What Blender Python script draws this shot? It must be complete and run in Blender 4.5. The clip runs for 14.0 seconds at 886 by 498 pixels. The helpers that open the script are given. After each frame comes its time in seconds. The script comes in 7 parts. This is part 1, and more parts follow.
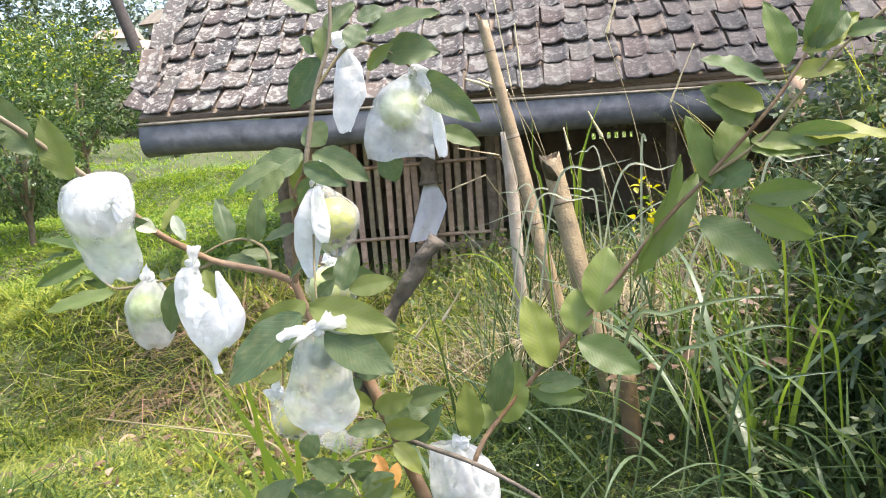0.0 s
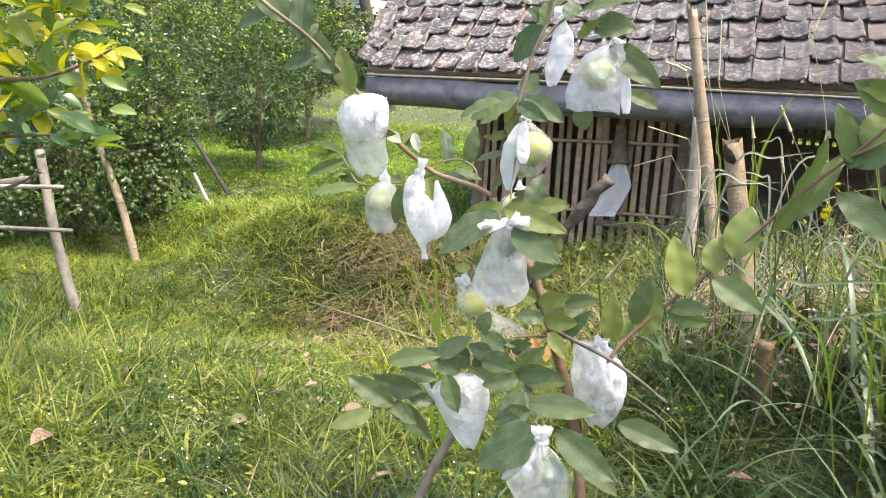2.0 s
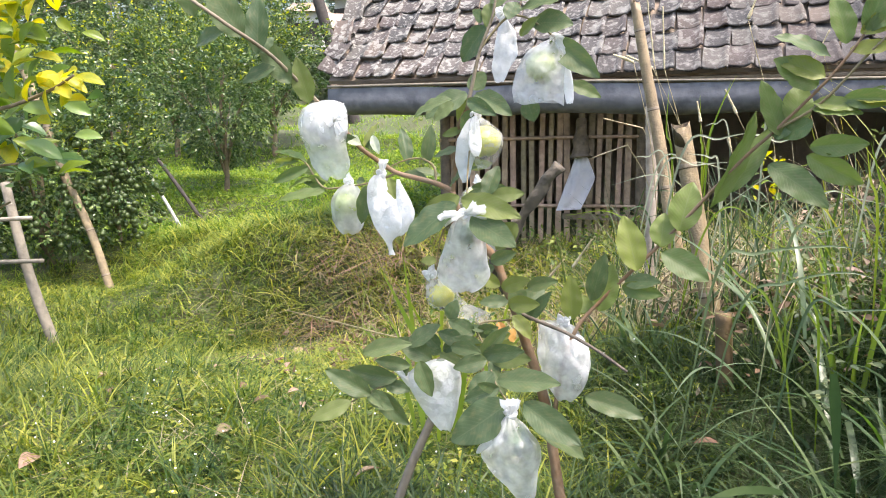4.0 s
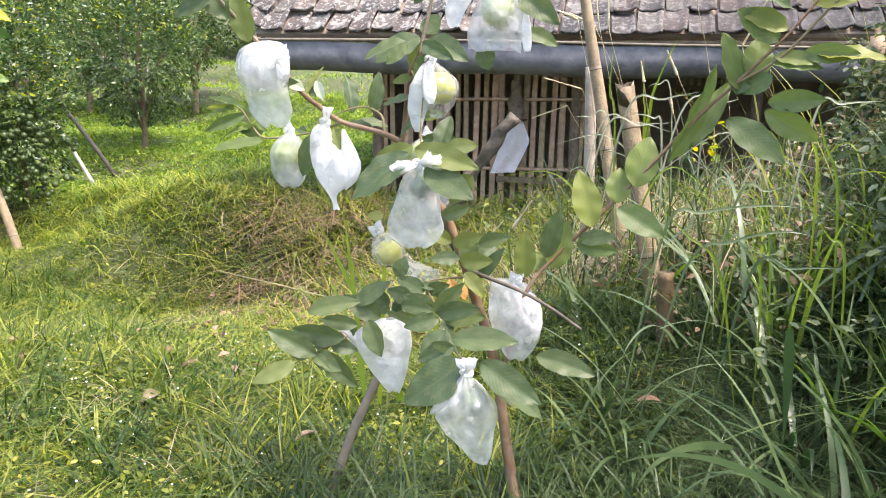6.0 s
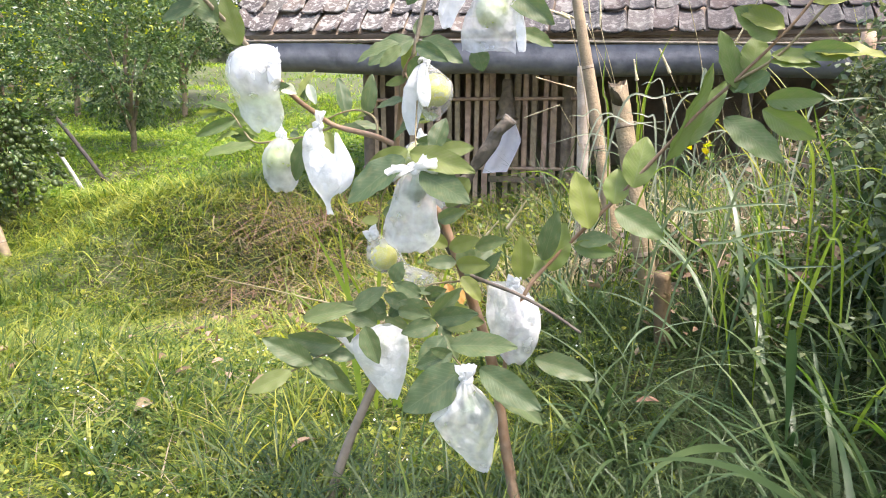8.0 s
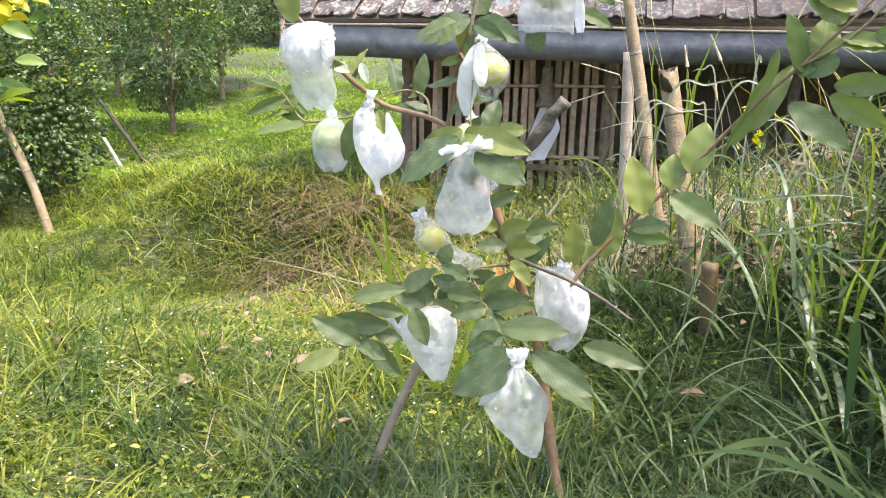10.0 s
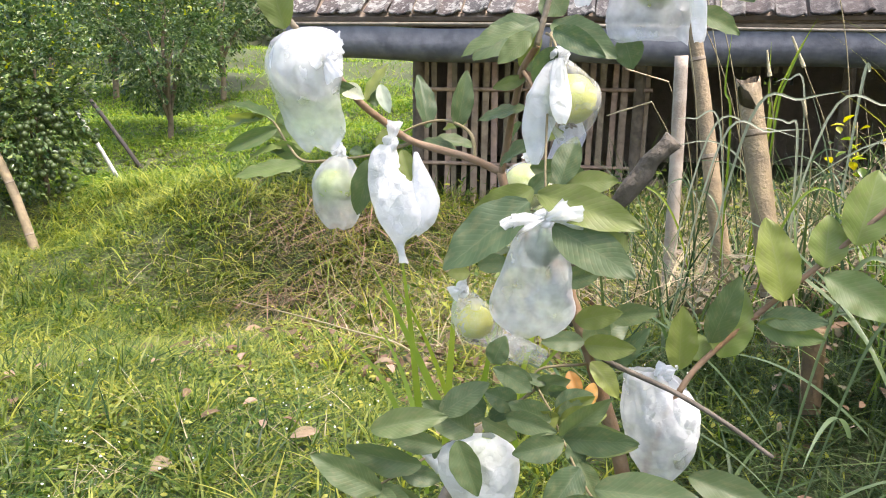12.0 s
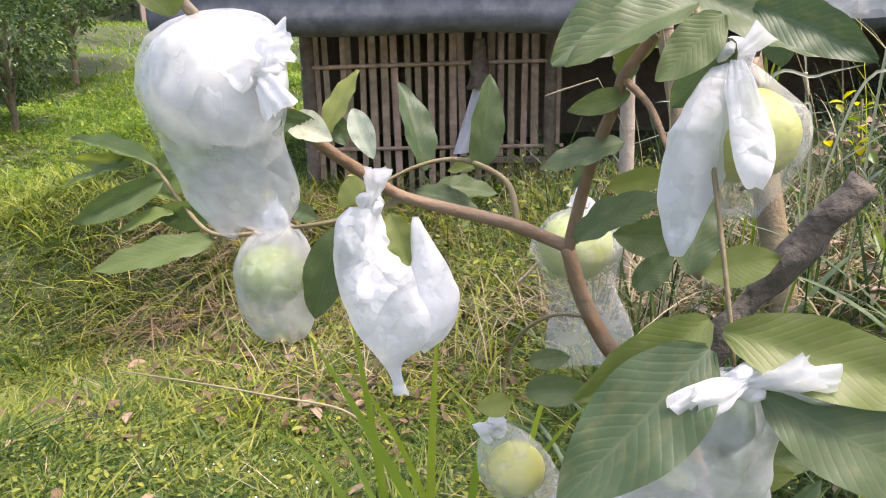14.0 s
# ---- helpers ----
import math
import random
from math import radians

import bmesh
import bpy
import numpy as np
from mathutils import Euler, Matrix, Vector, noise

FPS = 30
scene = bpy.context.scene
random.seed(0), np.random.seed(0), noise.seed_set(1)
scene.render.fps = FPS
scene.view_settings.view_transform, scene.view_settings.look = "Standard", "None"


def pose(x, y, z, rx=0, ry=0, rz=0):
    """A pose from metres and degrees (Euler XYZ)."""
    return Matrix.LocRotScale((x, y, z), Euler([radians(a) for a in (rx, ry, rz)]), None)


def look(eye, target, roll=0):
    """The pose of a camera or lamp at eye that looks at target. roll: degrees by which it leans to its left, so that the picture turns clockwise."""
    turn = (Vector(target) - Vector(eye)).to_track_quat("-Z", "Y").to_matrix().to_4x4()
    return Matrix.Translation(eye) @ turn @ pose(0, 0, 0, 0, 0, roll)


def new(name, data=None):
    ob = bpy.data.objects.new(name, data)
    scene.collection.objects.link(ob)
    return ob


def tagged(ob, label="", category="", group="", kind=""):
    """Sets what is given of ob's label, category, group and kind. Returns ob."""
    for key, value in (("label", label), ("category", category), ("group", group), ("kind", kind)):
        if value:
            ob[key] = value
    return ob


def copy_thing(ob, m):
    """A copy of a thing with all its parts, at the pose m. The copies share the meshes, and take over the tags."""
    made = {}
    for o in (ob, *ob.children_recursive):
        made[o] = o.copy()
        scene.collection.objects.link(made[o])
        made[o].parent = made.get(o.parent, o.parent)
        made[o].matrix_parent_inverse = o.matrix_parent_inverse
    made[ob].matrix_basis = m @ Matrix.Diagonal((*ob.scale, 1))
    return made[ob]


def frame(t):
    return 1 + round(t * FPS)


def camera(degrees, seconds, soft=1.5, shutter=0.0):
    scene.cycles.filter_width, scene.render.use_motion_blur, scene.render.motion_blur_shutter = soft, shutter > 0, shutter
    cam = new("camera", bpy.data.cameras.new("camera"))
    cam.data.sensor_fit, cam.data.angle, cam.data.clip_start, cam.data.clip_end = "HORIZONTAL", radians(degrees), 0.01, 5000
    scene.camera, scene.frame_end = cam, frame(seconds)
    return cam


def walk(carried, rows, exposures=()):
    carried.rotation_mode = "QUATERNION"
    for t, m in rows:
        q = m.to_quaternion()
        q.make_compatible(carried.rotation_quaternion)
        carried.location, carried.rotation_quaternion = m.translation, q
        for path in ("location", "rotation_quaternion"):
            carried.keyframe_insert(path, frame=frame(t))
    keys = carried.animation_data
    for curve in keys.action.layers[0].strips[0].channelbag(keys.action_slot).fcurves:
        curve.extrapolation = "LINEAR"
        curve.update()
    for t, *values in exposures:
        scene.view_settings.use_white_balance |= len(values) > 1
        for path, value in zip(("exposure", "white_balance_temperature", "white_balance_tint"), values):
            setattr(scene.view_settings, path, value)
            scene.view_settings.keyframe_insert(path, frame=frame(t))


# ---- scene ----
cam = camera(62.9, 14.0, 1.0)
PATH = [
    (0, (0.227, -0.09, 1.547), (0.011, 1.875, 1.246), -4.2),
    (0.5, (0.227, -0.355, 1.521), (-0.269, 1.564, 1.254), -0.5),
    (1, (0.252, -0.495, 1.48), (-0.301, 1.395, 1.129), 0.3),
    (1.5, (0.314, -0.515, 1.469), (-0.41, 1.315, 1.112), 4.3),
    (2, (0.317, -0.547, 1.471), (-0.367, 1.298, 1.117), 3.2),
    (2.5, (0.308, -0.618, 1.476), (-0.355, 1.253, 1.234), 2.2),
    (3, (0.326, -0.628, 1.448), (-0.215, 1.275, 1.156), 2.2),
    (3.2, (0.352, -0.65, 1.455), (-0.199, 1.25, 1.16), 0.4),
    (5.3, (0.396, -0.613, 1.424), (-0.29, 1.226, 1.039), 0.2),
    (5.5, (0.333, -0.615, 1.419), (-0.292, 1.249, 1.052), -0.2),
    (6, (0.296, -0.572, 1.403), (-0.126, 1.336, 0.977), 1.0),
    (6.5, (0.307, -0.539, 1.405), (0.012, 1.389, 0.967), 0.1),
    (7, (0.308, -0.536, 1.409), (0.014, 1.395, 0.982), -0.6),
    (7.5, (0.29, -0.545, 1.416), (-0.073, 1.379, 1.009), -0.2),
    (7.7, (0.284, -0.546, 1.414), (-0.103, 1.37, 0.991), -0.0),
    (9.8, (0.233, -0.557, 1.39), (-0.194, 1.347, 0.954), 1.0),
    (10, (0.22, -0.545, 1.389), (-0.256, 1.342, 0.93), 1.2),
    (10.5, (0.148, -0.42, 1.383), (-0.504, 1.407, 0.894), 0.0),
    (11, (0.075, -0.145, 1.42), (-0.612, 1.661, 0.905), -3.1),
    (11.5, (0.059, -0.06, 1.441), (-0.506, 1.813, 1.023), -0.4),
    (12, (-0.02, 0.013, 1.446), (-0.509, 1.895, 0.978), 1.0),
    (12.5, (-0.187, 0.124, 1.459), (-0.524, 2.032, 0.965), 1.1),
    (13, (-0.382, 0.263, 1.499), (-0.514, 2.187, 0.971), -0.0),
    (13.5, (-0.381, 0.439, 1.504), (-0.467, 2.361, 0.955), -1.5),
    (14, (-0.342, 0.597, 1.494), (-0.521, 2.512, 0.946), -1.0),
]
walk(cam, [(t, look(eye, target, roll)) for t, eye, target, roll in PATH],
     [(0, 1.94, 6500, 12.5), (1, 1.84, 6500, 13.5), (3, 1.89, 6500, 13.5), (5.5, 1.93, 6500, 15), (6.5, 2.06, 6500, 16), (7.5, 2.11, 6500, 16.5), (10, 2.02, 6500, 14.5), (11, 1.93, 6500, 14), (12, 1.86, 6500, 14.5), (13.5, 1.62, 6500, 19.5), (14, 1.55, 6500, 19.5)])

# ---- daylight ----
SUN_EL, SUN_AZ = 66.0, 110.0  # degrees: height, and turn from +y towards +x
world = bpy.data.worlds.new("daylight")
scene.world = world
world.use_nodes = True
wn, wl = world.node_tree.nodes, world.node_tree.links
sky = wn.new("ShaderNodeTexSky")
sky.sky_type, sky.sun_disc = "NISHITA", False
sky.sun_elevation, sky.sun_rotation = radians(SUN_EL), radians(SUN_AZ)
sky.air_density, sky.dust_density, sky.ozone_density = 1.0, 4.0, 1.0
wl.new(sky.outputs[0], wn["Background"].inputs[0])
wn["Background"].inputs[1].default_value = 0.15
sun = new("sun", bpy.data.lights.new("sun", "SUN"))
sun.data.energy, sun.data.angle, sun.data.color = 1.8, radians(10.0), (1.0, 0.94, 0.85)
sun_from = Vector((math.sin(radians(SUN_AZ)) * math.cos(radians(SUN_EL)), math.cos(radians(SUN_AZ)) * math.cos(radians(SUN_EL)), math.sin(radians(SUN_EL))))
sun.matrix_world = look(sun_from * 40, (0, 0, 0))


# ---- materials ----
def material(name, base, rough=0.7, spots=None, scale=20.0, amount=0.5, bump=0.0, bump_scale=80.0, metal=0.0, vary=0.0, spec=0.5, coarse=None, back=0.0, island=False):
    """A surface with a base colour, blotches of a second colour at two scales, fine relief and a change from piece to piece."""
    m = bpy.data.materials.new(name)
    m.use_nodes = True
    n, l = m.node_tree.nodes, m.node_tree.links
    p = n["Principled BSDF"]
    p.inputs["Roughness"].default_value = rough
    p.inputs["Metallic"].default_value = metal
    p.inputs["Specular IOR Level"].default_value = spec
    geo = n.new("ShaderNodeTexCoord")
    place = geo.outputs["Object"]
    if vary and not island:
        own = n.new("ShaderNodeObjectInfo")
        far = n.new("ShaderNodeVectorMath")
        far.operation = "MULTIPLY_ADD"
        l.new(own.outputs["Random"], far.inputs[0])
        far.inputs[1].default_value = (37.0, 53.0, 71.0)
        l.new(place, far.inputs[2])
        place = far.outputs[0]
    rgb = n.new("ShaderNodeRGB")
    rgb.outputs[0].default_value = (*base, 1)
    col = rgb.outputs[0]
    if spots:
        for sc, am in ((scale, amount), (coarse or scale / 7, amount * 0.8)):
            no = n.new("ShaderNodeTexNoise")
            no.inputs["Scale"].default_value, no.inputs["Detail"].default_value = sc, 6
            l.new(place, no.inputs["Vector"])
            ra = n.new("ShaderNodeMapRange")
            ra.inputs[1].default_value, ra.inputs[2].default_value = 0.42, 0.66
            ra.inputs[4].default_value = am
            l.new(no.outputs[0], ra.inputs[0])
            mx = n.new("ShaderNodeMix")
            mx.data_type = "RGBA"
            l.new(ra.outputs[0], mx.inputs[0])
            l.new(col, mx.inputs[6])
            mx.inputs[7].default_value = (*spots, 1)
            col = mx.outputs[2]
    if vary:
        inf = n.new("ShaderNodeNewGeometry" if island else "ShaderNodeObjectInfo")
        ra = n.new("ShaderNodeMapRange")
        ra.inputs[3].default_value, ra.inputs[4].default_value = 1 - vary, 1 + vary
        l.new(inf.outputs["Random Per Island" if island else "Random"], ra.inputs[0])
        hs = n.new("ShaderNodeHueSaturation")
        l.new(ra.outputs[0], hs.inputs["Value"])
        rh = n.new("ShaderNodeMapRange")
        rh.inputs[3].default_value, rh.inputs[4].default_value = 0.5 + vary * 0.09, 0.5 - vary * 0.06
        l.new(inf.outputs["Random Per Island" if island else "Random"], rh.inputs[0])
        l.new(rh.outputs[0], hs.inputs["Hue"])
        l.new(col, hs.inputs["Color"])
        col = hs.outputs[0]
    l.new(col, p.inputs["Base Color"])
    if bump:
        no = n.new("ShaderNodeTexNoise")
        no.inputs["Scale"].default_value, no.inputs["Detail"].default_value = bump_scale, 5
        l.new(place, no.inputs["Vector"])
        bu = n.new("ShaderNodeBump")
        bu.inputs["Strength"].default_value, bu.inputs["Distance"].default_value = bump, 0.01
        l.new(no.outputs[0], bu.inputs["Height"])
        l.new(bu.outputs[0], p.inputs["Normal"])
    if back:
        tr = n.new("ShaderNodeBsdfTranslucent")
        hs = n.new("ShaderNodeHueSaturation")
        hs.inputs["Saturation"].default_value, hs.inputs["Value"].default_value = 1.15, 1.5
        l.new(col, hs.inputs["Color"])
        l.new(hs.outputs[0], tr.inputs[0])
        ms = n.new("ShaderNodeMixShader")
        ms.inputs[0].default_value = back
        l.new(p.outputs[0], ms.inputs[1])
        l.new(tr.outputs[0], ms.inputs[2])
        l.new(ms.outputs[0], n["Material Output"].inputs[0])
    return m


M = {
    "soil": material("soil", (0.085, 0.082, 0.042), 0.95, (0.06, 0.088, 0.026), 14, 0.9, 0.6, 60, coarse=1.2),
    "grass": material("grass", (0.15, 0.215, 0.040), 0.55, (0.35, 0.37, 0.075), 2.2, 0.55, spec=0.4, vary=0.65, island=True, back=0.42, coarse=0.5),
    "bright_grass": material("bright_grass", (0.23, 0.275, 0.042), 0.55, (0.36, 0.34, 0.10), 4, 0.5, spec=0.3, vary=0.4, island=True, back=0.45),
    "lush_grass": material("lush_grass", (0.068, 0.108, 0.020), 0.5, (0.17, 0.205, 0.034), 2.6, 0.6, spec=0.4, vary=0.65, island=True, back=0.42, coarse=0.8),
    "turf": material("turf", (0.100, 0.150, 0.024), 0.5, (0.27, 0.285, 0.05), 3.0, 0.55, spec=0.4, vary=0.65, island=True, back=0.42, coarse=0.7),
    "brown_grass": material("brown_grass", (0.17, 0.105, 0.07), 0.7, (0.30, 0.21, 0.13), 5, 0.6, vary=0.45, island=True, back=0.2),
    "orchard_grass": material("orchard_grass", (0.145, 0.225, 0.036), 0.55, (0.25, 0.31, 0.055), 1.4, 0.55, spec=0.4, vary=0.45, island=True, back=0.45, coarse=0.4),
    "sack_cloth": material("sack_cloth", (0.88, 0.86, 0.85), 0.7, (0.68, 0.67, 0.70), 14, 0.5, 0.4, 40),
    "dry_grass": material("dry_grass", (0.40, 0.34, 0.20), 0.6, (0.20, 0.155, 0.09), 4, 0.6, vary=0.35, island=True, back=0.25),
    "tall_grass": material("tall_grass", (0.040, 0.070, 0.024), 0.46, (0.080, 0.115, 0.038), 5, 0.6, spec=0.35, vary=0.45, island=True, back=0.34),
    "blade": material("blade", (0.048, 0.084, 0.030), 0.46, (0.088, 0.128, 0.045), 9, 0.5, spec=0.35, vary=0.4, back=0.32),
    "gutter": material("gutter_pipe", (0.072, 0.075, 0.086), 0.5, (0.165, 0.166, 0.18), 9, 0.75, 0.35, 26, coarse=2.4),
    "bamboo": material("bamboo", (0.36, 0.255, 0.155), 0.62, (0.20, 0.14, 0.09), 20, 0.7, 0.45, 90, vary=0.2, coarse=5),
    "slat": material("bamboo_slat", (0.42, 0.30, 0.20), 0.75, (0.18, 0.12, 0.08), 18, 0.6, 0.4, 90, vary=0.3, coarse=4),
    "old_wood": material("old_wood", (0.21, 0.16, 0.11), 0.9, (0.09, 0.07, 0.05), 18, 0.7, 0.6, 60),
    "dark_wood": material("dark_wood", (0.29, 0.225, 0.17), 0.9, (0.17, 0.135, 0.105), 12, 0.6, 0.4, 60),
    "grey_pole": material("weathered_pole", (0.22, 0.19, 0.145), 0.85, (0.10, 0.088, 0.065), 16, 0.7, 0.5, 60),
    "bark": material("guava_bark", (0.185, 0.104, 0.050), 0.75, (0.24, 0.175, 0.115), 26, 0.6, 0.5, 60, coarse=6),
    "old_bark": material("old_bark", (0.135, 0.112, 0.086), 0.9, (0.066, 0.056, 0.042), 24, 0.8, 0.9, 55, coarse=6),
    "grey_twig": material("grey_twig", (0.25, 0.205, 0.14), 0.75, (0.15, 0.12, 0.08), 30, 0.6, 0.4, 80),
    "twig": material("guava_twig", (0.20, 0.17, 0.085), 0.7, (0.205, 0.145, 0.075), 30, 0.6, 0.3, 90),
    "citrus_bark": material("citrus_bark", (0.20, 0.15, 0.09), 0.9, (0.10, 0.08, 0.05), 20, 0.7, 0.5, 50),
    "citrus_leaf": material("citrus_leaf", (0.062, 0.105, 0.032), 0.32, (0.125, 0.175, 0.045), 2.5, 0.7, vary=0.55, island=True, back=0.25, coarse=0.8),
    "young_leaf": material("young_leaf", (0.36, 0.36, 0.03), 0.4, (0.22, 0.30, 0.03), 9, 0.5, vary=0.3, island=True, back=0.45),
    "citrus_fruit": material("citrus_fruit", (0.040, 0.065, 0.018), 0.45, (0.09, 0.11, 0.02), 30, 0.5, 0.15, 200, vary=0.25, island=True),
    # leaf green lightened and greyed: distance haze put into the colour
    "haze_tint_leaf": material("haze_tint_leaf", (0.17, 0.22, 0.17), 0.8, (0.24, 0.28, 0.22), 0.8, 0.6, vary=0.3, island=True, coarse=0.2),
    "far_leaf": material("far_leaf", (0.055, 0.085, 0.035), 0.7, (0.10, 0.13, 0.05), 0.8, 0.6, vary=0.4, island=True, back=0.2, coarse=0.2),
    "dead_leaf": material("dead_leaf", (0.20, 0.125, 0.08), 0.8, (0.15, 0.08, 0.045), 30, 0.7, 0.3, 60, vary=0.35, back=0.15),
    # far house walls and roofs, their colours greyed to stand for haze
    "plaster": material("white_plaster", (0.50, 0.50, 0.49), 0.85, (0.55, 0.54, 0.50), 1.5, 0.6, 0.2, 20),
    "brick_roof": material("far_roof", (0.38, 0.27, 0.21), 0.9, (0.30, 0.22, 0.18), 2.0, 0.6, 0.3, 8),
    "bright_blade": material("bright_blade", (0.19, 0.265, 0.035), 0.42, (0.28, 0.33, 0.055), 9, 0.5, vary=0.2, back=0.5),
    "old_bamboo": material("old_bamboo", (0.10, 0.065, 0.032), 0.7, (0.07, 0.05, 0.03), 18, 0.7, 0.4, 70, vary=0.15),
    "char": material("dark_trunk", (0.06, 0.05, 0.045), 0.9, (0.03, 0.025, 0.02), 10, 0.6, 0.5, 30),
}


# ---- builders ----
def part(name, bm, mat, parent=None, label="", smooth=True):
    """One bmesh as one mesh object, under a thing or a part where parent is given."""
    me = bpy.data.meshes.new(name)
    bm.to_mesh(me)
    bm.free()
    return mesh_part(name, me, mat, parent, label, smooth)


def mesh_part(name, me, mat, parent=None, label="", smooth=True):
    if mat:
        me.materials.append(M[mat] if isinstance(mat, str) else mat)
    if smooth:
        me.polygons.foreach_set("use_smooth", [True] * len(me.polygons))
    ob = new(name, me)
    ob.parent = parent
    if label:
        ob["label"] = label
    return ob


def raw_mesh(name, verts, faces):
    me = bpy.data.meshes.new(name)
    me.from_pydata(verts, [], faces)
    me.update()
    return me


def empty(name, at=(0, 0, 0)):
    ob = new(name)
    ob.location = at
    ob.empty_display_size = 0.1
    return ob


def bezier_points(pts, per=6):
    """A smooth run of points through the given ones (Catmull-Rom)."""
    p = [Vector(q) for q in pts]
    if len(p) < 3:
        return [p[0].lerp(p[-1], k / per) for k in range(per + 1)]
    p = [p[0] * 2 - p[1]] + p + [p[-1] * 2 - p[-2]]
    out = []
    for i in range(1, len(p) - 2):
        for k in range(per):
            t = k / per
            a, b, c, d = p[i - 1], p[i], p[i + 1], p[i + 2]
            out.append(0.5 * ((2 * b) + (c - a) * t + (2 * a - 5 * b + 4 * c - d) * t * t + (3 * b - a - 3 * c + d) * t ** 3))
    out.append(p[-2])
    return out


def tube(bm, pts, r0, r1, sides=8, per=6, wob=0.0, caps=True, straight=False):
    """A tapered, slightly uneven tube along the points."""
    run = [Vector(q) for q in pts] if straight else bezier_points(pts, per)
    rings, n = [], len(run)
    ref = Vector((0.13, 0.31, 0.94))
    for i, c in enumerate(run):
        d = (run[min(i + 1, n - 1)] - run[max(i - 1, 0)]).normalized()
        if abs(d.dot(ref)) > 0.95:
            ref = Vector((0.9, 0.2, 0.1))
        u = d.cross(ref).normalized()
        v = d.cross(u)
        r = r0 + (r1 - r0) * i / (n - 1)
        ring = []
        for k in range(sides):
            a = math.tau * k / sides
            q = r * (1 + wob * noise.noise(c * 18 + Vector((math.cos(a), math.sin(a), 0)) * 0.7))
            ring.append(bm.verts.new(c + u * math.cos(a) * q + v * math.sin(a) * q))
        rings.append(ring)
    for a, b in zip(rings, rings[1:]):
        for k in range(sides):
            bm.faces.new((a[k], a[(k + 1) % sides], b[(k + 1) % sides], b[k]))
    if caps:
        bm.faces.new(rings[0][::-1])
        bm.faces.new(rings[-1])
    return bm


def box_bm(bm, lo, hi, bevel=0.004):
    m = bmesh.ops.create_cube(bm, size=1)["verts"]
    for v in m:
        v.co = Vector([lo[i] + (v.co[i] + 0.5) * (hi[i] - lo[i]) for i in range(3)])
    if bevel:
        es = {e for v in m for e in v.link_edges}
        bmesh.ops.bevel(bm, geom=list(es), offset=bevel, segments=2, affect="EDGES", profile=0.6)
    return bm


# ---- ground ----
KNOTS = (
    (0, -3, 0.0), (0, 0, 0.0), (-2.5, -1, 0.0), (-1.5, 2, 0.08), (0.1, 1.45, 0.06), (-0.6, 1.6, 0.08), (-3, 5, -0.6),
    (-4.6, 4, -0.4), (-6, 6.2, -0.38), (-6.4, 7, 0.02), (-5.2, 7.3, 0.22), (-3.4, 6.3, 0.46), (-2.2, 6.0, 0.36), (-1.6, 4.8, -0.3),
    (-1, 3.6, -0.15), (0.2, 4.2, 0.1), (0.8, 2.8, 0.5), (1.7, 2.4, 0.72))
KNOTS_FAR = (
    (1.0, 1.3, 0.2), (2.2, 4, 1.1), (3, 6, 1.0), (0.5, 6.3, 0.4), (3, 1, 0.45), (3, -1, 0.3), (5, 3, 1.2), (-7, 8.8, -0.1),
    (-7.6, 10.6, 0.3), (-9, 12, 0.5), (-4.5, 11, 0.6), (-2.5, 9, 0.45), (2, 10, 0.5), (-10, 6, 0.0), (-9, 3, -0.2), (-6, 0, -0.1), (-14, 14, 1.0), (-10, 18, 1.4), (-6, 16, 1.25), (-7, 20, 1.75), (-3.6, 13, 0.95), (-4.5, 18, 1.5), (-8, 24, 2.1), (-14, 24, 2.0), (8, 12, 0.8))


def ground_z(x, y):
    top = low = 0.0
    for kx, ky, kz in KNOTS + KNOTS_FAR:
        d2 = (x - kx) ** 2 + (y - ky) ** 2
        w = 1 / (d2 * d2 + 0.15)
        top, low = top + w * kz, low + w
    far = max(0.0, math.hypot(x + 3, y - 6) - 14)
    return top / low + far * 0.035 + 0.03 * noise.noise(Vector((x * 1.3, y * 1.3, 0)))


def build_ground():
    bm = bmesh.new()
    xs = [-400, -200, -100, -60, -40, -28, -22] + [-18 + 0.5 * i for i in range(20)] + [-8 + 0.2 * i for i in range(65)] + [5 + 0.5 * i for i in range(12)] + [12, 16, 24, 40, 80, 160, 400]
    ys = [-400, -150, -60, -25, -12, -7] + [-4 + 0.5 * i for i in range(8)] + [0.2 * i for i in range(45)] + [9 + 0.5 * i for i in range(24)] + [22, 26, 32, 40, 60, 100, 200, 400]
    grid = [[bm.verts.new((x, y, ground_z(x, y) if max(abs(x), abs(y)) < 100 else min(2.2, ground_z(x * 0.2, y * 0.2)))) for x in xs] for y in ys]
    for a, b in zip(grid, grid[1:]):
        for i in range(len(xs) - 1):
            bm.faces.new((a[i], a[i + 1], b[i + 1], b[i]))
    g = part("ground", bm, "soil")
    tagged(g, "uneven grassy orchard soil with low banks", "ground", kind="structure")


build_ground()


# ---- the bamboo hut ----
EAVE_Y, EAVE_Z, SLOPE = 6.02, 1.93, radians(43)
HUT_L, HUT_R, WALL_Y, BACK_Y = -2.05, 4.6, 6.6, 9.2
hut = tagged(empty("hut", (0.5, 6.6, 0.3)), "small bamboo-slat hut with a mossy clay tile roof", "hut")
hut.location = (0, 0, 0)


def roof_point(x, s, up=0.0):
    """A place on the front slope: s metres up from the eave, up metres proud of it."""
    return Vector((x, EAVE_Y + s * math.cos(SLOPE) - up * math.sin(SLOPE), EAVE_Z + s * math.sin(SLOPE) + up * math.cos(SLOPE)))


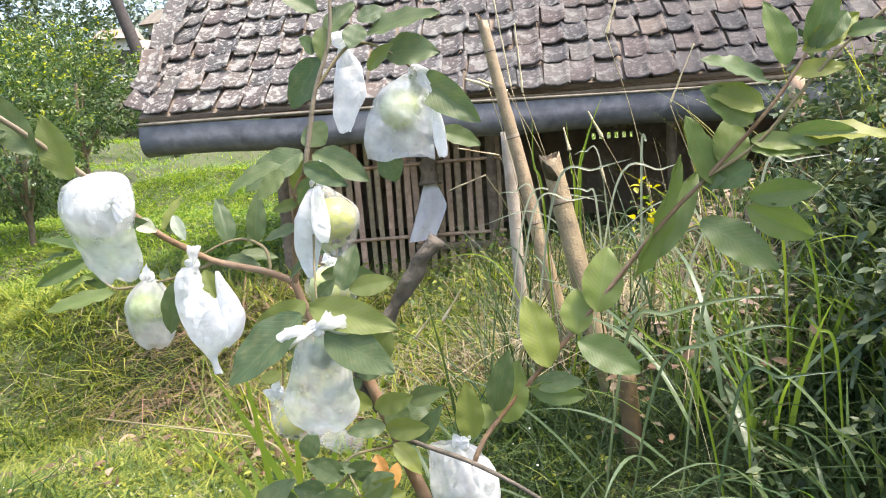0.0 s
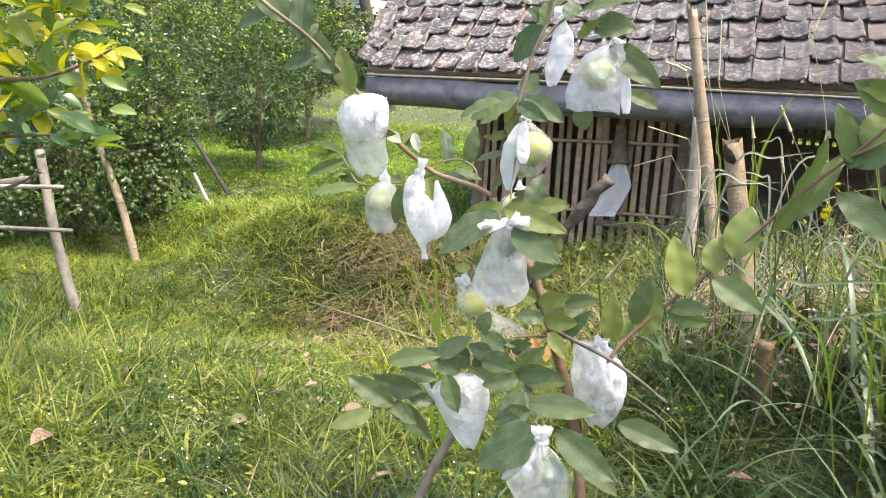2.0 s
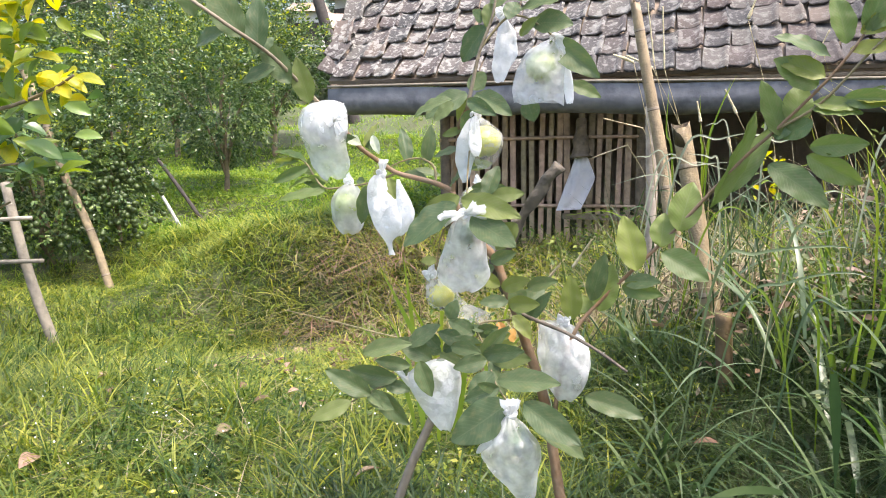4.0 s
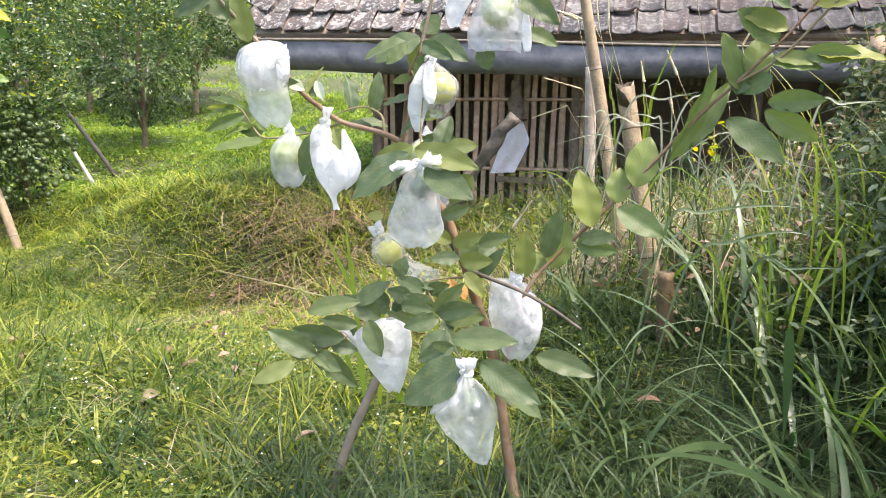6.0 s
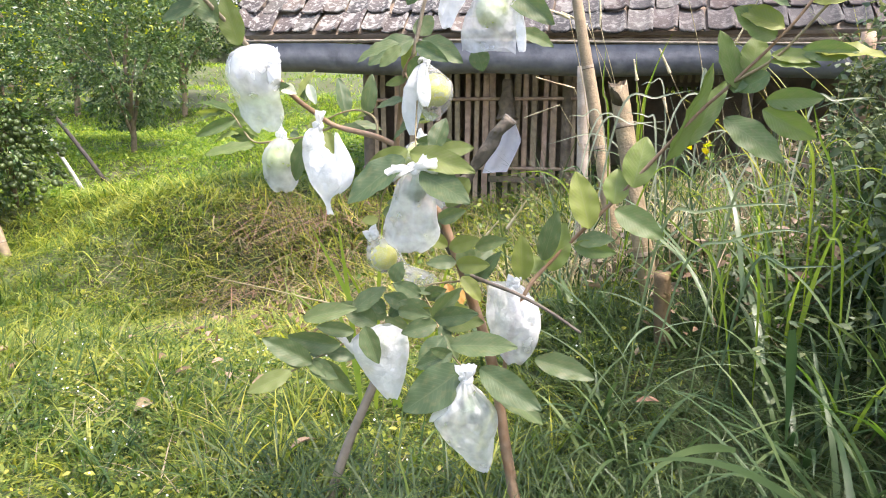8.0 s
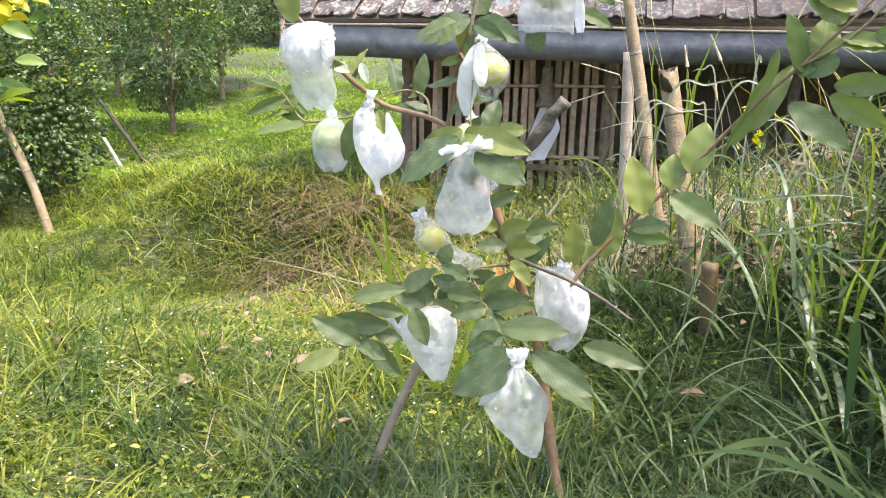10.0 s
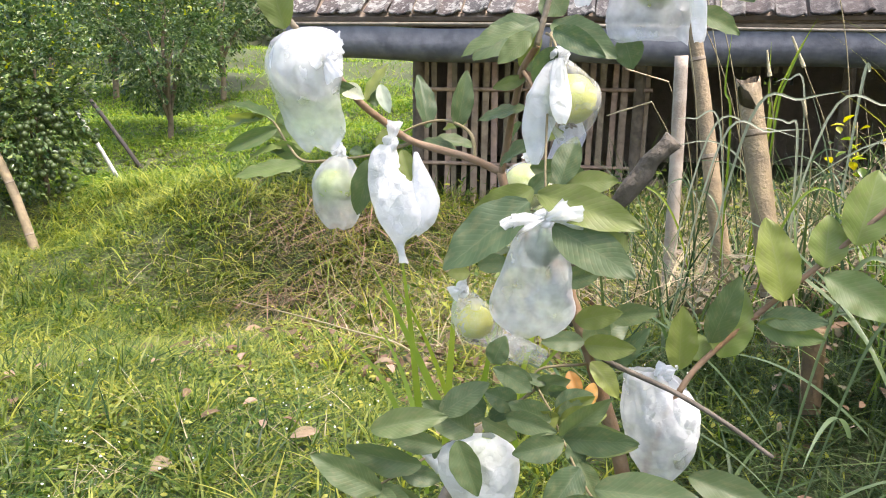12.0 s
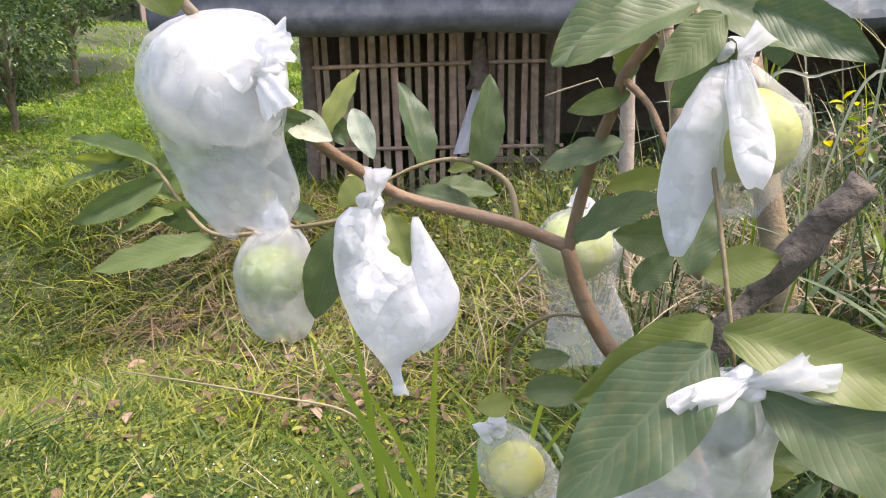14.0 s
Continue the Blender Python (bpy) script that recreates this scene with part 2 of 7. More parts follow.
def tile_material():
    """Old clay: each tile its own brown, slate or rust, with pale lichen crusts of sharp outline on some."""
    m = bpy.data.materials.new("old_roof_tile")
    m.use_nodes = True
    n, l = m.node_tree.nodes, m.node_tree.links
    p = n["Principled BSDF"]
    p.inputs["Roughness"].default_value = 0.95
    inf, tc = n.new("ShaderNodeObjectInfo"), n.new("ShaderNodeTexCoord")
    ramp = n.new("ShaderNodeValToRGB")
    e = ramp.color_ramp.elements
    e[0].position, e[0].color = 0.0, (0.034, 0.033, 0.033, 1)
    e[1].position, e[1].color = 1.0, (0.118, 0.082, 0.062, 1)
    for at, c in ((0.2, (0.051, 0.047, 0.046)), (0.4, (0.064, 0.048, 0.043)), (0.55, (0.045, 0.043, 0.043)), (0.7, (0.071, 0.055, 0.047)), (0.88, (0.083, 0.078, 0.070))):
        e.new(at).color = (*c, 1)
    l.new(inf.outputs["Random"], ramp.inputs[0])
    own = n.new("ShaderNodeVectorMath")
    own.operation = "MULTIPLY_ADD"
    l.new(inf.outputs["Random"], own.inputs[0])
    own.inputs[1].default_value = (91.0, 47.0, 63.0)
    l.new(tc.outputs["Object"], own.inputs[2])
    col = ramp.outputs[0]
    crust = None
    where = n.new("ShaderNodeSeparateXYZ")
    l.new(inf.outputs["Location"], where.inputs[0])
    thin = n.new("ShaderNodeMapRange")
    thin.inputs[1].default_value, thin.inputs[2].default_value = -1.6, 1.6
    thin.inputs[3].default_value, thin.inputs[4].default_value = 1.0, 0.2
    l.new(where.outputs[0], thin.inputs[0])
    for scale, lo, hi, colour, most in ((3.0, 0.45, 0.72, (0.115, 0.10, 0.09), 0.8), (9.0, 0.555, 0.60, (0.30, 0.295, 0.265), 0.55), (26.0, 0.53, 0.62, (0.32, 0.31, 0.28), 0.62), (75.0, 0.50, 0.75, (0.17, 0.16, 0.14), 0.4)):
        no = n.new("ShaderNodeTexNoise")
        no.inputs["Scale"].default_value, no.inputs["Detail"].default_value = scale, 6
        l.new(own.outputs[0], no.inputs["Vector"])
        ra = n.new("ShaderNodeMapRange")
        ra.inputs[1].default_value, ra.inputs[2].default_value, ra.inputs[4].default_value = lo, hi, most
        l.new(no.outputs[0], ra.inputs[0])
        less = n.new("ShaderNodeMath")
        less.operation = "MULTIPLY"
        l.new(ra.outputs[0], less.inputs[0])
        l.new(thin.outputs[0], less.inputs[1])
        mx = n.new("ShaderNodeMix")
        mx.data_type = "RGBA"
        l.new(less.outputs[0], mx.inputs[0])
        l.new(col, mx.inputs[6])
        mx.inputs[7].default_value = (*colour, 1)
        col, crust = mx.outputs[2], no
    l.new(col, p.inputs["Base Color"])
    bu = n.new("ShaderNodeBump")
    bu.inputs["Strength"].default_value, bu.inputs["Distance"].default_value = 0.8, 0.008
    l.new(crust.outputs[0], bu.inputs["Height"])
    l.new(bu.outputs[0], p.inputs["Normal"])
    return m


M["tile"] = tile_material()


def tile_mesh(seed):
    """One pressed clay tile: a wave across, a lip below, about 24 by 30 cm."""
    rnd = random.Random(seed)
    bm = bmesh.new()
    nx, w, ln = 11, 0.209, 0.31
    rows = []
    for s, dz in ((0.02, -0.020), (0.0, -0.016), (0.0, 0.0), (0.012, 0.005), (ln * 0.5, 0.001), (ln, -0.012)):
        row = []
        for i in range(nx):
            u = i / (nx - 1)
            wave = 0.024 * math.exp(-((u - 0.90) / 0.12) ** 2) - 0.006 * math.sin(math.pi * min(1.0, u / 0.8)) + 0.008 * math.exp(-(u / 0.08) ** 2)
            chip = rnd.uniform(-0.006, 0.010) + 0.010 * math.sin(u * 3.0 + seed)
            row.append(bm.verts.new(((u - 0.5) * w, s + (chip if s < 0.025 else 0), wave + dz + rnd.uniform(-0.001, 0.001))))
        rows.append(row)
    for a, b in zip(rows, rows[1:]):
        for i in range(nx - 1):
            bm.faces.new((a[i], a[i + 1], b[i + 1], b[i]))
    me = bpy.data.meshes.new("roof_tile")
    bm.to_mesh(me)
    bm.free()
    me.materials.append(M["tile"])
    me.polygons.foreach_set("use_smooth", [True] * len(me.polygons))
    return me


TILES = [tile_mesh(k) for k in range(7)]
roof = part("roof", box_bm(bmesh.new(), (0, 0, 0), (1, 1, 1), 0), "dark_wood", hut, "dark roof boarding under clay tiles")


def roof_sheet():
    """The boarding under the tiles, front and back, as a thin folded slab."""
    s_max = (BACK_Y - EAVE_Y) / 2 / math.cos(SLOPE) + 0.35
    bm = bmesh.new()
    prof = [(0, -0.03), (s_max, -0.03), (s_max, -0.07), (0, -0.07)]
    L, R = HUT_L - 0.98, HUT_R + 0.6
    a = [bm.verts.new(roof_point(L, s, u)) for s, u in prof]
    b = [bm.verts.new(roof_point(R, s, u)) for s, u in prof]
    for i in range(4):
        bm.faces.new((a[i], a[(i + 1) % 4], b[(i + 1) % 4], b[i]))
    bm.faces.new(a[::-1]), bm.faces.new(b)
    top = roof_point(0, s_max, -0.03)
    c = [bm.verts.new((L, top.y, top.z)), bm.verts.new((R, top.y, top.z)), bm.verts.new((R, top.y + 2.4, top.z - 2.1)), bm.verts.new((L, top.y + 2.4, top.z - 2.1))]
    bm.faces.new(c)
    roof.data.clear_geometry()
    bm.to_mesh(roof.data)
    bm.free()


roof_sheet()
rnd = random.Random(5)
ROWS_UP, EXPOSE, ACROSS = 9, 0.262, 0.214
spare = []
for r in range(ROWS_UP):
    for c in range(int((HUT_R + 0.5 - HUT_L + 1.0) / ACROSS)):
        x = HUT_L - 0.90 + (c + 0.5) * ACROSS + (0.03 if r % 2 else 0) + rnd.uniform(-0.016, 0.016)
        s = -0.03 + r * EXPOSE + 0.03 * math.sin(c * 0.33 + r) + rnd.uniform(-0.026, 0.026)
        m = Matrix.Translation(roof_point(x, s, 0.012 + 0.026 * rnd.random())) @ Euler((SLOPE - 0.07 + rnd.uniform(-0.04, 0.06), rnd.uniform(-0.06, 0.06), rnd.uniform(-0.09, 0.09))).to_matrix().to_4x4()
        if c < 33:
            ob = new("roof_tile", TILES[rnd.randrange(7)])
            ob.parent = roof
            ob.matrix_basis = m
        else:
            spare.append((m, rnd.randrange(7)))
bm = bmesh.new()
for m, k in spare:
    before = len(bm.verts)
    bm.from_mesh(TILES[k])
    bm.verts.ensure_lookup_table()
    for v in bm.verts[before:]:
        v.co = m @ v.co
tagged(part("roof_tiles_beyond", bm, "tile", roof), kind="stuff")

# broken gable-end tiles and the lifted, mossy rake
for k in range(10):
    ob = new("rake_tile", TILES[k % 7])
    ob.parent = roof
    ob.matrix_basis = Matrix.Translation(roof_point(HUT_L - 0.97 + rnd.uniform(-0.03, 0.04), 0.02 + k * 0.21, 0.06 + 0.02 * (k % 3))) @ Euler((SLOPE + rnd.uniform(-0.15, 0.25), rnd.uniform(-0.1, 0.45), rnd.uniform(-0.3, 0.3))).to_matrix().to_4x4()

# gutter: a split plastic pipe with a thin bamboo lath on its rim
bm = bmesh.new()
gl, gr, gy, gz, rad = -2.97, HUT_R + 0.5, 6.03, 1.70, 0.135
rows = []
for i in range(40):
    x = gl + (gr - gl) * i / 39
    sag = 0.012 * math.sin(i * 0.7) - 0.004 * i / 3
    ring = []
    for k in range(13):
        a = radians(-205 + 190 * k / 12)
        ring.append((x, gy + rad * math.cos(a), gz + sag + rad * 1.0 * math.sin(a) + (0.07 if k == 0 else 0)))
    rows.append(ring)
outer = [[bm.verts.new(q) for q in r] for r in rows]
inner = [[bm.verts.new((q[0], gy + (q[1] - gy) * 0.94, gz + (q[2] - gz) * 0.94)) for q in r] for r in rows]
for i in range(39):
    for k in range(12):
        bm.faces.new((outer[i][k], outer[i + 1][k], outer[i + 1][k + 1], outer[i][k + 1]))
        bm.faces.new((inner[i][k + 1], inner[i + 1][k + 1], inner[i + 1][k], inner[i][k]))
for r in (0, 39):
    for k in range(12):
        bm.faces.new((outer[r][k], outer[r][k + 1], inner[r][k + 1], inner[r][k]))
part("gutter", bm, "gutter", hut, "slate-grey split-pipe rain gutter")
part("gutter_lath", tube(bmesh.new(), [(gl, gy - 0.13, 1.845), (-0.9, gy - 0.13, 1.838), (1.2, gy - 0.13, 1.80), (gr, gy - 0.13, 1.76)], 0.013, 0.011, 6), "grey_pole", hut, "thin bamboo lath along the gutter rim")
for k, z in enumerate((1.86, 1.90)):
    part("eave_batten", tube(bmesh.new(), [(HUT_L - 0.9, 6.08 + 0.03 * k, z), (0.5, 6.08 + 0.03 * k, z - 0.02), (HUT_R + 0.5, 6.08 + 0.03 * k, z - 0.03)], 0.02, 0.02, 6), "slat", hut)

# walls
for x, w in ((HUT_L + 0.05, 0.06), (-0.02, 0.055), (1.6, 0.05), (HUT_R - 0.1, 0.06)):
    part("corner_post", tube(bmesh.new(), [(x, WALL_Y + 0.02, -0.2), (x + 0.01, WALL_Y + 0.02, 1.0), (x, WALL_Y + 0.02, 2.35)], w, w * 0.9, 8, wob=0.1), "old_wood", hut)
for k in range(22):
    x = HUT_L + 0.13 + k * 0.0935 + rnd.uniform(-0.01, 0.01)
    w = rnd.uniform(0.024, 0.031)
    bm = box_bm(bmesh.new(), (-w, -0.008, 0.02), (w, 0.008, rnd.uniform(1.62, 1.70)), 0.004)
    for v in bm.verts:
        v.co.x += 0.008 * math.sin(v.co.z * 3 + k)
    ob = part("wall_slat", bm, "slat", hut)
    ob.location = (x, WALL_Y + 0.03, 0.05)
    ob.rotation_euler = (0, rnd.uniform(-0.018, 0.018), rnd.uniform(-0.2, 0.2))
for z in (0.655, 1.33):
    part("wall_rail", tube(bmesh.new(), [(HUT_L, WALL_Y, z - 0.02), (-1.0, WALL_Y, z), (0.1, WALL_Y, z + 0.015)], 0.019, 0.016, 7, wob=0.15), "slat", hut)
part("lower_board", box_bm(bmesh.new(), (-0.75, 6.54, 0.53), (0.25, 6.565, 0.59), 0.004), "old_wood", hut)


def wall_box(name, lo, hi, mat="dark_wood"):
    return part(name, box_bm(bmesh.new(), lo, hi, 0.003), mat, hut, smooth=False)


wall_box("side_wall", (HUT_L - 0.03, WALL_Y + 0.1, -0.2), (HUT_L + 0.02, BACK_Y - 0.1, 2.5))
wall_box("side_wall", (HUT_R, WALL_Y + 0.1, -0.2), (HUT_R + 0.05, BACK_Y - 0.1, 2.5))
# back wall with a small lattice of openings
for lo, hi in (((HUT_L, BACK_Y - 0.1, -0.2), (1.10, BACK_Y - 0.05, 2.7)), ((1.66, BACK_Y - 0.1, -0.2), (HUT_R, BACK_Y - 0.05, 2.7)), ((1.10, BACK_Y - 0.1, -0.2), (1.66, BACK_Y - 0.05, 1.40)), ((1.10, BACK_Y - 0.1, 1.66), (1.66, BACK_Y - 0.05, 2.7))):
    wall_box("back_wall", lo, hi)
for k in range(6):
    wall_box("lattice_bar", (1.115 + k * 0.092, BACK_Y - 0.11, 1.39), (1.162 + k * 0.092, BACK_Y - 0.103, 1.67))
wall_box("lattice_bar", (1.09, BACK_Y - 0.125, 1.475), (1.67, BACK_Y - 0.112, 1.525))



# ---- grass and orchard ----
rng = np.random.default_rng(4)
KN = np.array(KNOTS + KNOTS_FAR)


def ground_many(x, y):
    d2 = (x[:, None] - KN[:, 0]) ** 2 + (y[:, None] - KN[:, 1]) ** 2
    w = 1 / (d2 * d2 + 0.15)
    far = np.maximum(0, np.hypot(x + 3, y - 6) - 14)
    return (w * KN[:, 2]).sum(1) / w.sum(1) + far * 0.035 - 0.01


def patches(x, y, size):
    """A smooth uneven field between about -1 and 1."""
    return (np.sin(x / size * 2.1 + 1.3) * np.cos(y / size * 1.7 - 0.4) + 0.7 * np.sin((x + y) / size * 3.9) + 0.5 * np.cos((x * 1.3 - y) / size * 6.1)) / 1.8


def blades(name, x, y, z, length, width, lean, mat, segs=3, droop=0.6, label="", stiff=0.0, parent=None):
    """Curved grass blades in one mesh, each from its root, leaning its own way."""
    n = len(x)
    az = rng.uniform(0, math.tau, n)
    tw = az + rng.uniform(-0.9, 0.9, n) + math.pi / 2
    rows = []
    for k in range(segs + 1):
        t = k / segs
        out = length * (lean * t + droop * t * t * lean)
        up = length * (t - droop * t * t * 0.45 * np.minimum(1.6, lean * 1.6))
        half = width * 0.5 * (1 - t ** 1.8) * (0.7 + 0.3 * min(1, t * 4))
        cx, cy, cz = x + np.cos(az) * out, y + np.sin(az) * out, z + up
        if k < segs:
            rows.append(np.stack([cx - np.cos(tw) * half, cy - np.sin(tw) * half, cz], 1))
            rows.append(np.stack([cx + np.cos(tw) * half, cy + np.sin(tw) * half, cz + 0.15 * half], 1))
        else:
            rows.append(np.stack([cx, cy, cz], 1))
    per = len(rows)
    verts = np.stack(rows, 1).reshape(-1, 3)
    base = np.arange(n)[:, None] * per
    quads = np.concatenate([base + np.array([2 * k, 2 * k + 1, 2 * k + 3, 2 * k + 2]) for k in range(segs - 1)])
    tri = base + np.array([2 * segs - 2, 2 * segs - 1, 2 * segs])
    me = bpy.data.meshes.new(name)
    nq, nt = len(quads), len(tri)
    me.vertices.add(len(verts))
    me.vertices.foreach_set("co", verts.ravel())
    me.loops.add(nq * 4 + nt * 3)
    me.loops.foreach_set("vertex_index", np.concatenate([quads.ravel(), tri.ravel()]))
    me.polygons.add(nq + nt)
    me.polygons.foreach_set("loop_start", np.concatenate([np.arange(nq) * 4, nq * 4 + np.arange(nt) * 3]))
    me.update(calc_edges=True)
    ob = mesh_part(name, me, mat, parent)
    if label:
        tagged(ob, label, "grass", kind="stuff")
    return ob


def scatter(n, x0, x1, y0, y1, keep=None):
    x, y = rng.uniform(x0, x1, n), rng.uniform(y0, y1, n)
    if keep is not None:
        k = keep(x, y)
        x, y = x[k], y[k]
    return x, y, ground_many(x, y)


def clear_of_hut(x, y):
    return ~((x > HUT_L - 0.05) & (y > WALL_Y - 0.05) & (y < BACK_Y))


def hollow(x, y):
    """Where the trodden hollow leaves the turf thin: true for the blades that stay."""
    deep = ((x + 0.9) / 1.25) ** 2 + ((y - 4.45) / 0.95) ** 2
    return rng.random(len(x)) < np.clip(0.25 + 0.75 * deep, 0.25, 1.0)


def lawn(name, n, x0, x1, y0, y1, ln, wd, keep, segs=3, lean=0.55, droop=0.6, mat="grass", label="bright green lawn grass with yellowish patches"):
    x, y, z = scatter(n, x0, x1, y0, y1, keep)
    p = patches(x, y, 0.9)
    length = rng.uniform(ln * 0.5, ln * 1.35, len(x)) * (1 + 0.4 * p)
    blades(name, x, y, z, length, rng.uniform(wd * 0.6, wd * 1.3, len(x)), rng.uniform(0.1, lean * 2, len(x)), mat, segs, droop, label)


def tussocks(n, each, x0, x1, y0, y1, ln, wd, spread, mat, keep=None, lean=0.5, droop=1.0, label="tufts of longer grass in the lawn"):
    """Clumps of blades that fan out from one root, each clump of its own height."""
    cx, cy, cz = scatter(n, x0, x1, y0, y1, keep)
    x = np.repeat(cx, each) + rng.normal(0, spread, len(cx) * each)
    y = np.repeat(cy, each) + rng.normal(0, spread, len(cx) * each)
    size = np.repeat(rng.uniform(0.6, 1.3, len(cx)), each) * rng.uniform(0.55, 1.2, len(x)) * ln
    blades("tufts", x, y, ground_many(x, y), size, rng.uniform(wd * 0.6, wd * 1.3, len(x)), rng.uniform(0.15, lean * 2, len(x)), mat, 6, droop, label)


lawn("lawn", 26000, -3.6, 0.6, 0.5, 3.3, 0.085, 0.0085, lambda x, y: (x < 0.35 + 0.1 * y), 5, 0.7, 1.3, "lush_grass")
lawn("lawn", 20000, -3.6, 1.2, 0.5, 3.3, 0.060, 0.0070, lambda x, y: (x < 0.55 + 0.1 * y), 4, 0.75, 1.2, "turf")
lawn("lawn", 52000, -6.8, 0.6, 3.0, 7.4, 0.085, 0.0115, lambda x, y: clear_of_hut(x, y) & hollow(x, y), 4, 0.75, 1.2, "turf")
lawn("lawn", 120000, -15, 1.0, 6.5, 15, 0.12, 0.017, lambda x, y: clear_of_hut(x, y) & (y > 7.0), 3, 0.8, 1.2, "orchard_grass")
lawn("lawn", 36000, -32, 4, 14, 36, 0.18, 0.035, lambda x, y: clear_of_hut(x, y), 2, 0.8, 1.0, "orchard_grass")
lawn("lawn", 9000, -7, -3.4, 0.0, 3.2, 0.14, 0.008, None, 3)
lawn("lawn", 26000, -16, -6.6, 1.5, 7.2, 0.13, 0.012, None, 3, 0.7, 1.0, "orchard_grass")
lawn("lawn", 14000, -40, -14, 4, 20, 0.25, 0.03, None, 2)
lawn("lawn", 16000, -45, 12, 30, 62, 0.5, 0.09, None, 2)
# longer tufts through the lawn
tussocks(190, 17, -3.5, 0.35, 0.8, 2.3, 0.22, 0.0095, 0.05, "lush_grass", lambda x, y: patches(x, y, 0.5) > -0.3, 0.5, 0.9)
tussocks(95, 10, -3.5, 0.2, 0.8, 2.5, 0.24, 0.0115, 0.035, "bright_grass", lambda x, y: patches(x + 1, y, 0.45) > -0.1, 0.32, 0.8)
tussocks(70, 16, -4.6, -2.2, 1.7, 3.0, 0.24, 0.010, 0.06, "lush_grass", None, 0.5, 0.9)
tussocks(24, 8, -4.2, -2.8, 2.1, 2.9, 0.36, 0.012, 0.04, "bright_grass", None, 0.35, 0.9)
tussocks(300, 14, -3.6, 0.3, 2.2, 4.2, 0.13, 0.010, 0.05, "turf", None, 0.7, 1.2)
tussocks(520, 15, -6.8, -0.8, 3.0, 6.2, 0.15, 0.0125, 0.06, "turf", hollow, 0.65, 1.2)
tussocks(120, 10, -6.5, -1.2, 2.8, 5.6, 0.17, 0.012, 0.05, "bright_grass", None, 0.5, 1.0)
tussocks(190, 22, -6.8, -3.3, 2.0, 4.9, 0.26, 0.011, 0.08, "lush_grass", lambda x, y: (x < -4.4) | (patches(x, y, 0.8) > 0.3), 0.4, 0.9, "lush dark green grass round the tree props")
tussocks(70, 20, -0.9, 0.55, 0.85, 1.7, 0.24, 0.010, 0.06, "tall_grass", None, 0.5, 0.9, "dark green grass under the guava tree")
lawn("lawn", 30000, -7.5, 4.5, -5.0, 0.6, 0.12, 0.012, None, 2, 0.6, 0.8, "lush_grass")
lawn("lawn", 9000, 1.2, 6.0, -1.0, 7.0, 0.3, 0.018, None, 3, 0.6, 0.8, "tall_grass", "rough grass on the top of the bank")
# dry straw lying through the lawn
lawn("straw", 2600, -4.5, 0.4, 1.0, 5.8, 0.11, 0.0055, lambda x, y: patches(x + 3, y, 1.1) > -0.2, 3, 1.1, 0.5, "dry_grass", "dry straw lying in the lawn")


# tussocks of drooping grass over the bank, green above, brown and dry towards its hollow flank
def on_bank(x, y):
    return clear_of_hut(x, y) & (np.abs(y - 6.15 - 0.30 * np.maximum(0, -3.0 - x)) < 0.95)


def bank_flank(x, y):
    return clear_of_hut(x, y) & (np.abs(y - 5.55 - 0.25 * np.maximum(0, -3.0 - x)) < 0.55)


tussocks(350, 20, -6.4, -1.5, 5.0, 8.0, 0.26, 0.016, 0.07, "grass", on_bank, 0.6, 1.5, "long yellow-green grass drooping over the bank")
tussocks(150, 12, -6.4, -2.0, 5.2, 8.0, 0.26, 0.017, 0.06, "bright_grass", on_bank, 0.6, 1.5, "long yellow-green grass drooping over the bank")
tussocks(60, 16, -3.6, -1.2, 4.4, 6.0, 0.24, 0.013, 0.07, "tall_grass", bank_flank, 0.7, 1.6, "dark green grass on the flank of the bank")
tussocks(55, 13, -4.8, -1.6, 4.9, 6.3, 0.26, 0.014, 0.06, "bright_grass", bank_flank, 0.7, 1.6, "pale green grass on the flank of the bank")
tussocks(30, 14, -4.0, -1.6, 4.9, 6.3, 0.26, 0.010, 0.07, "dry_grass", bank_flank, 0.8, 1.6, "dry brown drooping grass on the bank")
tussocks(75, 16, -3.1, -1.6, 5.0, 6.1, 0.30, 0.012, 0.06, "brown_grass", bank_flank, 0.8, 1.6, "dead red-brown grass in the hollow of the bank")
tussocks(120, 14, -1.9, 1.2, 4.4, 6.4, 0.34, 0.012, 0.06, "turf", None, 0.5, 1.0, "grass grown up against the hut wall")
tussocks(60, 10, -1.5, 1.0, 3.4, 5.6, 0.36, 0.012, 0.05, "bright_grass", None, 0.45, 1.0, "pale green blades before the hut")
lawn("hut_straw", 1800, -1.6, 1.4, 3.8, 6.5, 0.34, 0.009, None, 5, 0.7, 0.8, "dry_grass", "dry stalks against the hut wall")


